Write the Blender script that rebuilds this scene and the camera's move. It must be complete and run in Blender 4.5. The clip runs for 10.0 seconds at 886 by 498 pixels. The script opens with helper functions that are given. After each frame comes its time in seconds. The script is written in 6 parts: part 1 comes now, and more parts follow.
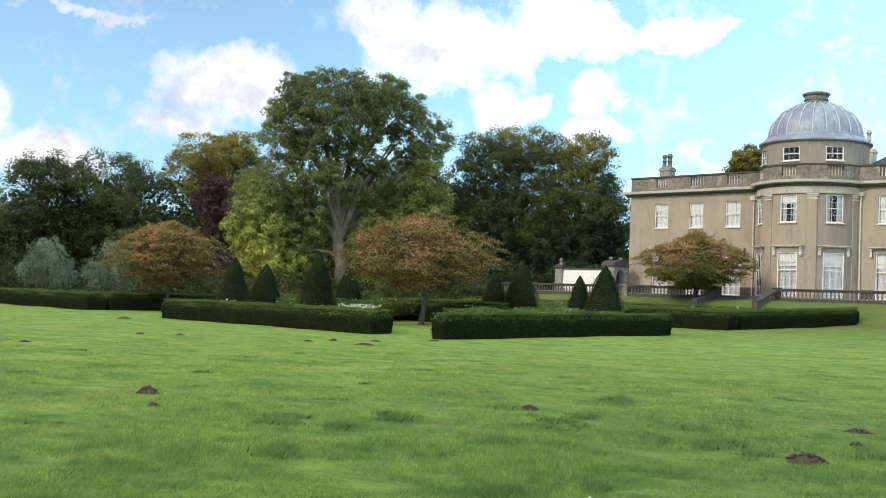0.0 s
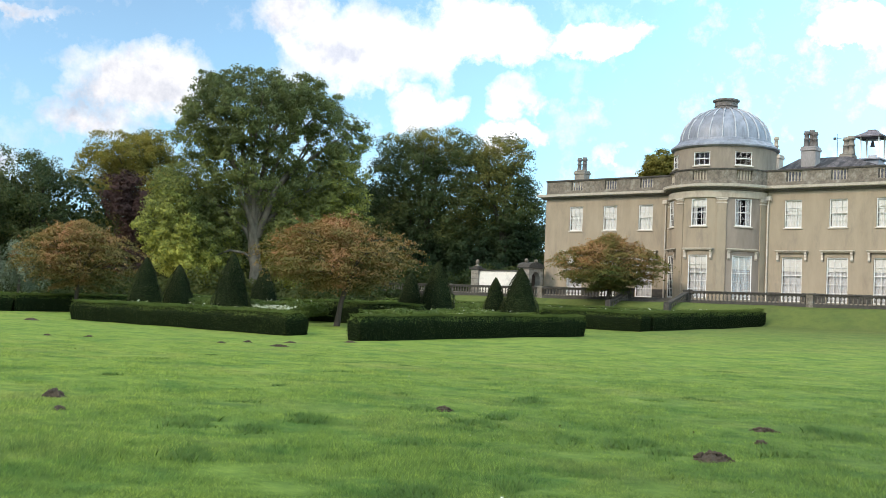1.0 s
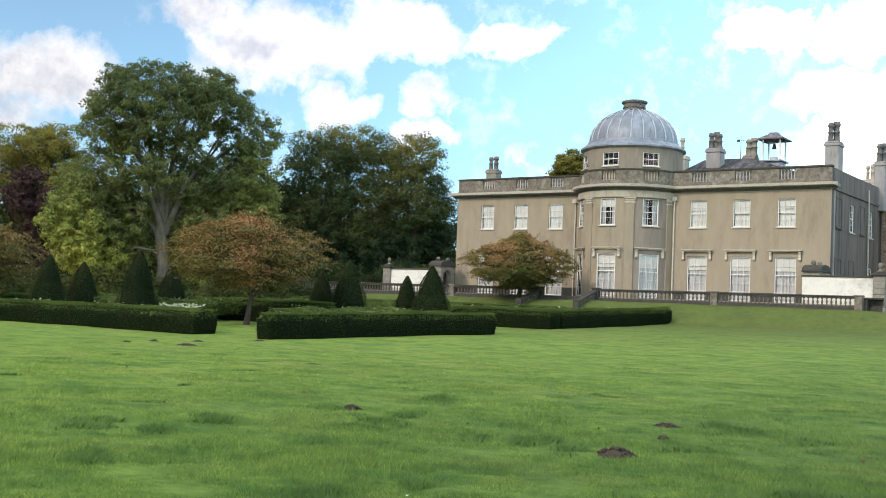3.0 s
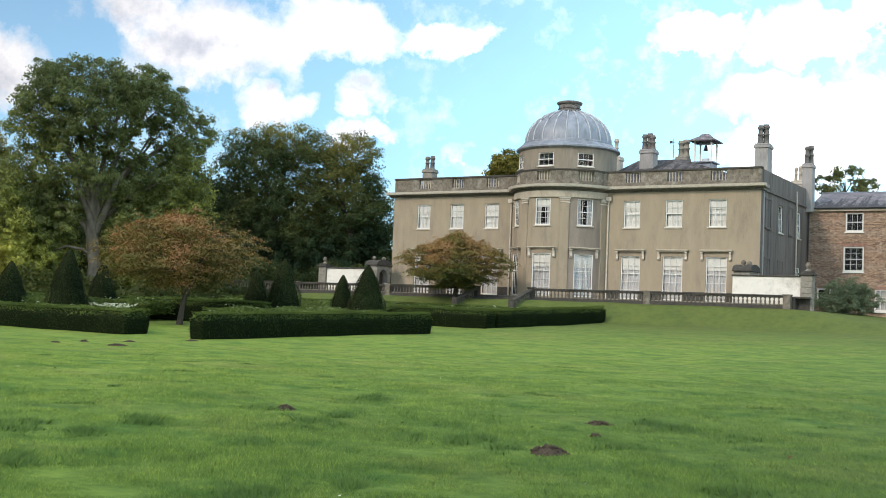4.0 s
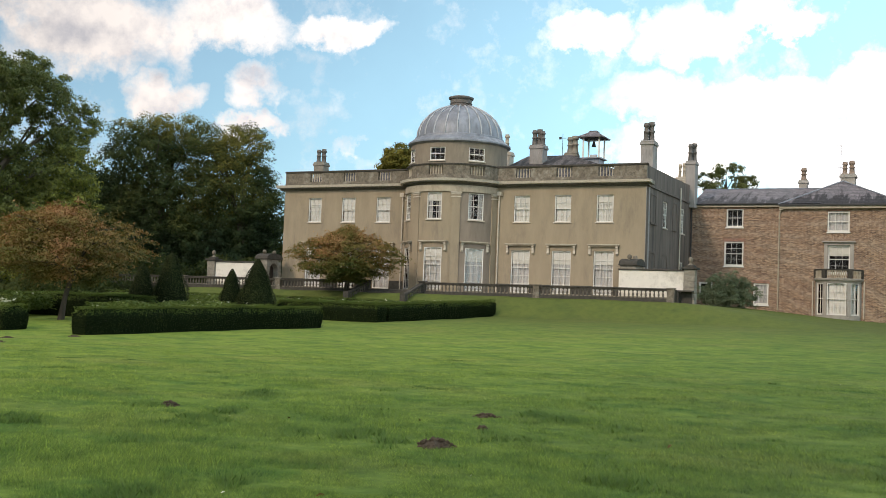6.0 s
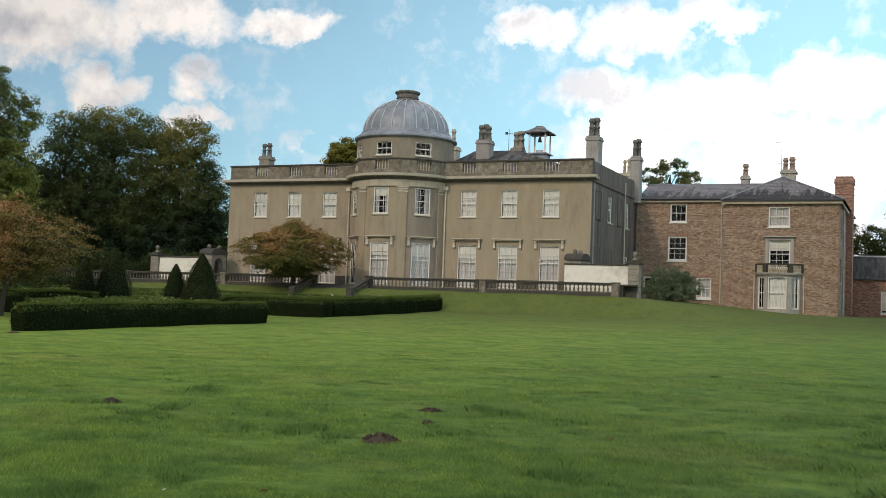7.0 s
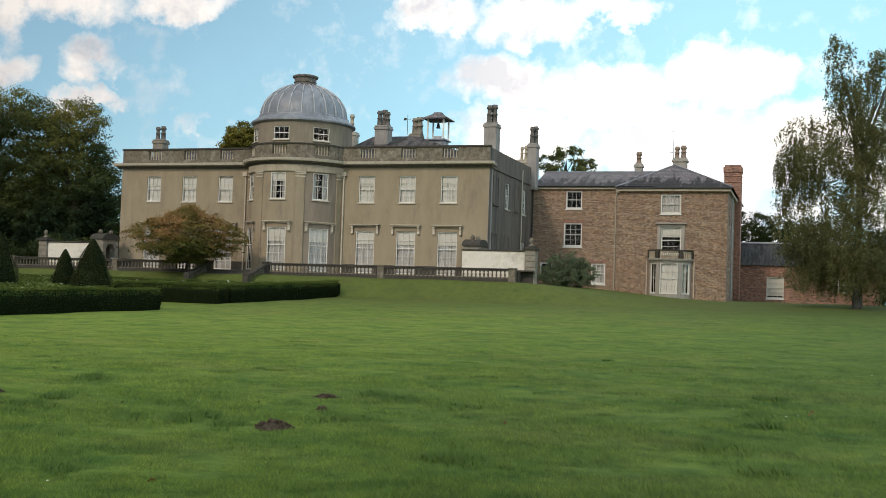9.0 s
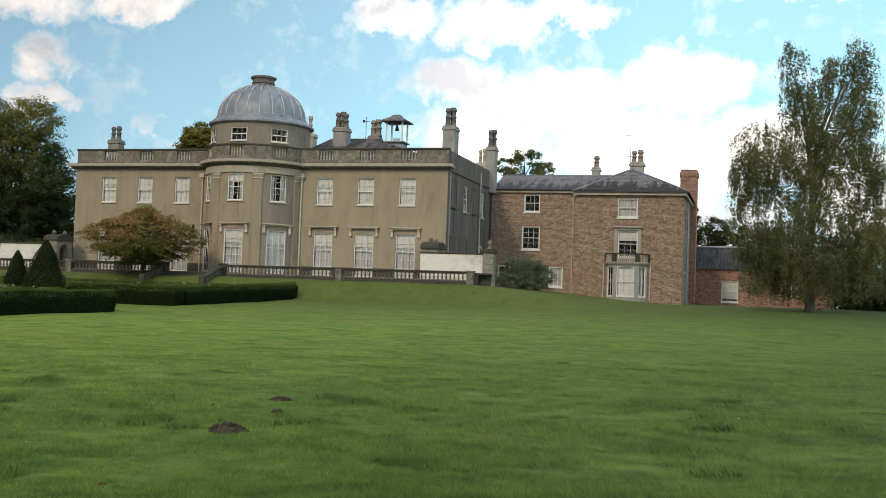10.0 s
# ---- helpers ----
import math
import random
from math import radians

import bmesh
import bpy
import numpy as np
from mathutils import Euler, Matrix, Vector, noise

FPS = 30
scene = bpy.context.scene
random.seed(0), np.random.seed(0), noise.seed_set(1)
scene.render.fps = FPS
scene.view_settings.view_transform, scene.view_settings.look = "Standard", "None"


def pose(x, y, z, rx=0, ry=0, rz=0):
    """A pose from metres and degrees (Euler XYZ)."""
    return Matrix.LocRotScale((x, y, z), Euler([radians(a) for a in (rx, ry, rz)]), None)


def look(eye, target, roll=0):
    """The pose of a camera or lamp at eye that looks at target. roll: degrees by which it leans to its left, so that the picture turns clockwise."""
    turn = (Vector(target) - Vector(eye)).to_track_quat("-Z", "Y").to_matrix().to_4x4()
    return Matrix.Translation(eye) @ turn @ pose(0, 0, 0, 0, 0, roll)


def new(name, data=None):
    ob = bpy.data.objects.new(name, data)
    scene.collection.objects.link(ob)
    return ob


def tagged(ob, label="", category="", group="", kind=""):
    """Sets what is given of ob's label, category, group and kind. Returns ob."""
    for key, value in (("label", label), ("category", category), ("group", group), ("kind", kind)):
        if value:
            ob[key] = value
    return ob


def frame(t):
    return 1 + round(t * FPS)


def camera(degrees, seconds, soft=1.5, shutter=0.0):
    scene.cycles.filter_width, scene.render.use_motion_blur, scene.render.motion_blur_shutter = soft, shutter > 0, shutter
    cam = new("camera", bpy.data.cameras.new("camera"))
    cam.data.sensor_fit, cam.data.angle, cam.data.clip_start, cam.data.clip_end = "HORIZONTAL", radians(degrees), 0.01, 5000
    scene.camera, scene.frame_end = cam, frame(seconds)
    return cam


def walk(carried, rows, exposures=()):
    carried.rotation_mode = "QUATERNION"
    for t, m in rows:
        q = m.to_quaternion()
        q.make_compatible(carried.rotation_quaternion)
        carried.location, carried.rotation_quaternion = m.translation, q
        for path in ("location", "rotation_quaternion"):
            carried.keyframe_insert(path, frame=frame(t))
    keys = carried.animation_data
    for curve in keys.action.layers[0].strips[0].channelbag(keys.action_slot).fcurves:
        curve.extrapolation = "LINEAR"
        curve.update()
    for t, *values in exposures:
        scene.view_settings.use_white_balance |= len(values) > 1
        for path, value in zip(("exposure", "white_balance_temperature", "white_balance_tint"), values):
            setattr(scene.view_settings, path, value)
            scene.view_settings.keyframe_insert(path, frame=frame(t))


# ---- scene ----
# ---------------------------------------------------------------- camera
cam = camera(44.42, 10.0, soft=0.85)
# seconds, yaw, pitch, roll; the eye drifts a little to the right as the body turns
TURNS = [
    (0.0, 44.446, 2.740, -2.421), (0.5, 42.043, 2.850, -2.499), (1.0, 40.055, 2.998, -2.502), (1.5, 38.829, 3.041, -2.496),
    (2.0, 37.709, 3.054, -2.445), (2.5, 36.762, 3.065, -2.464), (4.0, 32.072, 3.210, -2.376), (4.5, 30.545, 3.239, -2.382),
    (5.0, 29.149, 3.223, -2.348), (5.5, 27.809, 3.180, -2.301), (7.0, 23.578, 2.946, -2.060), (7.5, 22.273, 2.837, -2.028),
    (8.0, 20.603, 2.637, -1.923), (8.5, 19.396, 2.354, -1.905), (9.0, 18.243, 2.382, -1.911), (9.5, 17.218, 2.507, -1.937),
    (10.0, 16.044, 2.596, -2.067)]
EXPOSURES = [(0.0, 0.42, 6720, 11), (2.5, 0.31, 6720, 11), (4.0, 0.20, 6760, 11), (5.0, 0.10, 6850, 11), (5.5, -0.02, 7450, 14), (5.7, -0.07, 7500, 14), (7.0, -0.42, 7400, 12), (8.5, -0.44, 7400, 11), (10.0, -0.42, 7400, 11)]
walk(cam, [(t, pose(0.0147 * t + 0.00067 * t * t, 0.0272 * t + -0.00129 * t * t, 1.6, 90 + pitch, roll, yaw)) for t, yaw, pitch, roll in TURNS], EXPOSURES)

# ---------------------------------------------------------------- node helpers


def shader(name):
    m = bpy.data.materials.new(name)
    m.use_nodes = True
    nt = m.node_tree
    return m, nt, nt.nodes["Principled BSDF"]


def node(nt, kind, **kw):
    n = nt.nodes.new(kind)
    for k, val in kw.items():
        if k in n.inputs:
            n.inputs[k].default_value = val
    return n


def noise_tex(nt, scale, detail=4, rough=0.6, vec=None):
    n = node(nt, "ShaderNodeTexNoise", Scale=scale, Detail=detail, Roughness=rough)
    if vec is not None:
        nt.links.new(vec, n.inputs["Vector"])
    return n.outputs["Fac"]


def ramp(nt, fac, *stops):
    r = nt.nodes.new("ShaderNodeValToRGB")
    el = r.color_ramp.elements
    while len(el) < len(stops):
        el.new(0.5)
    for e, (p, c) in zip(el, stops):
        e.position, e.color = p, (*c, 1) if len(c) == 3 else c
    nt.links.new(fac, r.inputs["Fac"])
    return r.outputs["Color"]


def mix(nt, fac, a, b, mode="MIX"):
    m = nt.nodes.new("ShaderNodeMix")
    m.data_type, m.blend_type = "RGBA", mode
    for sock, val in ((m.inputs[0], fac), (m.inputs[6], a), (m.inputs[7], b)):
        if isinstance(val, (int, float)):
            sock.default_value = val
        elif isinstance(val, tuple):
            sock.default_value = (*val, 1)
        else:
            nt.links.new(val, sock)
    return m.outputs[2]


def math_node(nt, op, a, b=0.0, c=None):
    m = nt.nodes.new("ShaderNodeMath")
    m.operation = op
    for sock, val in zip(m.inputs, (a, b, c)):
        if val is None:
            continue
        if isinstance(val, (int, float)):
            sock.default_value = val
        else:
            nt.links.new(val, sock)
    return m.outputs[0]


def stretch(nt, sx, sy, sz, out="Position"):
    g = nt.nodes.new("ShaderNodeNewGeometry")
    m = node(nt, "ShaderNodeMapping", Scale=(sx, sy, sz))
    nt.links.new(g.outputs["Position"], m.inputs["Vector"])
    return m.outputs["Vector"]


def bump(nt, bsdf, height, strength, dist):
    b = node(nt, "ShaderNodeBump", Strength=strength, Distance=dist)
    nt.links.new(height, b.inputs["Height"])
    nt.links.new(b.outputs["Normal"], bsdf.inputs["Normal"])


def plain(name, col, rough=0.7, var=0.2, scale=3.0, metal=0.0, bumps=0.15, dirt=None, dirt_amount=0.5, streak=1.0, spec=0.3):
    """A weathered surface: two scales of mottling, dirt with streaks, fine relief."""
    m, nt, b = shader(name)
    pos = stretch(nt, 1, 1, streak)
    dark = tuple(c * (1 - var) for c in col)
    light = tuple(min(1, c * (1 + var)) for c in col)
    base = ramp(nt, noise_tex(nt, scale, 6, 0.65, pos), (0.3, dark), (0.7, light))
    big = noise_tex(nt, scale * 0.13, 3, 0.5, pos)
    base = mix(nt, math_node(nt, "MULTIPLY", big, 0.5), base, tuple(c * (1 - 1.2 * var) for c in col))
    if dirt:
        mask = ramp(nt, noise_tex(nt, scale * 0.45, 8, 0.75, pos), (0.5, (0, 0, 0)), (0.72, (1, 1, 1)))
        base = mix(nt, math_node(nt, "MULTIPLY", mask, dirt_amount), base, dirt)
    nt.links.new(base, b.inputs["Base Color"])
    b.inputs["Roughness"].default_value, b.inputs["Metallic"].default_value = rough, metal
    b.inputs["Specular IOR Level"].default_value = spec
    if bumps:
        bump(nt, b, noise_tex(nt, scale * 12, 4, 0.6, pos), bumps, 0.02)
    return m


def leafy(name, stops, rough=0.55, trans=0.35, scale=0.25, single=0.4, rise=None):
    """Foliage: colour varies from leaf to leaf and in patches over the crown; rise: heights between which the colour
    shifts.
    """
    m, nt, b = shader(name)
    g = nt.nodes.new("ShaderNodeNewGeometry")
    patch = noise_tex(nt, scale, 2, 0.5, g.outputs["Position"])
    val = math_node(nt, "ADD", math_node(nt, "MULTIPLY", g.outputs["Random Per Island"], single), math_node(nt, "MULTIPLY", math_node(nt, "MULTIPLY_ADD", patch, 2.2, -0.6), 1.0 - single))
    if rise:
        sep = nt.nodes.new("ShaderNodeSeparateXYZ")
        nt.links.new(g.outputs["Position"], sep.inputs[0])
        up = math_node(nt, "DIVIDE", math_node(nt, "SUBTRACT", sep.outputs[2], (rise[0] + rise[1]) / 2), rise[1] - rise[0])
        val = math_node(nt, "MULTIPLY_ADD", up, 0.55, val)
    col = ramp(nt, val, *stops)
    nt.links.new(col, b.inputs["Base Color"])
    b.inputs["Roughness"].default_value = rough
    b.inputs["Specular IOR Level"].default_value = 0.1
    t = nt.nodes.new("ShaderNodeBsdfTranslucent")
    nt.links.new(mix(nt, 1.0, col, (1.0, 1.0, 0.55), "MULTIPLY"), t.inputs["Color"])
    ms = node(nt, "ShaderNodeMixShader", Fac=trans)
    nt.links.new(b.outputs[0], ms.inputs[1])
    nt.links.new(t.outputs[0], ms.inputs[2])
    nt.links.new(ms.outputs[0], nt.nodes["Material Output"].inputs["Surface"])
    return m


# ---------------------------------------------------------------- world, sun
SUN_FROM = Vector((-0.24, -0.80, 0.60)).normalized()
world = bpy.data.worlds.new("sky")
scene.world = world
world.use_nodes = True
wt = world.node_tree
bg = wt.nodes["Background"]
sky = wt.nodes.new("ShaderNodeTexSky")
sky.sky_type, sky.sun_disc = "NISHITA", False
sky.sun_elevation = math.asin(SUN_FROM.z)
sky.sun_rotation = math.atan2(SUN_FROM.x, SUN_FROM.y)
sky.air_density, sky.dust_density, sky.ozone_density = 1.0, 0.6, 1.5
# fair-weather clouds: soft banks (heading to the left of +y and height in degrees, half widths, weight) broken up by noise
BANKS_A = [(56.2, 10.7, 4.6, 2.3, 1.0), (57.8, 8.6, 3.0, 1.0, 0.7), (44.6, 13.2, 5.6, 2.7, 1.0), (38.6, 14.2, 4.6, 2.0, 1.0), (32.7, 14.4, 3.0, 1.0, 0.8),
           (36.6, 10.9, 2.0, 1.6, 0.9), (41.6, 10.3, 2.2, 1.3, 0.9), (37.0, 9.0, 2.2, 0.9, 0.9), (65.0, 6.4, 4.6, 1.6, 1.0), (48.2, 14.6, 3.0, 1.8, 0.9),
           (63.5, 13.4, 5.0, 0.5, 0.6), (31.3, 8.3, 1.0, 0.45, 0.34), (70.5, 8.2, 4.0, 2.4, 1.0)]
BANKS_B = [(19.2, 14.7, 2.8, 1.4, 0.9), (14.0, 14.5, 3.2, 1.6, 0.9), (9.6, 15.0, 3.6, 1.1, 0.9), (15.0, 11.2, 3.6, 1.9, 1.0), (9.7, 10.4, 4.8, 2.3, 1.0),
           (3.6, 11.3, 4.0, 2.4, 1.0), (5.8, 7.8, 8.5, 2.8, 1.0), (14.6, 8.3, 4.4, 2.0, 1.0), (-0.2, 7.8, 4.6, 3.0, 1.0), (5.0, 4.0, 9.0, 2.8, 1.0), (12.5, 4.6, 3.5, 1.6, 0.9), (-5.6, 5.6, 4.6, 3.6, 1.0),
           (-3.0, 16.8, 5.0, 1.5, 0.8), (-10.5, 10.6, 5.0, 3.0, 1.0)]


def lifted(vec):
    m = node(wt, "ShaderNodeMapping", Location=(0, 0, 0.018))
    wt.links.new(vec, m.inputs["Vector"])
    return m.outputs["Vector"]


def build_sky():
    L = wt.links.new
    co = wt.nodes.new("ShaderNodeTexCoord")
    sep = wt.nodes.new("ShaderNodeSeparateXYZ")
    L(co.outputs["Generated"], sep.inputs[0])
    x, y, z = sep.outputs
    M = lambda op, a, b=0.0, c=None: math_node(wt, op, a, b, c)
    puffs = noise_tex(wt, 16, 7, 0.62, co.outputs["Generated"])
    wisps = noise_tex(wt, 7, 4, 0.55, co.outputs["Generated"])
    fine = noise_tex(wt, 42, 5, 0.65, co.outputs["Generated"])
    billow = noise_tex(wt, 30, 6, 0.6, co.outputs["Generated"])
    head = M("ADD", M("MULTIPLY", M("ARCTAN2", M("MULTIPLY", x, -1.0), y), 57.2958), M("ADD", M("MULTIPLY", M("SUBTRACT", wisps, 0.5), 6.0), M("MULTIPLY", M("SUBTRACT", billow, 0.5), 3.4)))
    high = M("ADD", M("MULTIPLY", M("ARCSINE", z), 57.2958), M("ADD", M("MULTIPLY", M("SUBTRACT", puffs, 0.5), 4.2), M("MULTIPLY", M("SUBTRACT", noise_tex(wt, 38, 5, 0.6, lifted(co.outputs["Generated"])), 0.5), 1.8)))
    dens = 0.0
    for a, e, ra, re, w in BANKS_A + BANKS_B:
        u = M("DIVIDE", M("SUBTRACT", head, a), ra * 0.94)
        v = M("DIVIDE", M("SUBTRACT", high, e), re * 0.94)
        d = M("SUBTRACT", 1.0, M("ADD", M("MULTIPLY", u, u), M("MULTIPLY", v, v)))
        dens = M("MAXIMUM", dens, M("MULTIPLY", d, w))
    # beyond these banks the same broken cloud goes on all round
    around = M("MULTIPLY", M("SUBTRACT", noise_tex(wt, 3.2, 6, 0.6, co.outputs["Generated"]), 0.44), 5.0)
    beyond = M("MAXIMUM", M("MAXIMUM", M("DIVIDE", M("SUBTRACT", head, 74.0), 8.0), M("DIVIDE", M("SUBTRACT", -14.0, head), 6.0)), M("DIVIDE", M("SUBTRACT", high, 18.5), 4.0))
    dens = M("MAXIMUM", dens, M("MINIMUM", around, beyond))
    dens = M("ADD", dens, M("MULTIPLY", M("SUBTRACT", fine, 0.5), 0.9))
    dens = M("ADD", dens, M("MULTIPLY", M("SUBTRACT", puffs, 0.5), 1.0))
    mask = ramp(wt, dens, (0.02, (0, 0, 0)), (0.28, (0.33, 0.33, 0.33)), (0.76, (1, 1, 1)))
    below = noise_tex(wt, 16, 7, 0.62, lifted(co.outputs["Generated"]))
    shade = ramp(wt, M("ADD", M("ADD", M("SUBTRACT", puffs, below), M("MULTIPLY", wisps, 0.9)), M("MULTIPLY", dens, -0.14)), (0.18, CLOUD_DIM), (0.46, CLOUD_LIT))
    # thin white haze, thicker low down and towards the north-east
    low = ramp(wt, z, (0.0, (0.40, 0.40, 0.40)), (0.28, (0.0, 0.0, 0.0)))
    east = ramp(wt, M("DIVIDE", head, 60.0), (0.05, (0.62, 0.62, 0.62)), (0.95, (0.16, 0.16, 0.16)))
    haze = mix(wt, M("ADD", low, east), sky.outputs[0], SKY_HAZE)
    # the whole sky brightens from the west round to the north-east
    glow = ramp(wt, M("DIVIDE", head, 60.0), (0.1, (1.80, 1.78, 1.74)), (0.4, (1.34, 1.33, 1.31)), (0.58, (1.05, 1.05, 1.05)), (0.85, (0.68, 0.68, 0.68)))
    soft = ramp(wt, M("DIVIDE", head, 60.0), (0.1, (1.58, 1.5, 1.42)), (0.38, (1.26, 1.23, 1.2)), (0.6, (1.0, 1.0, 1.01)), (0.85, (0.82, 0.84, 0.88)))
    L(mix(wt, mask, mix(wt, 1.0, haze, soft, "MULTIPLY"), mix(wt, 1.0, shade, glow, "MULTIPLY")), bg.inputs["Color"])


CLOUD_LIT, CLOUD_DIM, SKY_HAZE = (8.4, 8.5, 8.9), (4.8, 5.2, 6.1), (2.6, 6.3, 8.9)
build_sky()
bg.inputs["Strength"].default_value = 0.15

sun = new("sun", bpy.data.lights.new("sun", "SUN"))
sun.data.energy, sun.data.angle, sun.data.color = 2.0, radians(9), (1.0, 0.91, 0.78)
sun.matrix_world = look((-60, -50, 60), (-60 - SUN_FROM.x, -50 - SUN_FROM.y, 60 - SUN_FROM.z))

# ---------------------------------------------------------------- materials
STUCCO = plain("stucco", (0.328, 0.268, 0.192), 0.9, 0.15, 1.3, dirt=(0.165, 0.14, 0.115), dirt_amount=0.7, streak=0.3)
# side-wall grey, about half as bright as the front stucco
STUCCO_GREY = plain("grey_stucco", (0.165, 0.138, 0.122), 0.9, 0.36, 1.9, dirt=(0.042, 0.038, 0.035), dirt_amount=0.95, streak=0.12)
STONE = plain("stone", (0.43, 0.375, 0.295), 0.85, 0.16, 3.0, dirt=(0.15, 0.13, 0.10), dirt_amount=0.6, streak=0.5)
GREY_BAY = plain("grey_bay_stucco", (0.255, 0.212, 0.172), 0.9, 0.2, 1.6, dirt=(0.125, 0.11, 0.095), dirt_amount=0.75, streak=0.25)
BALUSTER = plain("baluster_stone", (0.15, 0.135, 0.112), 0.9, 0.3, 6.0, dirt=(0.06, 0.056, 0.05), dirt_amount=0.7)
DARK_STONE = plain("weathered_stone", (0.072, 0.065, 0.056), 0.9, 0.4, 5.0, dirt=(0.035, 0.034, 0.03), dirt_amount=0.75)
# dark colour that draws the shadow line beneath the cornice
CORNICE_SHADE = plain("cornice_shade", (0.14, 0.122, 0.10), 0.9, 0.3, 5.0, dirt=(0.06, 0.055, 0.048), dirt_amount=0.7)
PALE_STONE = plain("pale_stone", (0.56, 0.50, 0.42), 0.85, 0.2, 5.0, dirt=(0.20, 0.175, 0.145), dirt_amount=0.45)
PARAPET = plain("parapet_render", (0.175, 0.150, 0.118), 0.9, 0.5, 3.6, dirt=(0.38, 0.36, 0.31), dirt_amount=0.7)
GREY_STONE = plain("grey_stone", (0.27, 0.245, 0.205), 0.9, 0.25, 4.0, dirt=(0.085, 0.078, 0.066), dirt_amount=0.8)
BAY_STONE = plain("bay_stone", (0.37, 0.345, 0.315), 0.85, 0.15, 4.0, dirt=(0.15, 0.14, 0.13), dirt_amount=0.7, streak=0.3)
CAP_LEAD = plain("brown_weathered_lead", (0.17, 0.15, 0.14), 0.7, 0.35, 4.0, dirt=(0.07, 0.055, 0.045), dirt_amount=0.8)
DARK_BOARDS = plain("dark_boards", (0.055, 0.04, 0.03), 0.8, 0.3, 6.0, streak=0.2)
LIMEWASH = plain("limewash", (0.74, 0.70, 0.63), 0.9, 0.08, 1.3, dirt=(0.34, 0.31, 0.27), dirt_amount=0.85)
WHITE = plain("white_paint", (0.70, 0.685, 0.65), 0.5, 0.05, 6.0, bumps=0.03)
BLIND = plain("blind_cloth", (0.60, 0.585, 0.545), 0.9, 0.04, 5.0, bumps=0.02)
NET = plain("net_curtain", (0.64, 0.625, 0.59), 0.9, 0.08, 4.0, bumps=0.05)
CURTAIN = plain("curtain", (0.46, 0.45, 0.445), 0.9, 0.10, 5.0, bumps=0.05)
LEAD = plain("lead", (0.27, 0.288, 0.33), 0.5, 0.36, 2.0, metal=0.2, dirt=(0.15, 0.152, 0.165), dirt_amount=0.85, streak=0.22)
LEAD_RIB = plain("lead_rib", (0.45, 0.465, 0.50), 0.5, 0.3, 3.0, metal=0.15)
IRON = plain("dark_iron", (0.05, 0.05, 0.052), 0.6, 0.2, 6.0)
STACK = plain("chimney_render", (0.33, 0.31, 0.30), 0.9, 0.2, 3.0, dirt=(0.12, 0.115, 0.11), dirt_amount=0.7, streak=0.3)
# a darker copy of the wall stucco, for the drum alone
DRUM_DARK = plain("drum_dark_stucco", (0.265, 0.222, 0.175), 0.9, 0.2, 1.5, dirt=(0.13, 0.115, 0.10), dirt_amount=0.7, streak=0.3)
POT = plain("chimney_pot", (0.15, 0.138, 0.13), 0.85, 0.3, 5.0, dirt=(0.04, 0.04, 0.04))
BUFF = plain("buff_clay", (0.30, 0.225, 0.18), 0.85, 0.3, 5.0, dirt=(0.09, 0.08, 0.07))
SOIL = plain("soil", (0.100, 0.074, 0.050), 0.95, 0.45, 22.0, bumps=0.9)
BARK = plain("bark", (0.070, 0.058, 0.045), 0.95, 0.4, 5.0, bumps=0.8, streak=0.3)
PLANE_BARK = plain("mottled_bark", (0.145, 0.126, 0.094), 0.9, 0.5, 1.7, bumps=0.8, dirt=(0.060, 0.050, 0.036), dirt_amount=0.95, streak=0.5)
BIRCH_BARK = plain("birch_bark", (0.13, 0.12, 0.105), 0.9, 0.4, 3.0, bumps=0.6, dirt=(0.05, 0.045, 0.04), dirt_amount=0.9)
GRAVEL = plain("gravel", (0.30, 0.26, 0.20), 0.95, 0.2, 12.0, bumps=0.6)
DARK_ROOM = plain("unlit_room", (0.03, 0.028, 0.026), 0.95, 0.2, 1.0, bumps=0)


def glass_material():
    m, nt, b = shader("window_glass")
    nt.nodes.remove(b)
    tr = nt.nodes.new("ShaderNodeBsdfTransparent")
    gl = node(nt, "ShaderNodeBsdfGlossy", Roughness=0.02)
    fr = node(nt, "ShaderNodeFresnel", IOR=1.27)
    ms = nt.nodes.new("ShaderNodeMixShader")
    nt.links.new(fr.outputs[0], ms.inputs[0])
    nt.links.new(tr.outputs[0], ms.inputs[1])
    nt.links.new(gl.outputs[0], ms.inputs[2])
    nt.links.new(ms.outputs[0], nt.nodes["Material Output"].inputs["Surface"])
    return m


GLASS = glass_material()


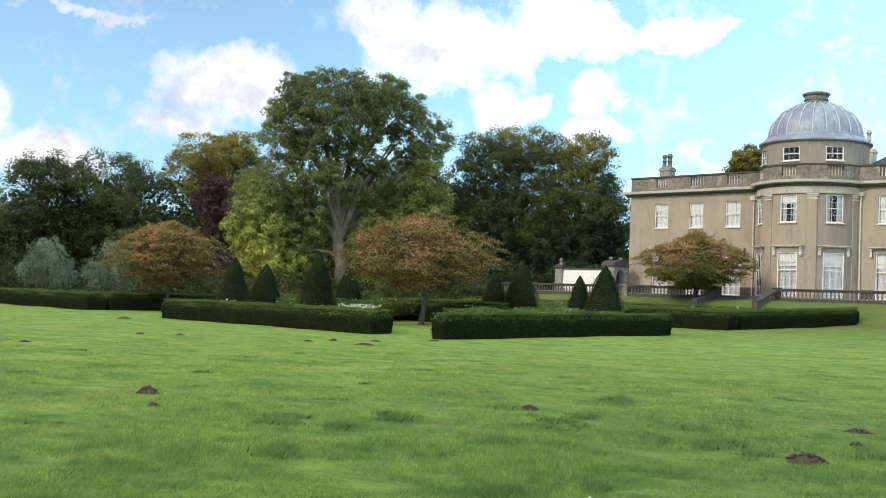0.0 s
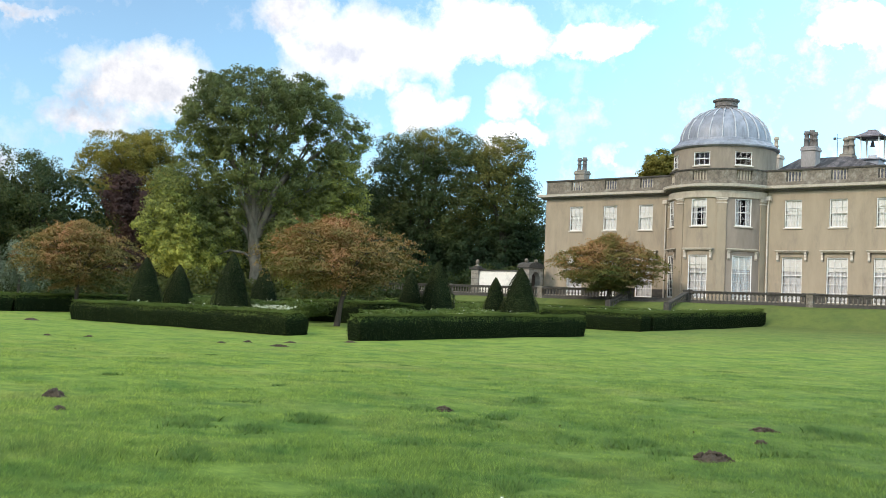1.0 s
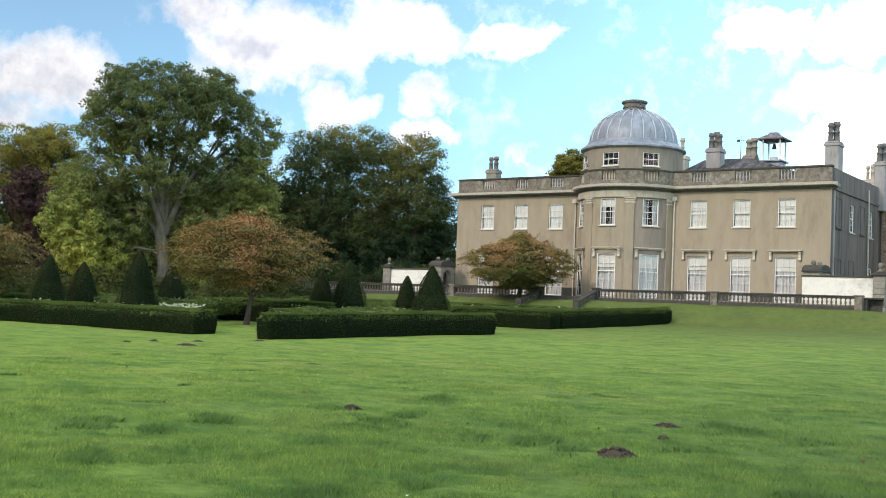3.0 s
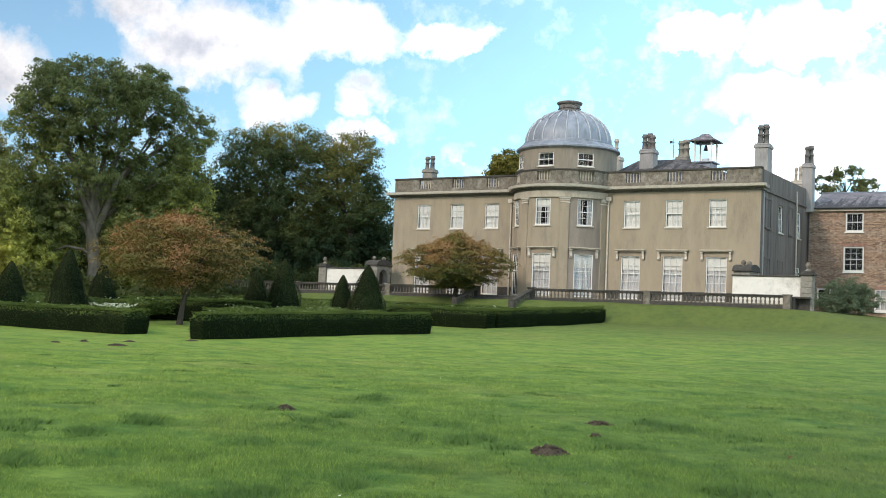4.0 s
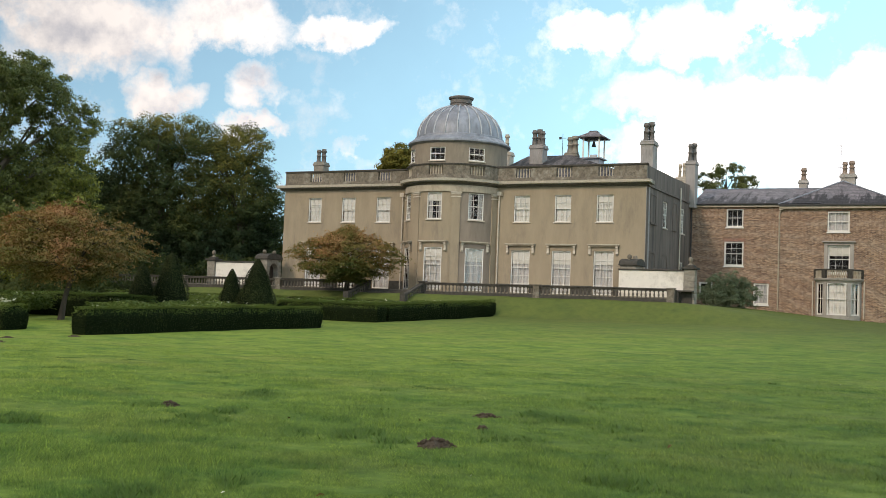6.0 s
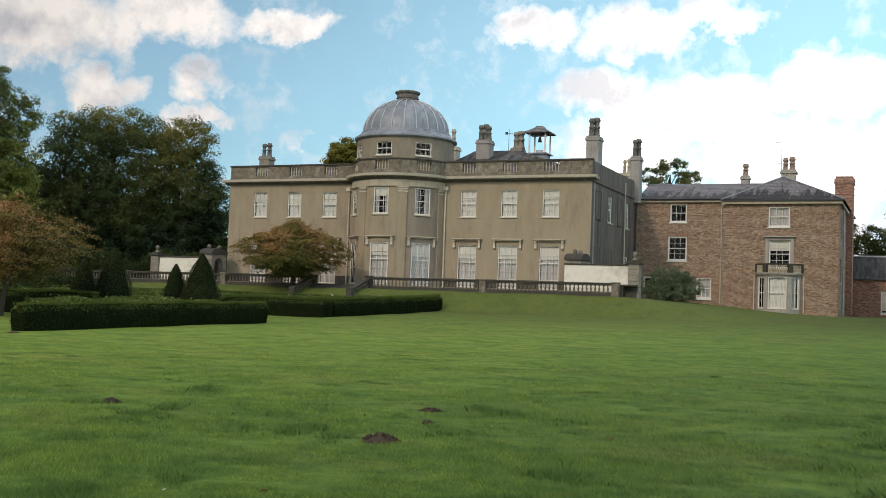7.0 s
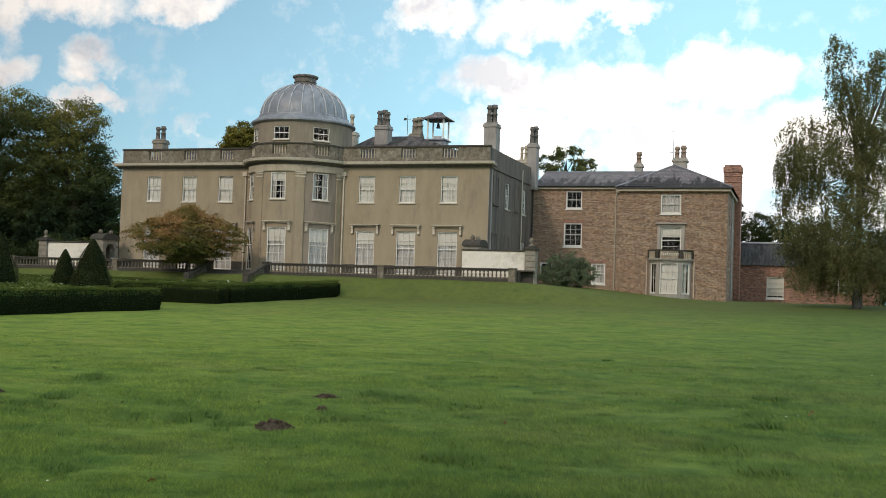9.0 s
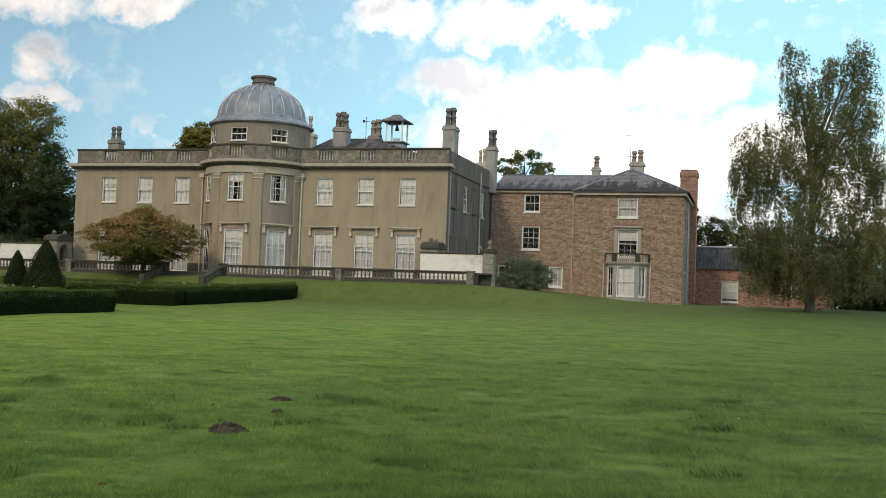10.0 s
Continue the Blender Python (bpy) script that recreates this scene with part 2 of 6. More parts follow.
def brick_material(name, c1, c2, mortar, patch):
    m, nt, b = shader(name)
    g = nt.nodes.new("ShaderNodeNewGeometry")
    sx = nt.nodes.new("ShaderNodeSeparateXYZ")
    nt.links.new(g.outputs["Position"], sx.inputs[0])
    cx = nt.nodes.new("ShaderNodeCombineXYZ")
    nt.links.new(math_node(nt, "ADD", sx.outputs[0], sx.outputs[1]), cx.inputs[0])
    nt.links.new(sx.outputs[2], cx.inputs[1])
    t = nt.nodes.new("ShaderNodeTexBrick")
    t.inputs["Scale"].default_value = 1.0
    t.inputs["Mortar Size"].default_value = 0.011
    t.inputs["Brick Width"].default_value = 0.235
    t.inputs["Row Height"].default_value = 0.078
    t.inputs["Bias"].default_value = -0.1
    t.inputs["Color1"].default_value = (*c1, 1)
    t.inputs["Color2"].default_value = (*c2, 1)
    t.inputs["Mortar"].default_value = (*mortar, 1)
    nt.links.new(cx.outputs[0], t.inputs["Vector"])
    # single dark and pale bricks, and broad patches of soot and repair
    cell = node(nt, "ShaderNodeMapping", Scale=(1 / 0.2, 1 / 0.09, 1))
    nt.links.new(cx.outputs[0], cell.inputs["Vector"])
    v = node(nt, "ShaderNodeTexVoronoi", Scale=1.0)
    nt.links.new(cell.outputs[0], v.inputs["Vector"])
    one = nt.nodes.new("ShaderNodeSeparateColor")
    nt.links.new(v.outputs["Color"], one.inputs[0])
    odd = ramp(nt, one.outputs[0], (0.05, (0.45, 0.43, 0.43)), (0.3, (0.9, 0.88, 0.88)), (0.65, (1.05, 1.04, 1.03)), (0.95, (1.5, 1.5, 1.5)))
    col = mix(nt, 0.7, t.outputs["Color"], odd, "MULTIPLY")
    big = ramp(nt, noise_tex(nt, 0.35, 5, 0.6, g.outputs["Position"]), (0.35, (0, 0, 0)), (0.7, (1, 1, 1)))
    col = mix(nt, math_node(nt, "MULTIPLY", big, 0.35), col, patch)
    nt.links.new(col, b.inputs["Base Color"])
    b.inputs["Roughness"].default_value = 0.9
    bump(nt, b, t.outputs["Fac"], 0.5, -0.012)
    return m


BRICK = brick_material("old_brick", (0.315, 0.200, 0.124), (0.065, 0.034, 0.026), (0.40, 0.34, 0.275), (0.25, 0.125, 0.082))
RED_BRICK = brick_material("red_brick", (0.40, 0.18, 0.12), (0.12, 0.06, 0.05), (0.30, 0.24, 0.20), (0.24, 0.115, 0.085))


def slate_material(name, c1, c2, moss=0.0):
    m, nt, b = shader(name)
    g = nt.nodes.new("ShaderNodeNewGeometry")
    mp = node(nt, "ShaderNodeMapping", Scale=(1.1, 0.16, 0.16))
    nt.links.new(g.outputs["Position"], mp.inputs["Vector"])
    sx = nt.nodes.new("ShaderNodeSeparateXYZ")
    nt.links.new(g.outputs["Position"], sx.inputs[0])
    cx = nt.nodes.new("ShaderNodeCombineXYZ")
    nt.links.new(math_node(nt, "ADD", sx.outputs[0], sx.outputs[1]), cx.inputs[0])
    nt.links.new(sx.outputs[2], cx.inputs[1])
    t = nt.nodes.new("ShaderNodeTexBrick")
    for k, val in (("Scale", 1.0), ("Mortar Size", 0.012), ("Brick Width", 0.36), ("Row Height", 0.16), ("Color1", (*c1, 1)), ("Color2", (*c2, 1)), ("Mortar", (0.03, 0.03, 0.03, 1))):
        t.inputs[k].default_value = val
    nt.links.new(cx.outputs[0], t.inputs["Vector"])
    # black moss in tongues that climb from the eaves
    tongue = math_node(nt, "ADD", noise_tex(nt, 1.9, 6, 0.72, mp.outputs[0]), math_node(nt, "MULTIPLY", math_node(nt, "SUBTRACT", 12.25, sx.outputs[2]), moss))
    stain = ramp(nt, tongue, (0.46, (1.15, 1.12, 1.15)), (0.55, (0.22, 0.21, 0.22)))
    nt.links.new(mix(nt, 1.0, t.outputs["Color"], stain, "MULTIPLY"), b.inputs["Base Color"])
    b.inputs["Roughness"].default_value = 0.6
    bump(nt, b, t.outputs["Fac"], 0.4, -0.01)
    b.inputs["Specular IOR Level"].default_value = 0.2
    return m


SLATE = slate_material("slate", (0.19, 0.17, 0.18), (0.12, 0.112, 0.12), 0.16)
BROWN_SLATE = slate_material("brown_slate", (0.115, 0.10, 0.096), (0.07, 0.063, 0.062))
DARK_SLATE = slate_material("dark_slate", (0.050, 0.046, 0.048), (0.032, 0.030, 0.032))


def lawn_colour(nt, pos):
    """Mown turf: fine grain, broad lighter and darker drifts drawn out sideways, dry and mossy patches."""
    wide = node(nt, "ShaderNodeMapping", Scale=(0.8, 1.0, 1.0), Rotation=(0, 0, radians(-32)))
    nt.links.new(pos, wide.inputs["Vector"])
    w = wide.outputs["Vector"]
    fine = ramp(nt, noise_tex(nt, 9.0, 6, 0.7, pos), (0.3, (0.098, 0.158, 0.030)), (0.7, (0.172, 0.242, 0.048)))
    mid = ramp(nt, noise_tex(nt, 0.45, 4, 0.6, w), (0.36, (0, 0, 0)), (0.64, (1, 1, 1)))
    col = mix(nt, math_node(nt, "MULTIPLY", mid, 0.40), fine, (0.175, 0.245, 0.055))
    dark = ramp(nt, noise_tex(nt, 0.8, 5, 0.65, w), (0.50, (0, 0, 0)), (0.66, (1, 1, 1)))
    col = mix(nt, math_node(nt, "MULTIPLY", dark, 0.80), col, (0.066, 0.140, 0.032))
    dry = ramp(nt, noise_tex(nt, 0.27, 6, 0.65, w), (0.50, (0, 0, 0)), (0.68, (1, 1, 1)))
    col = mix(nt, math_node(nt, "MULTIPLY", dry, 0.42), col, (0.205, 0.205, 0.070))
    brown = ramp(nt, noise_tex(nt, 1.7, 5, 0.7, w), (0.64, (0, 0, 0)), (0.74, (1, 1, 1)))
    col = mix(nt, math_node(nt, "MULTIPLY", brown, 0.4), col, (0.150, 0.125, 0.050))
    # shade painted in: turf dulled among the beds and on the terrace bank
    sep = nt.nodes.new("ShaderNodeSeparateXYZ")
    nt.links.new(pos, sep.inputs[0])
    blotch = ramp(nt, noise_tex(nt, 2.2, 5, 0.65, pos), (0.34, (0.70, 0.75, 0.74)), (0.5, (1, 1, 1)), (0.68, (1.25, 1.16, 1.12)))
    col = mix(nt, 1.0, col, blotch, "MULTIPLY")
    patchy = ramp(nt, noise_tex(nt, 0.62, 5, 0.62, pos), (0.36, (0.84, 0.89, 0.86)), (0.5, (1, 1, 1)), (0.64, (1.12, 1.08, 1.07)))
    col = mix(nt, 1.0, col, patchy, "MULTIPLY")
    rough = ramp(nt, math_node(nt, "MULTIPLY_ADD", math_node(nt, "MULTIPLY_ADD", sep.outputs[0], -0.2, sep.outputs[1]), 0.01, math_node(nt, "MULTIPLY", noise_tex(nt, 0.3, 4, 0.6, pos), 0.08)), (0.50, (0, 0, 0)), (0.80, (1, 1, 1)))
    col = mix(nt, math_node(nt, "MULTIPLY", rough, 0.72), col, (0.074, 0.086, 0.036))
    # sun and cloud painted in: turf tinted brighter to the west, darker eastward
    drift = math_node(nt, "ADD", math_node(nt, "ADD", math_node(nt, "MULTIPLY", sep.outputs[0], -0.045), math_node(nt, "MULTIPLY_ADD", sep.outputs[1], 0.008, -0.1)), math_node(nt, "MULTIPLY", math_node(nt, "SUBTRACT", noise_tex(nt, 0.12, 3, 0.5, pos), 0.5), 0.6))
    east_dim = ramp(nt, drift, (0.05, (0.605, 0.685, 0.615)), (0.45, (0.82, 0.87, 0.77)), (0.95, (1.06, 1.04, 0.90)))
    return mix(nt, 1.0, col, east_dim, "MULTIPLY")


def lawn_material():
    m, nt, b = shader("lawn")
    g = nt.nodes.new("ShaderNodeNewGeometry")
    p = g.outputs["Position"]
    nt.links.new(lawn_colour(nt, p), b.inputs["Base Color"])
    b.inputs["Roughness"].default_value = 0.9
    b.inputs["Specular IOR Level"].default_value = 0.1
    bump(nt, b, noise_tex(nt, 9, 6, 0.7, p), 0.35, 0.03)
    return m


def blade_material():
    m, nt, b = shader("grass_blades")
    g = nt.nodes.new("ShaderNodeNewGeometry")
    vary = ramp(nt, g.outputs["Random Per Island"], (0.0, (0.66, 0.70, 0.64)), (0.5, (1.05, 1.08, 1.02)), (1.0, (1.78, 1.66, 1.58)))
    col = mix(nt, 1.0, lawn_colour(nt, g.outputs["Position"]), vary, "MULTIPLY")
    nt.links.new(col, b.inputs["Base Color"])
    b.inputs["Roughness"].default_value = 0.7
    b.inputs["Specular IOR Level"].default_value = 0.1
    t = nt.nodes.new("ShaderNodeBsdfTranslucent")
    nt.links.new(col, t.inputs["Color"])
    ms = node(nt, "ShaderNodeMixShader", Fac=0.22)
    nt.links.new(b.outputs[0], ms.inputs[1])
    nt.links.new(t.outputs[0], ms.inputs[2])
    nt.links.new(ms.outputs[0], nt.nodes["Material Output"].inputs["Surface"])
    return m


LAWN = lawn_material()
GRASS = blade_material()
TUFT = leafy("tuft_blades", [(0.2, (0.060, 0.116, 0.023)), (0.6, (0.094, 0.164, 0.033)), (0.9, (0.155, 0.232, 0.054))], 0.6, 0.2, 0.6)
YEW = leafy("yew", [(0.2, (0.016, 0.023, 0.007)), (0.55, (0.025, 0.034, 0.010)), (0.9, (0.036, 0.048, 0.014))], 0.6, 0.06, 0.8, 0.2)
# sunlight on the hedge tops is put into this paler growth colour
YEW_TOP = leafy("sunlit_yew_growth", [(0.2, (0.075, 0.112, 0.026)), (0.55, (0.105, 0.148, 0.034)), (0.9, (0.140, 0.182, 0.046))], 0.6, 0.2, 0.5, 0.35)
BOX_TOP = leafy("bed_leaves", [(0.2, (0.060, 0.092, 0.026)), (0.5, (0.098, 0.138, 0.036)), (0.8, (0.150, 0.190, 0.058))], 0.6, 0.3, 0.6)
PETAL = leafy("pale_petals", [(0.2, (0.26, 0.29, 0.19)), (0.7, (0.50, 0.52, 0.40))], 0.6, 0.3, 0.6)
# paler and yellower low in the crown, darker green at the top
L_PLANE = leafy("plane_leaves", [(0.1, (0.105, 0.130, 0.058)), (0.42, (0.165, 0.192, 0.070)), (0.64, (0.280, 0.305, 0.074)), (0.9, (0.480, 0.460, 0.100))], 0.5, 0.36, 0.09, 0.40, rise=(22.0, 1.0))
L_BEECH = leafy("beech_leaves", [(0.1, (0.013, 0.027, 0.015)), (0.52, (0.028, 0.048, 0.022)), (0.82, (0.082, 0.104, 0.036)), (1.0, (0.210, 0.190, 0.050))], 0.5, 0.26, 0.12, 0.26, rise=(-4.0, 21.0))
L_DARK = leafy("dark_leaves", [(0.1, (0.026, 0.042, 0.022)), (0.5, (0.074, 0.098, 0.043)), (0.9, (0.175, 0.185, 0.068))], 0.55, 0.3, 0.09, 0.4)
L_GOLD = leafy("turning_leaves", [(0.1, (0.080, 0.090, 0.026)), (0.5, (0.190, 0.170, 0.040)), (0.9, (0.350, 0.285, 0.060))], 0.55, 0.32, 0.12, 0.4)
L_COPPER = leafy("copper_leaves", [(0.1, (0.034, 0.021, 0.021)), (0.5, (0.060, 0.034, 0.032)), (0.9, (0.10, 0.058, 0.048))], 0.55, 0.25, 0.2, 0.5)
L_ACER = leafy("autumn_leaves", [(0.08, (0.066, 0.070, 0.024)), (0.36, (0.150, 0.128, 0.044)), (0.60, (0.250, 0.160, 0.064)), (0.80, (0.315, 0.150, 0.080)), (0.97, (0.430, 0.280, 0.140))], 0.55, 0.30, 0.55, 0.24, rise=(0.5, 8.0))
L_SILVER = leafy("silver_leaves", [(0.1, (0.115, 0.150, 0.110)), (0.6, (0.195, 0.235, 0.175)), (0.9, (0.29, 0.33, 0.255))], 0.6, 0.25, 0.5)
L_MAPLE = leafy("turning_maple_leaves", [(0.08, (0.060, 0.090, 0.026)), (0.40, (0.135, 0.140, 0.040)), (0.62, (0.240, 0.170, 0.060)), (0.80, (0.330, 0.165, 0.080)), (0.97, (0.450, 0.300, 0.150))], 0.55, 0.32, 0.45, 0.40, rise=(3.2, 7.6))
L_BIRCH = leafy("birch_leaves", [(0.1, (0.090, 0.102, 0.054)), (0.5, (0.158, 0.164, 0.080)), (0.9, (0.265, 0.250, 0.120))], 0.5, 0.38, 0.3, 0.45)
L_BUSH = leafy("bush_leaves", [(0.2, (0.072, 0.104, 0.062)), (0.6, (0.144, 0.182, 0.110)), (0.9, (0.234, 0.286, 0.182))], 0.6, 0.2, 0.8)
PALE_LITTER = plain("pale_litter", (0.65, 0.63, 0.55), 0.8, 0.15, 9.0, bumps=0)
DEAD_LEAF = plain("dead_leaf", (0.13, 0.08, 0.03), 0.8, 0.3, 9.0, bumps=0)
L_WOOD = leafy("woodland_leaves", [(0.1, (0.018, 0.030, 0.013)), (0.5, (0.040, 0.056, 0.019)), (0.9, (0.085, 0.094, 0.028))], 0.55, 0.35, 0.06, 0.35)
# near-black body stands in for the shade between the leaves
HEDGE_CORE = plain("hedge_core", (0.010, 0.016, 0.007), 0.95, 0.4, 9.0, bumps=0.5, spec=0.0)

# ---------------------------------------------------------------- mesh helpers
PLACE = {}


def put(ob, m, parent=None):
    """Set an object in the world at m, under its parent."""
    PLACE[ob] = m
    if parent is not None:
        ob.parent = parent
        ob.matrix_basis = PLACE[parent].inverted() @ m
    else:
        ob.matrix_basis = m
    return ob


def to_mesh(name, bm, material, smooth=False):
    me = bpy.data.meshes.new(name)
    bm.normal_update()
    bm.to_mesh(me)
    bm.free()
    me.materials.append(material)
    if smooth:
        me.polygons.foreach_set("use_smooth", [True] * len(me.polygons))
    return me


def part(name, shape, material, parent=None, label="", m=None, smooth=False):
    """One mesh object, from a bmesh or a shared mesh, under a thing or a part."""
    me = to_mesh(name, shape, material, smooth) if isinstance(shape, bmesh.types.BMesh) else shape
    ob = new(name, me)
    put(ob, Matrix() if m is None else m, parent)
    return tagged(ob, label)


def thing(name, at, label, category, group="", kind=""):
    return put(tagged(new(name), label, category, group, kind), Matrix.Translation(at))


def box(bm, x0, x1, y0, y1, z0, z1, bev=0.0):
    ret = bmesh.ops.create_cube(bm, size=1)
    bmesh.ops.transform(bm, matrix=Matrix.Translation(((x0 + x1) / 2, (y0 + y1) / 2, (z0 + z1) / 2)) @ Matrix.Diagonal((abs(x1 - x0), abs(y1 - y0), abs(z1 - z0), 1)), verts=ret["verts"])
    if bev:
        edges = list({e for vtx in ret["verts"] for e in vtx.link_edges})
        bmesh.ops.bevel(bm, geom=edges, offset=bev, segments=1, affect="EDGES")
    return bm


def boxes(*rows, bev=0.0):
    bm = bmesh.new()
    for r in rows:
        box(bm, *r, bev=bev)
    return bm


def lathe(profile, seg=16, at=(0, 0, 0), a0=0.0, a1=360.0, bm=None):
    """Turn a profile of (radius, height) round the z axis."""
    bm = bm or bmesh.new()
    whole = a1 - a0 >= 359.9
    n = seg if whole else seg + 1
    rings = []
    for k in range(n):
        a = radians(a0 + (a1 - a0) * k / seg)
        rings.append([bm.verts.new((at[0] + r * math.sin(a), at[1] - r * math.cos(a), at[2] + z)) for r, z in profile])
    for k in range(seg):
        p, q = rings[k], rings[(k + 1) % n]
        for j in range(len(profile) - 1):
            try:
                bm.faces.new((p[j], q[j], q[j + 1], p[j + 1]))
            except ValueError:
                pass
    bmesh.ops.remove_doubles(bm, verts=bm.verts, dist=0.0004)
    return bm


def sweep(profile, x0, x1, y, z, bm=None, ends=True):
    """A moulding along x: profile of (out, up), out towards -y."""
    bm = bm or bmesh.new()
    a = [bm.verts.new((x0, y - o, z + u)) for o, u in profile]
    b = [bm.verts.new((x1, y - o, z + u)) for o, u in profile]
    for j in range(len(profile) - 1):
        bm.faces.new((a[j], b[j], b[j + 1], a[j + 1]))
    if ends:
        bm.faces.new(a[::-1])
        bm.faces.new(b)
    return bm


def wall(us, zs, holes, thick, fn, bm=None):
    """A wall over the grid us x zs with openings cut through; fn(u, z, depth) gives the place."""
    us = sorted(set([round(u, 4) for u in us] + [round(h[k], 4) for h in holes for k in (0, 1)]))
    zs = sorted(set([round(z, 4) for z in zs] + [round(h[k], 4) for h in holes for k in (2, 3)]))
    bm = bm or bmesh.new()
    made = {}

    def v(i, j, d):
        if (i, j, d) not in made:
            made[i, j, d] = bm.verts.new(fn(us[i], zs[j], d))
        return made[i, j, d]

    def solid(i, j):
        if not (0 <= i < len(us) - 1 and 0 <= j < len(zs) - 1):
            return False
        u, z = (us[i] + us[i + 1]) / 2, (zs[j] + zs[j + 1]) / 2
        return not any(h[0] < u < h[1] and h[2] < z < h[3] for h in holes)

    for i in range(len(us) - 1):
        for j in range(len(zs) - 1):
            if not solid(i, j):
                continue
            bm.faces.new((v(i, j, 0), v(i + 1, j, 0), v(i + 1, j + 1, 0), v(i, j + 1, 0)))
            bm.faces.new((v(i, j, thick), v(i, j + 1, thick), v(i + 1, j + 1, thick), v(i + 1, j, thick)))
            for di, dj, p, q in ((-1, 0, (i, j + 1), (i, j)), (1, 0, (i + 1, j), (i + 1, j + 1)), (0, -1, (i, j), (i + 1, j)), (0, 1, (i + 1, j + 1), (i, j + 1))):
                if not solid(i + di, j + dj):
                    bm.faces.new((v(*p, 0), v(*p, thick), v(*q, thick), v(*q, 0)))
    return bm


def tube(bm, pts, radii, seg=7):
    rings = []
    for k, (p, r) in enumerate(zip(pts, radii)):
        p = Vector(p)
        d = (Vector(pts[min(k + 1, len(pts) - 1)]) - Vector(pts[max(k - 1, 0)])).normalized()
        side = d.orthogonal().normalized() if abs(d.z) < 0.9 else Vector((1, 0, 0))
        side = (side - d * side.dot(d)).normalized()
        up = d.cross(side)
        rings.append([bm.verts.new(p + (side * math.cos(a) + up * math.sin(a)) * r) for a in (2 * math.pi * i / seg for i in range(seg))])
    for p, q in zip(rings, rings[1:]):
        for i in range(seg):
            bm.faces.new((p[i], p[(i + 1) % seg], q[(i + 1) % seg], q[i]))
    bm.faces.new(rings[-1])
    return bm


def soup(name, verts, quads, material, sides=4):
    """A mesh of many loose faces, from arrays."""
    me = bpy.data.meshes.new(name)
    n = len(quads)
    me.vertices.add(len(verts))
    me.vertices.foreach_set("co", np.ascontiguousarray(verts, dtype=np.float32).ravel())
    me.loops.add(n * sides)
    me.loops.foreach_set("vertex_index", np.ascontiguousarray(quads, dtype=np.int32).ravel())
    me.polygons.add(n)
    me.polygons.foreach_set("loop_start", np.arange(0, n * sides, sides, dtype=np.int32))
    me.polygons.foreach_set("loop_total", np.full(n, sides, dtype=np.int32))
    me.update(calc_edges=True)
    me.materials.append(material)
    return me


def leaves(name, at, size, material, rng, normal=None, loose=1.0, aspect=0.6, droop=0.0, shade=None, tri=False, soft=0.45):
    """Pointed leaves at the given places, facing about along the given normals."""
    n = len(at)
    nv = rng.normal(size=(n, 3)) * loose
    if normal is not None:
        nv = nv + normal
    nv /= np.linalg.norm(nv, axis=1)[:, None] + 1e-9
    t = rng.normal(size=(n, 3))
    t[:, 2] -= droop
    t -= nv * (t * nv).sum(1)[:, None]
    t /= np.linalg.norm(t, axis=1)[:, None] + 1e-9
    b = np.cross(nv, t)
    s = (size * rng.uniform(0.6, 1.35, n))[:, None]
    k = 3 if tri else 4
    if tri:
        v = np.stack([at - t * s * 0.8 - b * s * aspect, at + t * s + nv * s * 0.15, at - t * s * 0.6 + b * s * aspect], 1).reshape(-1, 3)
    else:
        v = np.stack([at - t * s, at - b * s * aspect + nv * s * 0.15, at + t * s, at + b * s * aspect + nv * s * 0.15], 1).reshape(-1, 3)
    me = soup(name, v, np.arange(k * n).reshape(-1, k), material, k)
    if shade is not None:
        sh = shade / (np.linalg.norm(shade, axis=1)[:, None] + 1e-9) + soft * nv
        sh /= np.linalg.norm(sh, axis=1)[:, None] + 1e-9
        soften(me, np.repeat(sh, k, axis=0))
    return me


def soften(me, normals):
    """Shade a soup of blades or leaves by the given point normals."""
    att = me.attributes.new("custom_normal", "FLOAT_VECTOR", "POINT")
    att.data.foreach_set("vector", np.ascontiguousarray(normals, dtype=np.float32).ravel())
    return me


def smooth01(x):
    x = np.clip(x, 0, 1)
    return x * x * (3 - 2 * x)


# ---------------------------------------------------------------- ground
def height(x, y):
    """The lie of the land: a level lawn that climbs gently to the house and its terrace bank."""
    x, y = np.asarray(x, dtype=float), np.asarray(y, dtype=float)
    base = np.interp(y, [-400, 30, 49, 54.5, 70, 88, 106, 130, 600], [0, 0, 0.35, 0.62, 1.10, 1.70, 1.85, 2.0, 2.5])
    base = base - 0.25 * smooth01((-60 - x) / 40) * smooth01((y - 30) / 30)
    side = 1 - smooth01((x + 20) / 15)
    top = np.interp(y, [60, 75, 94, 140], [2.62, 2.64, 2.66, 2.6]) - 0.02 * np.clip(x + 20, 0, 40)
    early = 0.6 * smooth01((x + 52) / 8) * smooth01((-30 - x) / 8)
    bank = smooth01((y - 70.4 + early) / (4.0 - 0.3 * early)) * side
    far_left = smooth01((-58 - x) / 12)
    bank = bank * (1 - far_left) + far_left * smooth01((y - 71) / 5) * side
    return base * (1 - bank) + np.maximum(top, base) * bank


def relief(x, y):
    return 0.024 * np.sin(x * 0.9 + 1.3 * np.sin(y * 0.31)) * np.sin(y * 0.7 + 0.8 * np.sin(x * 0.4)) + 0.006 * np.sin(x * 2.7 + y) * np.sin(y * 2.3 - x * 0.6)


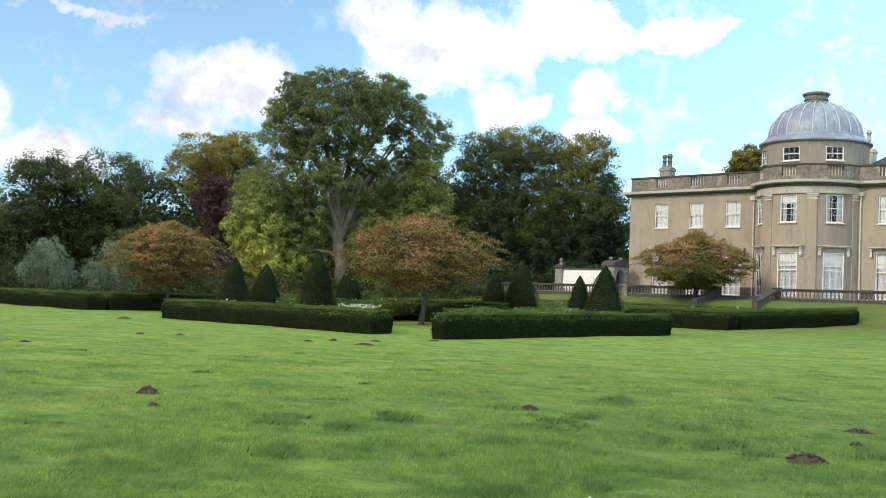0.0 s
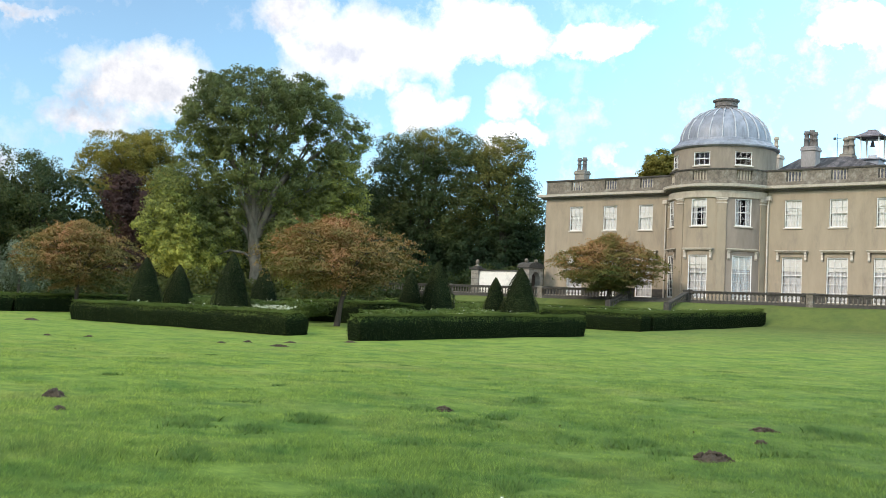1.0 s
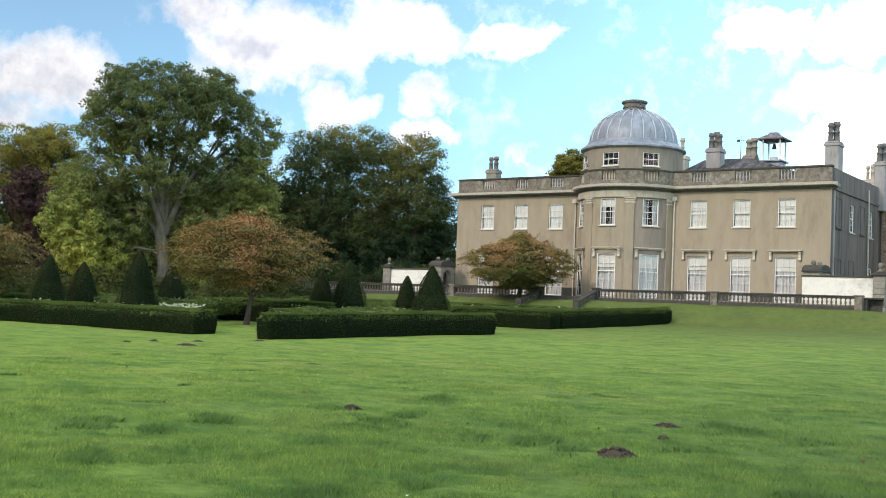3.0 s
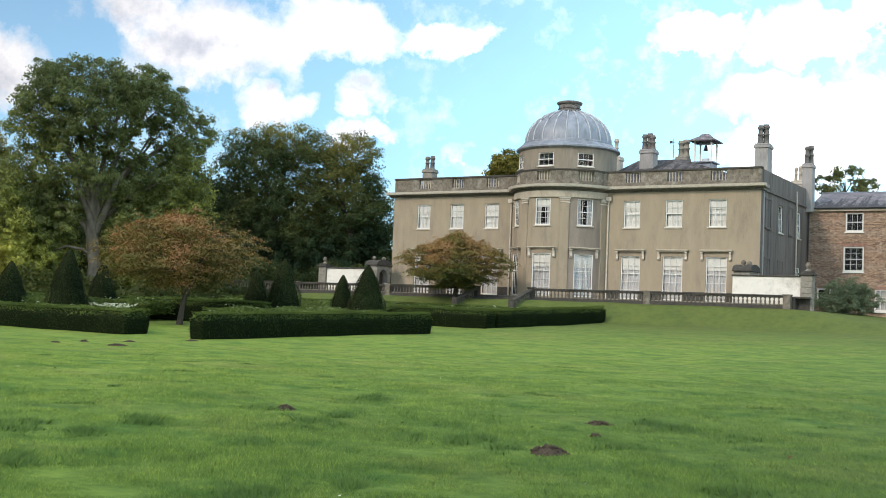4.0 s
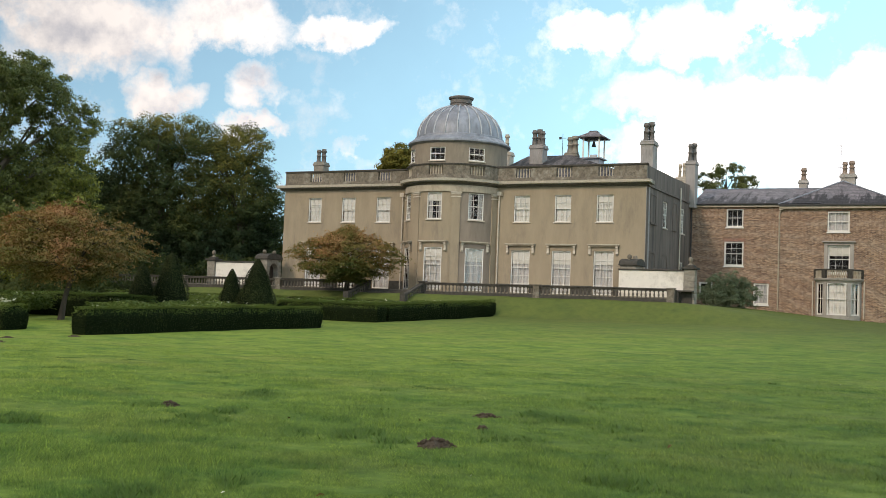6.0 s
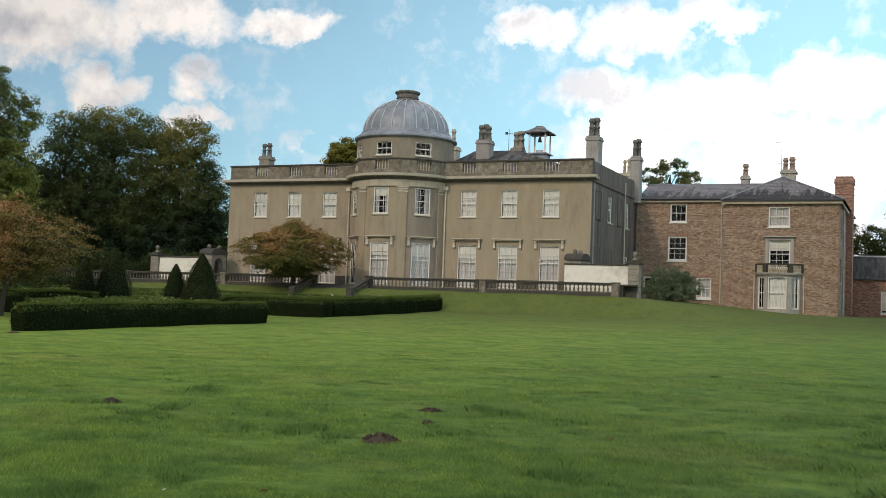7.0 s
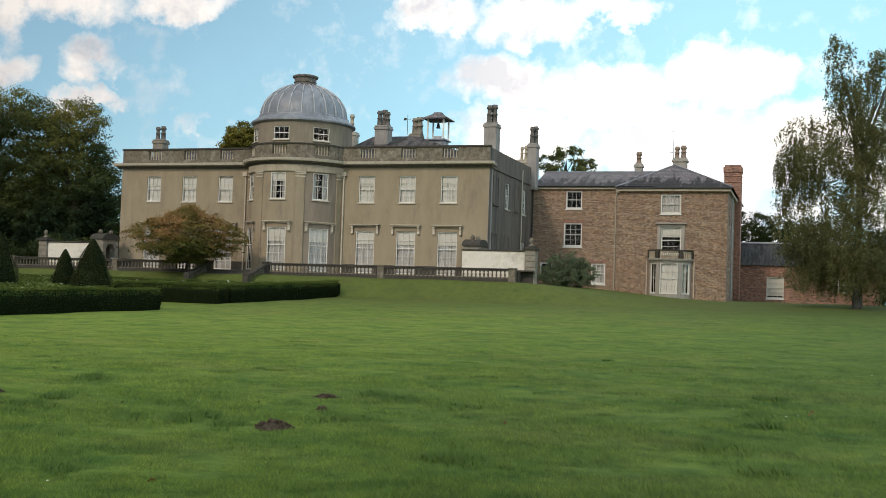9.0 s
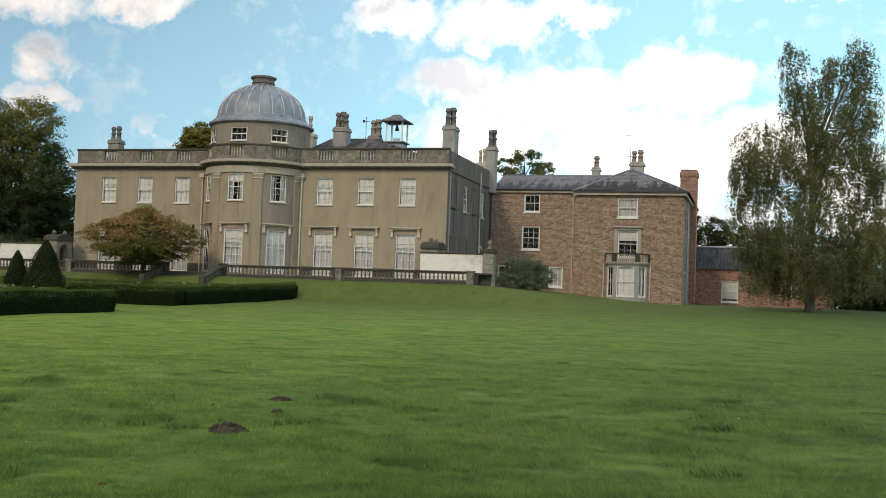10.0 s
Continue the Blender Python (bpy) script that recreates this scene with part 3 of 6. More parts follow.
def build_ground():
    xs = np.concatenate([np.linspace(-3000, -140, 12), np.linspace(-135, -72, 40), np.linspace(-70, 30, 150), np.linspace(33, 140, 36), np.linspace(150, 3000, 12)])
    ys = np.concatenate([np.linspace(-3000, -60, 12), np.linspace(-50, 0, 20), np.linspace(0.4, 34, 70), np.linspace(34.5, 110, 120), np.linspace(112, 180, 30), np.linspace(200, 4000, 14)])
    gx, gy = np.meshgrid(xs, ys)
    near = smooth01((200 - np.hypot(gx, gy)) / 100)
    gz = height(gx, gy) + relief(gx, gy) * near - np.where((gy > 80.6) & (gy < 93) & (gx < -24) & (gx > -54), 0.3, 0)
    v = np.stack([gx, gy, gz], -1).reshape(-1, 3)
    w = len(xs)
    i = (np.arange(len(ys) - 1)[:, None] * w + np.arange(w - 1)[None, :]).ravel()
    me = soup("ground", v, np.stack([i, i + 1, i + w + 1, i + w], 1), LAWN)
    me.polygons.foreach_set("use_smooth", [True] * len(me.polygons))
    tagged(new("ground", me), "mown green lawn with worn paler patches", "lawn", kind="structure")


build_ground()

# ---------------------------------------------------------------- windows
FRAME_CACHE = {}


def shared(key, make):
    if key not in FRAME_CACHE:
        FRAME_CACHE[key] = make()
    return FRAME_CACHE[key]


def sash_mesh(w, h, cols, rows, f, meet):
    """White sash frame with glazing bars, back in its reveal: x across, z up, y into the wall."""
    bm = bmesh.new()
    for r in ((-w / 2, -w / 2 + f, 0.07, 0.19, 0, h), (w / 2 - f, w / 2, 0.07, 0.19, 0, h), (-w / 2 + f, w / 2 - f, 0.07, 0.19, h - f, h), (-w / 2 + f, w / 2 - f, 0.07, 0.19, 0, f * 1.3)):
        box(bm, *r, bev=0.012)
    iw, z0, z1 = w - 2 * f, f * 1.3, h - f
    box(bm, -iw / 2, iw / 2, 0.085, 0.17, z0 + (z1 - z0) * meet - 0.03, z0 + (z1 - z0) * meet + 0.03)
    for c in range(1, cols):
        x = -iw / 2 + iw * c / cols
        box(bm, x - 0.013, x + 0.013, 0.10, 0.15, z0, z1)
    for r in range(1, rows):
        z = z0 + (z1 - z0) * r / rows
        if abs(z - (z0 + (z1 - z0) * meet)) > 0.05:
            box(bm, -iw / 2, iw / 2, 0.10, 0.15, z - 0.013, z + 0.013)
    return to_mesh("window", bm, WHITE)


def cloth_mesh(w, h, folds, seed, cloth):
    rr = random.Random(seed)
    bm = bmesh.new()
    n = 36
    ph = rr.uniform(0, 6)
    top, bot = [], []
    for i in range(n + 1):
        x = -w / 2 + w * i / n
        y = folds * (math.sin(x * 26 + ph) + 0.5 * math.sin(x * 47 + 2 * ph))
        top.append(bm.verts.new((x, y, h)))
        bot.append(bm.verts.new((x, y * 1.3, 0)))
    for i in range(n):
        bm.faces.new((bot[i], bot[i + 1], top[i + 1], top[i]))
    return to_mesh("curtain", bm, cloth, True)


def window(parent, m, w, h, cols, rows, blind=0.0, curtain=None, sill=True, f=0.07, meet=0.5, sill_mat=None, seed=0, label=""):
    """A sash window set in an opening whose sill middle is at m; blind: how much of it is drawn down; curtain: 'full' or 'sides'."""
    win = part("window", shared(("sash", w, h, cols, rows, f, meet), lambda: sash_mesh(w, h, cols, rows, f, meet)), WHITE, parent, label, m)
    iw, z0, z1 = w - 2 * f, f * 1.3, h - f
    pw, ph = iw / cols, (z1 - z0) / rows

    def pane_mesh():
        bm = bmesh.new()
        box(bm, -pw / 2 + 0.014, pw / 2 - 0.014, -0.003, 0.003, 0.014, ph - 0.014)
        return to_mesh("pane", bm, GLASS)
    pm = shared(("pane", round(pw, 3), round(ph, 3)), pane_mesh)
    rr = random.Random(seed * 13 + 5)
    for c in range(cols):
        for r in range(rows):
            tilt = pose(0, 0, 0, rr.uniform(-0.8, 0.8), 0, rr.uniform(-0.8, 0.8))
            p = part("pane", pm, GLASS, win, "", m @ Matrix.Translation((-iw / 2 + pw * (c + 0.5), 0.125, z0 + ph * r)) @ tilt)
            p.visible_shadow = False
    if blind > 0:
        part("blind", shared(("blind", w, h, blind), lambda: to_mesh("blind", boxes((-iw / 2, iw / 2, -0.005, 0.005, z0 + (z1 - z0) * (1 - blind), z1), (-iw / 2, iw / 2, -0.015, 0.015, z0 + (z1 - z0) * (1 - blind) - 0.03, z0 + (z1 - z0) * (1 - blind))), BLIND)), BLIND, win, "pale roller blind", m @ Matrix.Translation((0, 0.21, 0)))
    if curtain:
        cloth = NET if curtain == "net" else CURTAIN
        spans = [(0, iw)] if curtain in ("full", "net") else [(-iw * 0.36, iw * 0.26), (iw * 0.36, iw * 0.26)]
        for k, (cx, cw) in enumerate(spans):
            part("curtain", shared(("cloth", round(cw, 2), round(h, 2), seed % 3, k, cloth.name), lambda: cloth_mesh(cw, z1 - z0, 0.022, seed % 3 + k, cloth)), cloth, win, "", m @ Matrix.Translation((cx, 0.28, z0)))
    if sill:
        part("sill", shared(("sill", w, bool(sill_mat)), lambda: to_mesh("sill", boxes((-w / 2 - 0.07, w / 2 + 0.07, -0.09, 0.10, -0.10, -0.001), bev=0.015), sill_mat or PALE_STONE)), sill_mat or PALE_STONE, win, "", m)
    return win


def hood_mesh(w):
    """A flat stone hood on two scrolled brackets."""
    bm = boxes((-w / 2, w / 2, -0.30, 0.0, 0.0, 0.10), (-w / 2 + 0.05, w / 2 - 0.05, -0.23, 0.0, -0.07, 0.0), bev=0.02)
    return to_mesh("hood", bm, STONE)


def bracket_mesh():
    bm = sweep([(0, 0), (0.22, 0), (0.22, -0.14), (0.15, -0.24), (0.13, -0.45), (0.17, -0.62), (0.08, -0.72), (0, -0.74), (0, 0)], -0.09, 0.09, 0, 0, ends=False)
    return to_mesh("bracket", bm, PALE_STONE)


# ---------------------------------------------------------------- main house
CX, FY, FLOOR = -39.18, 80.0, 2.95
HX0, HX1 = CX - 16.45, CX + 16.45
HBACK = 94.5
BOW_C, BOW_R = Vector((CX + 0.08, FY + 1.1, 0)), 4.22
BOW_BAYS, BOW_PILASTERS = (-47, 0, 47), (-71.5, -24.5, 24.5, 71.5)
BAYS = (6.35, 9.80, 13.235)
house = thing("country_house", (CX, FY, FLOOR), "two-storey tan stucco country house with a domed bow", "house")


def on_bow(deg, r, z=0.0):
    a = radians(deg)
    return Matrix.Translation((BOW_C.x + r * math.sin(a), BOW_C.y - r * math.cos(a), z)) @ pose(0, 0, 0, 0, 0, deg)


def build_walls():
    up = (8.6, 10.7)
    lo = (3.05, 6.38)
    holes = []
    for s in (-1, 1):
        for b in BAYS:
            c = CX + s * b
            holes += [(c - 0.68, c + 0.68, *up), (c - 0.80, c + 0.80, *lo)]
    edge = math.sqrt(BOW_R ** 2 - 1.1 ** 2)
    for s, x0, x1 in ((-1, HX0, CX - edge + 0.1), (1, CX + edge - 0.1, HX1)):
        part("wall", wall([x0, x1], [2.4, 11.4], [h for h in holes if x0 < h[0] < x1], 0.45, lambda u, z, d: (u, FY + d, z)), STUCCO, house, "tan stucco front wall")
    # the bow: a half-round wall with three tiers of openings
    half = 76.0
    k = math.degrees(1 / BOW_R)
    bow_holes = []
    for a in BOW_BAYS:
        bow_holes += [(a - 0.66 * k, a + 0.66 * k, *up), (a - 0.80 * k, a + 0.80 * k, *lo)]
    # the bay right of the middle has a darker, greyer stucco
    for a0, a1, mat, lab in ((-half, 27.5, STUCCO, "curved tan stucco bow wall"), (27.5, 68.5, GREY_BAY, "darker grey bay of the bow wall"), (68.5, half, STUCCO, "")):
        us = [a0 + (a1 - a0) * i / 20 for i in range(21)]
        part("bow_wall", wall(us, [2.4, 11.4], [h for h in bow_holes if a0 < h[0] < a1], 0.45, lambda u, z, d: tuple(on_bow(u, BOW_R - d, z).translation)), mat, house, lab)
    # side and back walls
    side_holes = [(84.95, 86.25, 8.6, 10.7), (90.5, 91.8, 8.6, 10.7), (90.5, 91.8, 3.6, 6.2)]
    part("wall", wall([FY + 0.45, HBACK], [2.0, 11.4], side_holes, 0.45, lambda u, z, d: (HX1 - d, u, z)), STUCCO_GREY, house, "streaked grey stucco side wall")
    part("wall", wall([FY + 0.45, HBACK], [2.0, 11.4], [], 0.45, lambda u, z, d: (HX0 + d, u, z)), STUCCO, house)
    part("wall", boxes((HX0 + 0.45, HX1 - 0.45, HBACK - 0.45, HBACK, 2.0, 11.4)), STUCCO, house)
    part("floor", boxes((HX0 + 0.5, HX1 - 0.5, FY + 0.5, HBACK - 0.5, 7.0, 7.4)), DARK_ROOM, house)
    part("partition", boxes((HX0 + 0.5, HX1 - 0.5, FY + 4.5, FY + 4.6, 2.95, 11.3)), DARK_ROOM, house)
    # a dark strip added along the foot of the front darkens the balustrade gaps
    for s in (-1, 1):
        ends = [edge] + [b + d for b in BAYS for d in (-0.85, 0.85)] + [16.45]
        for d0, d1 in zip(ends[::2], ends[1::2]):
            x0, x1 = sorted((CX + s * d0, CX + s * d1))
            part("plinth", boxes((x0, x1, FY - 0.06, FY + 0.02, 2.9, 3.72), bev=0.01), DARK_STONE, house, "dark strip added along the foot of the front")
    # blind recesses on the side wall
    for y0, y1, z0, z1 in ((81.3, 82.7, 8.7, 10.8), (88.0, 89.1, 8.7, 10.8), (81.3, 82.7, 3.6, 6.4), (85.0, 86.3, 3.6, 6.4)):
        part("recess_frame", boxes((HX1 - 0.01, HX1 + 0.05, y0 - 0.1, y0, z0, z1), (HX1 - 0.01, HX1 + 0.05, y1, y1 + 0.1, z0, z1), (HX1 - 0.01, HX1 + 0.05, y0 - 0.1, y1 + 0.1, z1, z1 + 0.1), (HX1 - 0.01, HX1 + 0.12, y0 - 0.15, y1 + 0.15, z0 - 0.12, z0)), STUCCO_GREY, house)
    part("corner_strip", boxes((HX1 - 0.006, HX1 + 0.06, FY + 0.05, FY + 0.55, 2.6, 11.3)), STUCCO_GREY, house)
    # windows
    looks = {-1: (0.55, 0.45, 0.35), 1: (0.35, 0.5, 0.33)}
    hood, brk = hood_mesh(2.55), bracket_mesh()
    n = 0
    for s in (-1, 1):
        for i, b in enumerate(BAYS):
            n += 1
            at = CX + s * b
            window(house, Matrix.Translation((at, FY, 8.6)), 1.36, 2.1, 3, 4, blind=looks[s][i], curtain="net", seed=n, label="white sash window with drawn pale curtains")
            window(house, Matrix.Translation((at, FY, 3.05)), 1.6, 3.33, 3, 5, blind=0.3, curtain="full", sill=False, meet=0.6, seed=n, label="tall white sash window, blind part drawn")
            h = part("hood", hood, PALE_STONE, house, "flat stone window hood", Matrix.Translation((at, FY, 6.80)))
            for bx in (-1.09, 1.09):
                part("bracket", brk, PALE_STONE, h, "", Matrix.Translation((at + bx, FY, 6.79)))
    for a in BOW_BAYS:
        n += 1
        window(house, on_bow(a, BOW_R, 8.6), 1.32, 2.1, 3, 4, blind=0.0 if a else 0.3, curtain="sides", seed=n, label="white sash window, dark inside")
        window(house, on_bow(a, BOW_R, 3.05), 1.6, 3.33, 3, 5, blind=0.3, curtain="full", sill=False, meet=0.6, seed=n, label="tall white sash window, blind part drawn")
        h = part("hood", hood, PALE_STONE, house, "flat stone window hood", on_bow(a, BOW_R - 0.12, 6.80))
        for bx in (-1.09, 1.09):
            part("bracket", brk, PALE_STONE, h, "", on_bow(a, BOW_R - 0.12, 6.79) @ Matrix.Translation((bx, 0, 0)))
    for y in (85.6, 91.15):
        n += 1
        window(house, Matrix.Translation((HX1, y, 8.6)) @ pose(0, 0, 0, 0, 0, 90), 1.3, 2.1, 3, 4, blind=0.3, curtain="full", seed=n)
    window(house, Matrix.Translation((HX1, 91.15, 3.6)) @ pose(0, 0, 0, 0, 0, 90), 1.3, 2.6, 3, 4, seed=n)
    # pilasters and rainwater pipes of the bow
    for a in BOW_PILASTERS:
        p = part("pilaster", boxes((-0.36, 0.36, -0.07, 0.10, 2.95, 10.55), (-0.42, 0.42, -0.11, 0.10, 2.95, 3.35), bev=0.01), STUCCO, house, "", on_bow(a, BOW_R, 0))
        part("capital", boxes((-0.42, 0.42, -0.12, 0.10, 10.33, 10.42), (-0.40, 0.40, -0.10, 0.10, 10.55, 10.66), (-0.46, 0.46, -0.16, 0.10, 10.66, 10.76), bev=0.01), PALE_STONE, p, "", on_bow(a, BOW_R, 0))
    for s in (-1, 1):
        bm = tube(bmesh.new(), [(CX + s * 4.40, FY - 0.12, 2.95), (CX + s * 4.40, FY - 0.12, 10.3), (CX + s * 4.44, FY - 0.12, 10.75)], [0.06, 0.06, 0.06])
        box(bm, CX + s * 4.44 - 0.2, CX + s * 4.44 + 0.2, FY - 0.3, FY, 10.7, 11.0)
        part("rain_pipe", bm, PALE_STONE, house, "painted rainwater pipe with a hopper head")
    part("rain_pipe", tube(bmesh.new(), [(HX1 + 0.12, 90.0, 2.6), (HX1 + 0.12, 90.0, 12.3)], [0.06, 0.06]), PALE_STONE, house)
    part("rain_pipe", tube(bmesh.new(), [(HX1 + 0.12, 93.9, 2.6), (HX1 + 0.12, 93.9, 12.9)], [0.06, 0.06]), IRON, house)


BED_MOULD = [(0.0, 0.0), (0.09, 0.0), (0.11, 0.08), (0.13, 0.13), (0.36, 0.13), (0.36, 0.215), (0.0, 0.215)]
CORONA = [(0.0, 0.215), (0.39, 0.215), (0.40, 0.25), (0.56, 0.25), (0.58, 0.33), (0.62, 0.44), (0.0, 0.47)]


def build_top():
    edge = math.sqrt(BOW_R ** 2 - 1.1 ** 2)
    for x0, x1 in ((HX0 - 0.6, CX - edge), (CX + edge, HX1 + 0.45)):
        c = part("cornice", sweep(CORONA, x0, x1, FY, 11.34), PALE_STONE, house, "moulded stone cornice")
        # the lower moulding carries the cornice's shadow in its colour
        part("bed_mould", sweep(BED_MOULD, x0 + (0.24 if x0 < HX0 else 0), x1 - (0.24 if x1 > HX1 else 0), FY, 11.34), CORNICE_SHADE, c, "moulding under the cornice, coloured dark as its shadow")
    part("cornice_return", boxes((HX0 - 0.6, HX0, FY, HBACK, 11.45, 11.8)), PALE_STONE, house)
    part("cornice_return", boxes((HX1, HX1 + 0.40, FY, FY + 0.9, 11.50, 11.78), (HX1, HX1 + 0.2, FY, FY + 0.8, 11.36, 11.5), bev=0.02), GREY_STONE, house)
    part("quoin", boxes((HX1, HX1 + 0.03, FY + 0.005, FY + 1.0, 2.9, 11.33)), STACK, house, "paler strip up the corner of the side wall")
    part("string_course", boxes((HX1, HX1 + 0.10, FY + 0.9, HBACK, 11.34, 11.5)), STUCCO_GREY, house)
    for name, prof, mat in (("bow_cornice", CORONA, PALE_STONE), ("bed_mould", BED_MOULD, CORNICE_SHADE)):
        part(name, lathe([(BOW_R - 0.3 + (0 if o == 0 else o + 0.3), u) for o, u in prof], 40, (BOW_C.x, BOW_C.y, 11.345), -82, 82), mat, house, "curved moulded stone cornice" if mat is PALE_STONE else "")
    part("bow_frieze", lathe([(BOW_R - 0.2, 0), (BOW_R + 0.10, 0), (BOW_R + 0.12, 0.03), (BOW_R + 0.12, 0.52), (BOW_R - 0.2, 0.58)], 40, (BOW_C.x, BOW_C.y, 10.77), -82, 82), STONE, house, "pale curved frieze band")
    # parapet with balustered openings over every bay
    bal_h = 0.74
    bal = lathe([(0.066, 0), (0.066, 0.05), (0.036, 0.08), (0.056, 0.2), (0.068, 0.3), (0.048, 0.45), (0.032, 0.58), (0.052, 0.63), (0.062, 0.66), (0.062, bal_h)], 8)
    bal_me = to_mesh("baluster", bal, STONE, True)
    z0, z1, zt = 11.8, 12.92, 13.06
    for s, x0, x1 in ((-1, HX0, CX - edge + 0.1), (1, CX + edge - 0.1, HX1)):
        holes = [(CX + s * b - 0.63, CX + s * b + 0.63, 12.12, 12.12 + bal_h) for b in BAYS]
        p = part("parapet", wall([x0, x1], [z0, z1], holes, 0.32, lambda u, z, d: (u, FY + 0.02 + d, z)), PARAPET, house, "stained stone parapet")
        part("coping", boxes((x0 - 0.06, x1 + 0.06, FY - 0.06, FY + 0.42, z1, zt), bev=0.02), DARK_STONE, p)
        part("plinth_course", boxes((x0 + 0.01, x1 - 0.01, FY - 0.05, FY + 0.018, z0 + 0.005, z0 + 0.14)), PARAPET, p)
        for b in BAYS:
            for i in range(5):
                part("baluster", bal_me, STONE, p, "", Matrix.Translation((CX + s * b - 0.5 + i * 0.25, FY + 0.16, 12.12)))
    k = math.degrees(1 / BOW_R)
    holes = [(a - 0.63 * k, a + 0.63 * k, 12.12, 12.12 + bal_h) for a in BOW_BAYS]
    p = part("bow_parapet", wall([-80 + 4 * i for i in range(41)], [z0, z1], holes, 0.3, lambda u, z, d: tuple(on_bow(u, BOW_R + 0.02 - d, z).translation)), PARAPET, house, "curved stone parapet")
    part("coping", lathe([(BOW_R - 0.36, 0.02), (BOW_R + 0.09, 0.0), (BOW_R + 0.09, 0.10), (BOW_R - 0.36, 0.14), (BOW_R - 0.36, 0.02)], 40, (BOW_C.x, BOW_C.y, z1), -80, 80), DARK_STONE, p)
    for a in BOW_BAYS:
        for i in range(5):
            part("baluster", bal_me, STONE, p, "", on_bow(a + (i - 2) * 0.25 * k, BOW_R - 0.13, 12.12))
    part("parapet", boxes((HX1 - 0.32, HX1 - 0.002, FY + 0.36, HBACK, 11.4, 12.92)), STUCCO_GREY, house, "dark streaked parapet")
    part("parapet", boxes((HX0 + 0.002, HX0 + 0.32, FY + 0.36, HBACK, 11.4, 12.92)), PARAPET, house)
    # drum and dome
    drum_r, dk = 4.02, math.degrees(1 / 4.02)
    holes = [(a - 0.70 * dk, a + 0.70 * dk, 13.28, 14.33) for a in BOW_BAYS]
    part("drum", wall([-180 + 4.5 * i for i in range(81)], [12.0, 14.75], holes, 0.4, lambda u, z, d: tuple(on_bow(u, drum_r - d, z).translation)), DRUM_DARK, house, "round stucco drum under the dome")
    for n, a in enumerate(BOW_BAYS):
        window(house, on_bow(a, drum_r, 13.28), 1.36, 1.05, 3, 2, blind=0.0, curtain=None, f=0.06, seed=40 + n, label="small white sash window in the drum")
    at = (BOW_C.x, BOW_C.y, 0)
    dome = part("dome", lathe([(3.55 * math.cos(t), 15.5 + 2.8 * math.sin(t)) for t in (radians(i * 72 / 14) for i in range(15))] + [(0.6, 18.25)], 64, at), LEAD, house, "grey lead-clad dome with raised seams", smooth=True)
    part("dome_skirt", lathe([(3.6, 14.72), (4.10, 14.74), (4.28, 14.84), (4.28, 14.96), (4.12, 15.05), (3.86, 15.28), (3.72, 15.36), (3.70, 15.50), (3.58, 15.56), (3.4, 15.56)], 64, at), LEAD, dome, "flared lead skirt", smooth=False)
    for i in range(22):
        a = i * 360 / 22 + 6.0
        bm = bmesh.new()
        pts = []
        for j in range(13):
            t = radians(j * 71 / 12)
            pts.append((0, -(3.56 * math.cos(t)), 15.52 + 2.81 * math.sin(t)))
        tube(bm, pts, [0.065] * 13, 5)
        part("seam", shared("seam", lambda: to_mesh("seam", bm, LEAD_RIB, True)), LEAD_RIB, dome, "", Matrix.Translation(at) @ pose(0, 0, 0, 0, 0, a))
        bm = None
    part("lantern", lathe([(0.98, 18.0), (1.0, 18.28), (0.90, 18.34), (0.90, 18.42), (0.96, 18.46), (0.90, 18.5), (0.90, 18.78), (1.02, 18.84), (1.06, 18.92), (1.06, 18.98), (0.85, 19.06), (0.3, 19.14), (0.0, 19.15)], 32, at), CAP_LEAD, dome, "weathered drum-shaped cap", smooth=False)
    # roofs
    part("roof", boxes((HX0 + 0.33, HX1 - 0.33, FY + 0.35, HBACK - 0.1, 11.9, 12.1)), LEAD, house, "flat leaded gutter roof")
    for x0, x1, zr, y0, y1, ym in ((HX0 + 0.8, CX - 2.5, 13.5, 80.8, 93.6, 84.3), (CX + 2, HX1 - 0.7, 15.0, 80.9, 93.6, 87.9)):
        bm = bmesh.new()
        v = [bm.verts.new(c) for c in ((x0, y0, 12.05), (x1, y0, 12.05), (x1, y1, 12.05), (x0, y1, 12.05), (x0 + 1.5, ym, zr), (x1 - (5.0 if zr < 14 else 8.2), ym, zr))]
        for f in ((0, 1, 5, 4), (1, 2, 5), (2, 3, 4, 5), (3, 0, 4)):
            bm.faces.new([v[i] for i in f])
        part("roof", bm, BROWN_SLATE, house, "hipped brown slate roof")


def pot(h, r):
    return lathe([(r * 1.15, 0), (r * 1.2, 0.1), (r, 0.16), (r * 0.9, h * 0.45), (r * 1.1, h * 0.47), (r * 1.1, h * 0.53), (r * 0.86, h * 0.55), (r * 0.84, h - 0.34), (r * 1.18, h - 0.28), (r * 1.18, h - 0.14), (r * 0.92, h - 0.10), (r * 1.0, h), (r * 0.7, h), (r * 0.7, h - 0.2)], 10)


def chimney(parent, x, y, z0, z1, w, d, pots, pot_h, pot_r, stack, pot_mat, top_step=0.075):
    c = part("chimney", boxes((-w / 2, w / 2, -d / 2, d / 2, z0, z1), (-w / 2 - top_step, w / 2 + top_step, -d / 2 - top_step, d / 2 + top_step, z1 - 0.05, z1 + 0.16), (-w / 2 - 0.02, w / 2 + 0.02, -d / 2 - 0.02, d / 2 + 0.02, z1 + 0.16, z1 + 0.30), bev=0.03), stack, parent, "chimney stack with pots", Matrix.Translation((x, y, 0)))
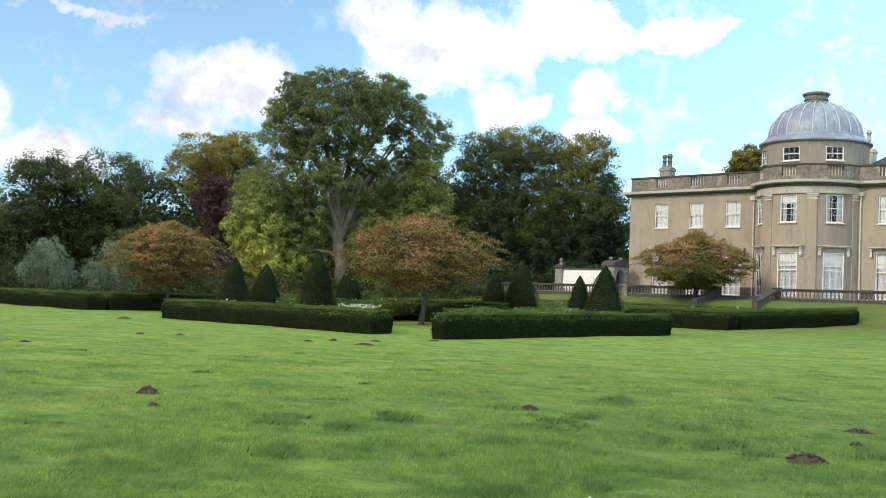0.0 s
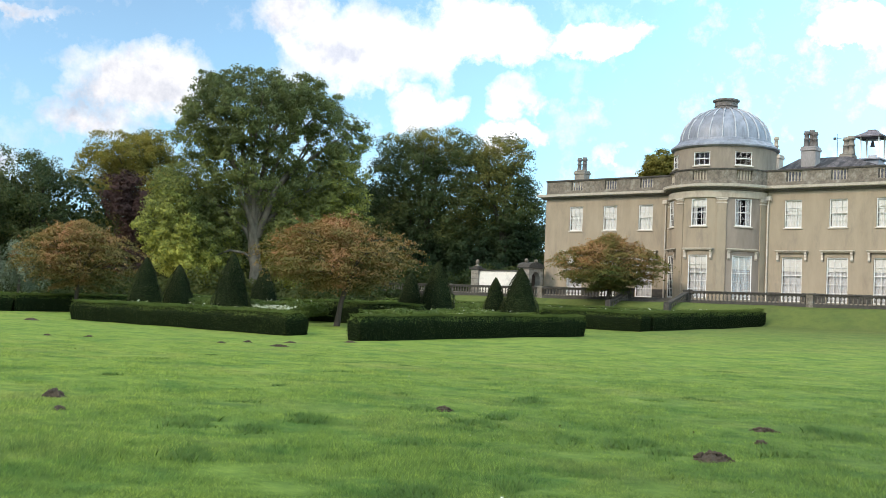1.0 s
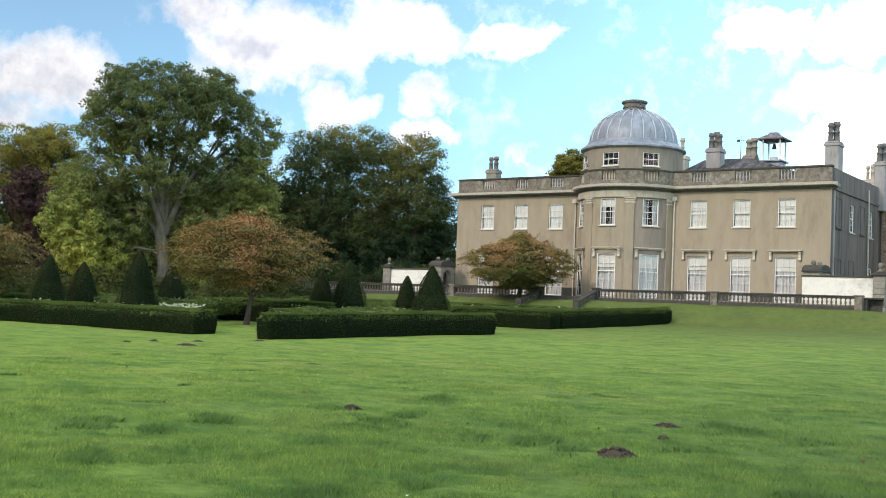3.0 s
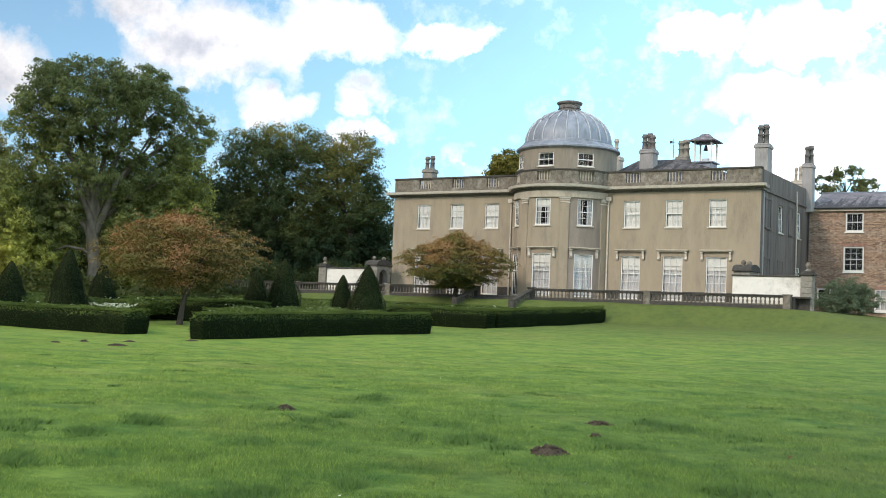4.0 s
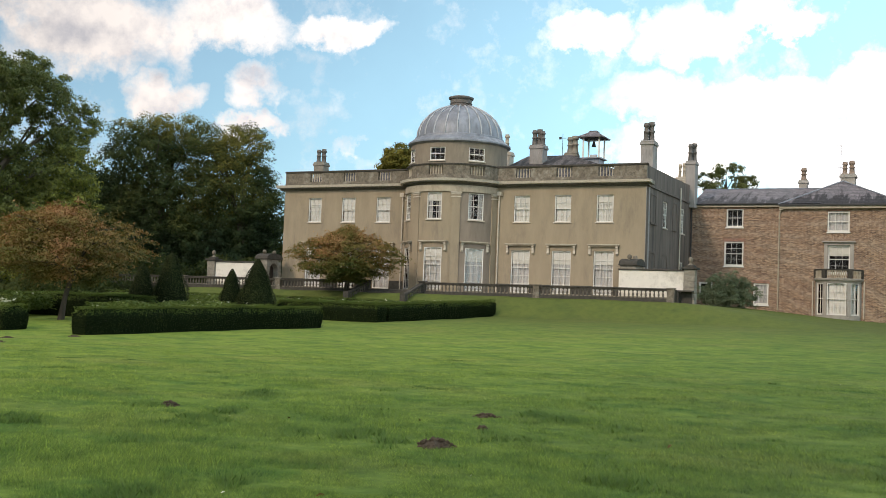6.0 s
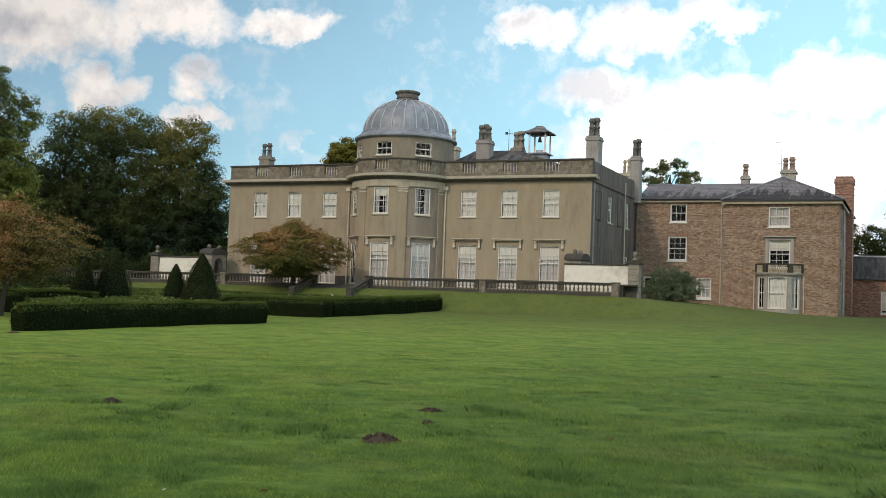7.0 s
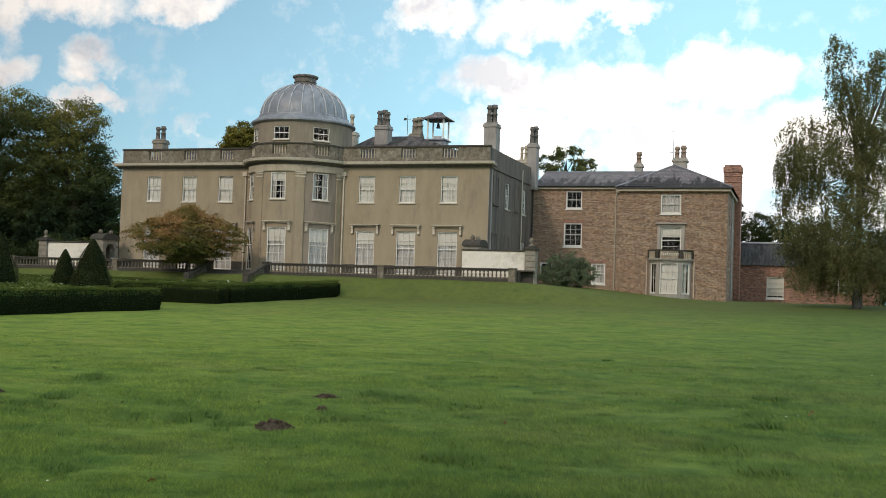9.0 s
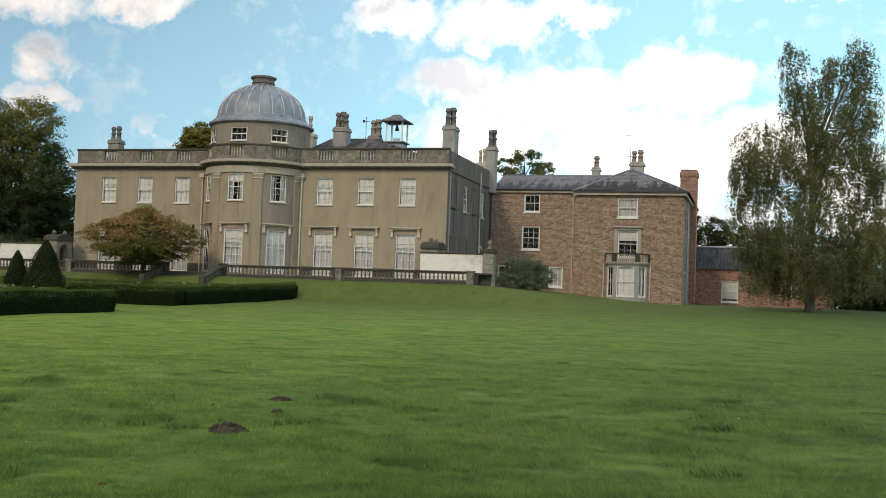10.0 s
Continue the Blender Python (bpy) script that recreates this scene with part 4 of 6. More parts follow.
    for k, (px, py) in enumerate(pots):
        part("pot", shared(("pot", pot_h, pot_r, pot_mat.name), lambda: to_mesh("pot", pot(pot_h, pot_r), pot_mat, True)), pot_mat, c, "", Matrix.Translation((x + px, y + py, z1 + 0.28)) @ pose(0, 0, 0, 0.8 - 0.9 * k, 1.2 - 1.4 * k, 25 * k) @ Matrix.Diagonal((1 + 0.12 * (k % 2), 1 + 0.12 * (k % 2), (0.93, 1.0, 0.86)[k], 1)))
    return c


def build_chimneys():
    chimney(house, -54.55, 84.0, 12.0, 14.1, 1.05, 0.95, [(-0.22, -0.16), (0.14, 0.16)], 1.25, 0.19, GREY_STONE, POT)
    chimney(house, -37.82, 88.4, 12.0, 15.2, 0.8, 0.9, [(-0.12, 0)], 1.7, 0.19, PALE_STONE, STONE)
    chimney(house, -33.95, 86.0, 12.0, 15.3, 1.2, 1.1, [(-0.34, -0.1), (0.05, 0.1), (0.36, 0.0)], 1.4, 0.22, STACK, POT)
    chimney(house, -32.4, 90.0, 14.0, 15.2, 1.0, 0.9, [(-0.15, 0), (0.25, 0.1)], 1.5, 0.26, GREY_STONE, GREY_STONE)
    chimney(house, -23.28, 82.4, 11.6, 14.75, 1.0, 1.2, [(-0.18, -0.3), (0.16, 0.05), (0.05, 0.35)], 1.5, 0.2, STACK, POT)
    chimney(house, -22.68, 93.9, 11.0, 14.75, 0.82, 1.1, [(-0.12, -0.2), (0.12, 0.2)], 1.6, 0.2, STACK, POT)
    chimney(house, -24.2, 96.5, 11.0, 13.7, 1.0, 0.8, [(-0.2, 0), (0.2, 0)], 1.3, 0.14, PALE_STONE, STONE)
    # bell cupola on the roof ridge
    at = Matrix.Translation((-30.38, 90.0, 0))
    c = part("bell_cupola", boxes((-0.75, 0.75, -0.75, 0.75, 13.9, 14.85), (-0.95, 0.95, -0.95, 0.95, 14.85, 14.95)), LEAD, house, "open timber bell cupola with a pyramid roof", at)
    for sx in (-0.72, 0.72):
        for sy in (-0.72, 0.72):
            part("post", shared("cup_post", lambda: to_mesh("post", boxes((-0.06, 0.06, -0.06, 0.06, 14.95, 16.75)), WHITE)), WHITE, c, "", at @ Matrix.Translation((sx, sy, 0)))
    part("bell_wheel_box", boxes((-0.32, 0.32, -0.1, 0.1, 14.9, 15.3), bev=0.02), LEAD_RIB, c, "", at)
    part("headstock", boxes((-0.66, 0.66, -0.08, 0.08, 16.45, 16.57), bev=0.02), LEAD_RIB, c, "", at)
    bm = bmesh.new()
    tube(bm, [(0, 0, 16.66), (0, 0, 16.74), (0, 0, 17.16), (0, 0, 17.34)], [1.58, 1.62, 0.62, 0.42], 4)
    part("cupola_roof", bm, SLATE, c, "", at @ pose(0, 0, 0, 0, 0, 45))
    part("bell", lathe([(0.0, 16.46), (0.08, 16.44), (0.13, 16.28), (0.15, 16.12), (0.21, 15.98), (0.18, 15.98), (0.0, 16.1)], 12), IRON, c, "bronze bell", at)
    # slender weather vane
    bm = tube(bmesh.new(), [(-33.65, 91, 14.8), (-33.65, 91, 17.4)], [0.03, 0.02], 5)
    tube(bm, [(-34.0, 91, 17.0), (-33.3, 91, 17.0)], [0.02, 0.02], 5)
    box(bm, -34.0, -33.75, 90.985, 91.015, 16.9, 17.12)
    part("weather_vane", bm, IRON, house, "thin iron weather vane")


build_walls()
build_top()
build_chimneys()
house.scale.z = 1.013

# ---------------------------------------------------------------- terrace
TY, TX0, TX1 = 74.5, -70.0, -19.0
STEP0, STEP1 = -43.55, -38.9
tagged(part("terrace", boxes((TX0, STEP0, TY + 0.1, FY + 0.1, 1.2, FLOOR), (STEP0, STEP1, TY + 0.3, FY + 0.1, 1.2, FLOOR), (STEP1, TX1, TY + 0.1, FY + 0.1, 1.2, FLOOR)), GRAVEL), "raised gravel terrace along the house front", "terrace", kind="structure")


def baluster_mesh():
    return to_mesh("baluster", lathe([(0.075, 0), (0.075, 0.05), (0.04, 0.07), (0.045, 0.1), (0.078, 0.2), (0.068, 0.28), (0.036, 0.38), (0.036, 0.42), (0.072, 0.45), (0.072, 0.50)], 8), BALUSTER, True)


def balustrade(x0, x1, label, pedestals):
    b = thing("balustrade", ((x0 + x1) / 2, TY, 2.6), label, "balustrade", "terrace balustrade")
    part("plinth", boxes((x0, x1, TY - 0.17, TY + 0.17, 2.3, 2.86), bev=0.015), DARK_STONE, b)
    part("rail", boxes((x0, x1, TY - 0.15, TY + 0.15, 3.36, 3.46), (x0, x1, TY - 0.19, TY + 0.19, 3.46, 3.55), bev=0.015), DARK_STONE, b, "dark weathered rail")
    me = shared("terrace_baluster", baluster_mesh)
    for px in pedestals:
        part("pedestal", boxes((px - 0.25, px + 0.25, TY - 0.22, TY + 0.22, 2.3, 3.5), (px - 0.3, px + 0.3, TY - 0.26, TY + 0.26, 3.5, 3.6), bev=0.02), PARAPET, b, "square stone pedestal")
    n = int((x1 - x0) / 0.305)
    for i in range(n):
        x = x0 + (i + 0.5) * (x1 - x0) / n
        if all(abs(x - px) > 0.34 for px in pedestals):
            part("baluster", me, BALUSTER, b, "", Matrix.Translation((x, TY, 2.86)))


balustrade(TX0, STEP0, "weathered stone balustrade along the terrace edge", [-62.0, -52.0])
balustrade(STEP1 + 0.3, TX1, "weathered stone balustrade along the terrace edge", [-29.15, -19.2])


def build_steps():
    st = thing("garden_steps", ((STEP0 + STEP1) / 2, TY - 0.8, 2.3), "worn stone steps with sloping balustraded sides", "steps")
    for i in range(4):
        part("step", boxes((STEP0 + 0.2, STEP1 + 0.1, TY + 0.3 - 0.45 * (i + 1), TY + 0.3 - 0.45 * i, 1.0, FLOOR - 0.02 - 0.15 * i), bev=0.02), DARK_STONE, st)
    me = shared("terrace_baluster", baluster_mesh)
    for x in (STEP0, STEP1 + 0.3):
        def sloped(zlo, zhi, w, mat, name):
            bm = bmesh.new()
            pts = [(TY, FLOOR + zlo), (TY - RUN, FLOOR - 1.0 + zlo), (TY - RUN, FLOOR - 1.0 + zhi), (TY, FLOOR + zhi)]
            a = [bm.verts.new((x - w, y, z)) for y, z in pts]
            b = [bm.verts.new((x + w, y, z)) for y, z in pts]
            bm.faces.new(a[::-1])
            bm.faces.new(b)
            for i in range(4):
                bm.faces.new((a[i], a[(i + 1) % 4], b[(i + 1) % 4], b[i]))
            part(name, bm, mat, st)
        sloped(0.42, 0.58, 0.18, DARK_STONE, "rail")
        sloped(-0.9, -0.06, 0.16, DARK_STONE, "plinth")
        part("pedestal", boxes((x - 0.25, x + 0.25, TY - 0.22, TY + 0.22, 2.3, 3.52), (x - 0.3, x + 0.3, TY - 0.26, TY + 0.26, 3.52, 3.62), bev=0.02), DARK_STONE, st)
        part("pedestal", boxes((x - 0.22, x + 0.22, TY - RUN - 0.25, TY - RUN + 0.1, 1.0, 2.6), bev=0.02), DARK_STONE, st)
        for i in range(8):
            y = TY - 0.4 - 0.33 * i
            part("baluster", me, BALUSTER, st, "", Matrix.Translation((x, y, FLOOR - 0.08 - 1.0 * (TY - y) / RUN)))


RUN = 3.0
build_steps()


def ball_finial():
    return lathe([(0.30, 0), (0.32, 0.06), (0.2, 0.14), (0.13, 0.22), (0.13, 0.28), (0.2, 0.34), (0.245, 0.44), (0.25, 0.52), (0.21, 0.64), (0.12, 0.72), (0.0, 0.75)], 14)


def build_screen(s):
    """Limewashed screen wall at a terrace end, with a rusticated pier and an arched gateway. s: -1 or 1."""
    WY = 75.5
    X = lambda d: CX + s * d
    sc = thing("screen_wall", (X(18), WY, 2.6), "whitewashed garden screen wall with stone gateway", "garden wall", "terrace screen walls")
    x0, x1 = sorted((X(15.9), X(20.4 + 0.2 * s)))
    part("panel", boxes((x0, x1, WY, WY + 0.4, 1.6, 4.82)), LIMEWASH, sc, "patchy whitewashed panel")
    part("coping", boxes((x0 - 0.05, x1 + 0.05, WY - 0.08, WY + 0.48, 4.82, 4.93), bev=0.02), DARK_STONE, sc)
    a, b = sorted((X(20.4 + 0.2 * s), X(21.22 + 0.2 * s)))
    pier = part("pier", boxes(*[(a + 0.02, b - 0.02, WY - 0.2, WY + 0.55, 1.6 + 0.42 * i, 1.6 + 0.42 * i + 0.40) for i in range(8)], (a + 0.05, b - 0.05, WY - 0.17, WY + 0.52, 1.6, 4.95), bev=0.02), GREY_STONE, sc, "rusticated stone pier with a ball finial")
    part("cap", boxes((a - 0.12, b + 0.12, WY - 0.34, WY + 0.69, 4.95, 5.1), (a + 0.1, b - 0.1, WY - 0.12, WY + 0.47, 5.1, 5.25), bev=0.02), DARK_STONE, pier)
    fin = shared("finial", lambda: to_mesh("finial", ball_finial(), PARAPET, True))
    part("finial", fin, STONE, pier, "", Matrix.Translation(((a + b) / 2, WY + 0.17, 5.22)) @ Matrix.Diagonal((0.68, 0.68, 0.85, 1)))
    # gateway beside the house corner: its passage runs along x, the arch faces both ways
    ga, gb = sorted((X(16.95), X(15.85))) if s < 0 else sorted((X(15.55), X(16.7)))
    gy0, gy1 = 76.9, 79.0
    gm = (gy0 + gy1) / 2
    bm = bmesh.new()
    box(bm, ga, gb, gy0, gm - 0.62, 2.6, 4.75)
    box(bm, ga, gb, gm + 0.62, gy1, 2.6, 4.75)
    n = 12
    arch = [(gm - 0.62 * math.cos(math.pi * i / n), 4.3 + 0.62 * math.sin(math.pi * i / n)) for i in range(n + 1)]
    for x in (ga, gb):
        for (y0, z0), (y1, z1) in zip(arch, arch[1:]):
            vs = [bm.verts.new((x, y, z)) for y, z in ((y0, z0), (y1, z1), (y1, 5.3), (y0, 5.3))]
            bm.faces.new(vs)
    for (y0, z0), (y1, z1) in zip(arch, arch[1:]):
        bm.faces.new([bm.verts.new(c) for c in ((ga, y0, z0), (ga, y1, z1), (gb, y1, z1), (gb, y0, z0))])
    box(bm, ga, gb, gy0, gm - 0.62, 4.75, 5.3)
    box(bm, ga, gb, gm + 0.62, gy1, 4.75, 5.3)
    gate = part("gateway", bm, GREY_STONE, sc, "stone gateway with a round arch and curved top")
    for i in range(6):
        for y0, y1 in ((gy0 - 0.03, gm - 0.64), (gm + 0.64, gy1 + 0.03)):
            part("stone_block", boxes((ga - 0.03, gb + 0.03, y0, y1, 2.62 + 0.40 * i, 2.62 + 0.40 * i + 0.36), bev=0.025), GREY_STONE, gate)
    # dark boards added so that the open arch looks dark
    part("arch_boards", boxes(*[((ga + gb) / 2 - 0.03, (ga + gb) / 2 + 0.03, gm - 0.61 + 0.153 * i, gm - 0.61 + 0.153 * i + 0.145, 2.65, 4.3 + 0.6 * math.sqrt(max(0.0, 1 - ((i - 3.5) / 4.2) ** 2))) for i in range(8)]), DARK_BOARDS, gate, "dark boards added in the archway")
    part("impost", boxes((ga - 0.12, gb + 0.12, gy0 - 0.15, gy1 + 0.15, 5.22, 5.34), bev=0.02), DARK_STONE, gate)
    bm = bmesh.new()
    top = [(gm - 1.15 * math.cos(math.pi * i / 14), 5.34 + 0.42 * math.sin(math.pi * i / 14)) for i in range(15)]
    for x0_, x1_ in ((ga - 0.1, gb + 0.1),):
        A = [bm.verts.new((x0_, y, z)) for y, z in top]
        B = [bm.verts.new((x1_, y, z)) for y, z in top]
        for i in range(14):
            bm.faces.new((A[i], A[i + 1], B[i + 1], B[i]))
        bm.faces.new(A[::-1])
        bm.faces.new(B)
    part("curved_top", bm, DARK_STONE, gate)
    for y in (gy0 + 0.35, gy1 - 0.3):
        part("finial", fin, STONE, gate, "", Matrix.Translation(((ga + gb) / 2, y, 5.5)) @ Matrix.Diagonal((0.7, 0.7, 0.75, 1)))


build_screen(-1)
build_screen(1)
tagged(part("low_wall", boxes((TX1 - 0.1, TX1 + 0.25, TY + 0.22, 75.3, 2.2, 3.35), (TX1 - 0.15, TX1 + 1.1, 75.28, 75.62, 2.0, 3.35), (TX1 - 0.2, TX1 + 1.2, TY + 0.22, 75.29, 3.35, 3.47), bev=0.02), DARK_STONE), "dark weathered low stone wall ending the terrace", "garden wall")

# ---------------------------------------------------------------- brick wing
BY, BX0, BX1 = 94.5, HX1 + 0.02, -5.85
wing = thing("brick_wing", ((BX0 + BX1) / 2, BY, 2.3), "three-storey brown brick wing under a slate roof", "house")


def build_wing():
    eave = 11.15
    holes = [(-19.74, -18.30, 9.4, 10.98), (-19.87, -18.23, 6.1, 8.18), (-11.45, -9.71, 9.02, 10.72), (-11.37, -9.63, 5.6, 7.95),
             (-17.34, -16.08, 2.9, 4.70), (-21.95, -20.8, 3.4, 4.7)]
    part("wall", wall([BX0, BX1], [0.8, eave], holes, 0.4, lambda u, z, d: (u, BY + d, z)), BRICK, wing, "brown brick front wall")
    part("wall", wall([BY + 0.4, 113], [0.8, eave], [(96.8, 98.0, 8.2, 10.0), (96.8, 98.0, 4.6, 6.6), (101, 102.2, 8.2, 10.0)], 0.4, lambda u, z, d: (BX1 - d, u, z)), BRICK, wing, "brick end wall")
    part("wall", boxes((BX0, BX1 - 0.4, 112.6, 113, 0.8, eave)), BRICK, wing)
    part("partition", boxes((BX0 + 0.1, BX1 - 0.5, BY + 3.5, BY + 3.6, 2.0, eave)), DARK_ROOM, wing)
    part("floor", boxes((BX0 + 0.1, BX1 - 0.5, BY + 0.5, 112, 5.0, 5.3), (BX0 + 0.1, BX1 - 0.5, BY + 0.5, 112, 8.4, 8.7)), DARK_ROOM, wing)
    part("eaves_cornice", boxes((BX0, -15.30, BY - 0.22, BY, eave - 0.05, eave + 0.14), (-15.30, BX1 + 0.25, BY - 0.3, BY, eave - 0.22, eave + 0.02), (BX1, BX1 + 0.25, BY, 113, eave - 0.22, eave + 0.02), bev=0.02), STONE, wing, "pale eaves moulding")
    part("gutter", boxes((BX0, -15.30, BY - 0.34, BY - 0.2, eave + 0.14, eave + 0.26), (-15.30, BX1 + 0.4, BY - 0.42, BY - 0.28, eave + 0.02, eave + 0.15)), IRON, wing)
    # slate roofs: a plain slope, and a hipped block whose apex stands higher
    bm = bmesh.new()
    v = [bm.verts.new(c) for c in ((BX0, BY - 0.4, eave + 0.2), (-12.0, BY - 0.4, eave + 0.2), (-12.0, 99.0, 13.12), (BX0, 99.0, 13.12), (-12.0, 104.0, eave), (BX0, 104, eave))]
    bm.faces.new([v[i] for i in (0, 1, 2, 3)])
    bm.faces.new([v[i] for i in (3, 2, 4, 5)])
    bm.faces.new([v[i] for i in (1, 4, 2)])
    part("roof", bm, SLATE, wing, "stained grey slate roof")
    bm = bmesh.new()
    v = [bm.verts.new(c) for c in ((-15.35, BY - 0.42, eave + 0.12), (BX1 + 0.42, BY - 0.42, eave + 0.12), (BX1 + 0.42, 113, eave + 0.12), (-15.35, 113, eave + 0.12), (-10.75, 98.6, 13.66), (-10.75, 108, 13.66))]
    for f in ((0, 1, 4), (1, 2, 5, 4), (2, 3, 5), (3, 0, 4, 5)):
        bm.faces.new([v[i] for i in f])
    part("roof", bm, SLATE, wing, "hipped grey slate roof")
    for p, q in (((-15.35, BY - 0.42, eave + 0.14), (-10.75, 98.6, 13.7)), ((BX1 + 0.42, BY - 0.42, eave + 0.14), (-10.75, 98.6, 13.7)), ((BX0, 99.0, 13.15), (-12.2, 99, 13.15))):
        part("hip_roll", tube(bmesh.new(), [p, q], [0.07, 0.07], 6), LEAD, wing)
    W = lambda x, z: Matrix.Translation((x, BY, z))
    window(wing, W(-19.02, 9.4), 1.44, 1.58, 3, 2, f=0.11, seed=60, sill_mat=WHITE, label="white sash window, dark inside")
    window(wing, W(-19.05, 6.1), 1.64, 2.08, 3, 4, f=0.12, seed=61, sill_mat=WHITE, label="white sash window, dark inside")
    window(wing, W(-10.58, 9.02), 1.74, 1.70, 3, 2, f=0.12, curtain="full", seed=62, sill_mat=WHITE, label="white sash window with curtains")
    window(wing, W(-10.5, 5.6), 1.74, 2.35, 3, 4, f=0.12, blind=0.35, seed=63, sill_mat=WHITE, label="white sash window, blind part drawn")
    window(wing, W(-16.71, 2.9), 1.26, 1.80, 3, 3, f=0.12, curtain="full", seed=64, sill_mat=WHITE, label="white sash window by the ground")
    window(wing, W(-21.375, 3.4), 1.15, 1.3, 2, 2, f=0.14, seed=65, sill_mat=WHITE, label="small white window, dark inside")
    for y, z, h in ((97.4, 8.2, 1.8), (97.4, 4.6, 2.0), (101.6, 8.2, 1.8)):
        window(wing, Matrix.Translation((BX1, y, z)) @ pose(0, 0, 0, 0, 0, 90), 1.2, h, 3, 4, seed=66, f=0.1)
    for x, z, w in ((-19.02, 10.98, 1.7), (-19.05, 8.18, 1.9), (-10.58, 10.72, 1.95), (-16.71, 4.70, 1.5)):
        part("brick_lintel", boxes((x - w / 2, x + w / 2, BY - 0.012, BY + 0.05, z, z + 0.28)), RED_BRICK, wing, "flat brick arch over a window")
    part("surround", boxes((-11.66, -11.37, BY - 0.12, BY + 0.02, 5.6, 7.95), (-9.63, -9.34, BY - 0.12, BY + 0.02, 5.6, 7.95), (-11.66, -9.34, BY - 0.12, BY + 0.02, 7.95, 8.14), (-11.82, -9.18, BY - 0.3, BY + 0.02, 8.16, 8.28), bev=0.02), BAY_STONE, wing, "stone window surround with a hood")
    bm = tube(bmesh.new(), [(-15.30, BY - 0.1, 2.5), (-15.30, BY - 0.1, 10.5), (-15.15, BY - 0.2, 11.0)], [0.06] * 3)
    box(bm, -15.30, -15.02, BY - 0.26, BY - 0.02, 10.82, 11.0)
    part("rain_pipe", bm, STONE, wing, "rainwater pipe with a hopper head")
    for x in (-12.5, -8.5):
        part("rain_pipe", tube(bmesh.new(), [(x, BY - 0.1, 2.0), (x, BY - 0.1, 5.0)], [0.05] * 2), PALE_STONE, wing)
    part("rain_pipe", tube(bmesh.new(), [(BX1 + 0.1, 99.5, 1.5), (BX1 + 0.1, 99.5, eave)], [0.07] * 2), LEAD_RIB, wing)
    # bay window with a balustraded balcony on top
    c = (-10.5, BY + 0.6)
    r = 1.85
    bay = part("bay_window", lathe([(r - 0.3, 4.85), (r, 4.85), (r + 0.06, 5.0), (r + 0.16, 5.04), (r + 0.20, 5.14), (r + 0.20, 5.22), (r - 0.3, 5.24)], 24, (c[0], c[1], 0), -75, 75), BAY_STONE, wing, "curved stone bay window with a balcony")
    part("bay_base", lathe([(r - 0.25, 1.5), (r + 0.02, 1.5), (r + 0.02, 2.25), (r - 0.25, 2.25)], 24, (c[0], c[1], 0), -75, 75), BAY_STONE, bay)

    def on_bay(deg, rad, z):
        a = radians(deg)
        return Matrix.Translation((c[0] + rad * math.sin(a), c[1] - rad * math.cos(a), z)) @ pose(0, 0, 0, 0, 0, deg)
    for a in (-30, 30, -68, 68):
        part("mullion", boxes((-0.17, 0.17, -0.05, 0.15, 2.2, 4.86), bev=0.01), BAY_STONE, bay, "", on_bay(a, r, 0))
    for a, w in ((0, 1.5), (-49.5, 0.86), (49.5, 0.86)):
        window(wing, on_bay(a, r - (0.06 if a == 0 else 0.0), 2.25), w, 2.6, 3 if a == 0 else 2, 4, curtain="net", sill=False, f=0.09, seed=70 + int(a), label="tall white sash window of the bay")
    part("backing", boxes((c[0] - 1.5, c[0] + 1.5, BY - 0.02, BY - 0.005, 2.2, 4.85)), DARK_ROOM, bay)
    part("balcony_rail", lathe([(r, 5.84), (r + 0.16, 5.84), (r + 0.18, 5.96), (r, 5.98), (r, 5.84)], 24, (c[0], c[1], 0), -72, 72), DARK_STONE, bay)
    me = shared("balcony_baluster", lambda: to_mesh("baluster", lathe([(0.07, 0), (0.07, 0.06), (0.04, 0.1), (0.075, 0.22), (0.04, 0.46), (0.07, 0.55), (0.07, 0.62)], 8), STONE, True))
    for i in range(-12, 13):
        if abs(abs(i) - 6) > 1:
            part("baluster", me, STONE, bay, "", on_bay(i * 5.2, r + 0.08, 5.23))
    for a in (-68, -31, 31, 68):
        part("pedestal", boxes((-0.17, 0.17, -0.12, 0.14, 5.23, 5.9), bev=0.01), DARK_STONE, bay, "", on_bay(a, r + 0.08, 0))
    # chimneys
    chimney(wing, -14.19, 100.0, 12.4, 13.7, 0.7, 0.7, [(0, 0)], 1.15, 0.23, BAY_STONE, BUFF, 0.08)
    chimney(wing, -10.37, 99.2, 12.8, 14.05, 1.2, 0.8, [(-0.3, 0), (0.28, 0)], 1.15, 0.2, BAY_STONE, BUFF, 0.1)
    part("chimney", boxes((-6.86, -5.30, 104.4, 106.0, 2.0, 13.9), (-6.90, -5.26, 104.36, 106.04, 12.75, 12.86), (-6.90, -5.26, 104.36, 106.04, 13.32, 13.44), (-6.94, -5.22, 104.32, 106.08, 13.7, 14.2), (-6.82, -5.34, 104.44, 105.96, 14.2, 14.4), bev=0.03), RED_BRICK, wing, "tall plain red brick chimney")
    bm = tube(bmesh.new(), [(-11.0, 99.2, 13.5), (-11.0, 99.2, 16.9)], [0.025, 0.02], 5)
    box(bm, -11.5, -11.0, 99.18, 99.22, 16.8, 16.84)
    box(bm, -11.3, -10.8, 99.18, 99.22, 14.9, 14.94)
    part("aerial", bm, LEAD_RIB, wing, "thin television aerial")


build_wing()
wing.scale.z = 1.014
low = thing("outbuilding", (1.0, 106.6, 1.8), "low red brick outbuilding with a dark slate roof", "outbuilding")


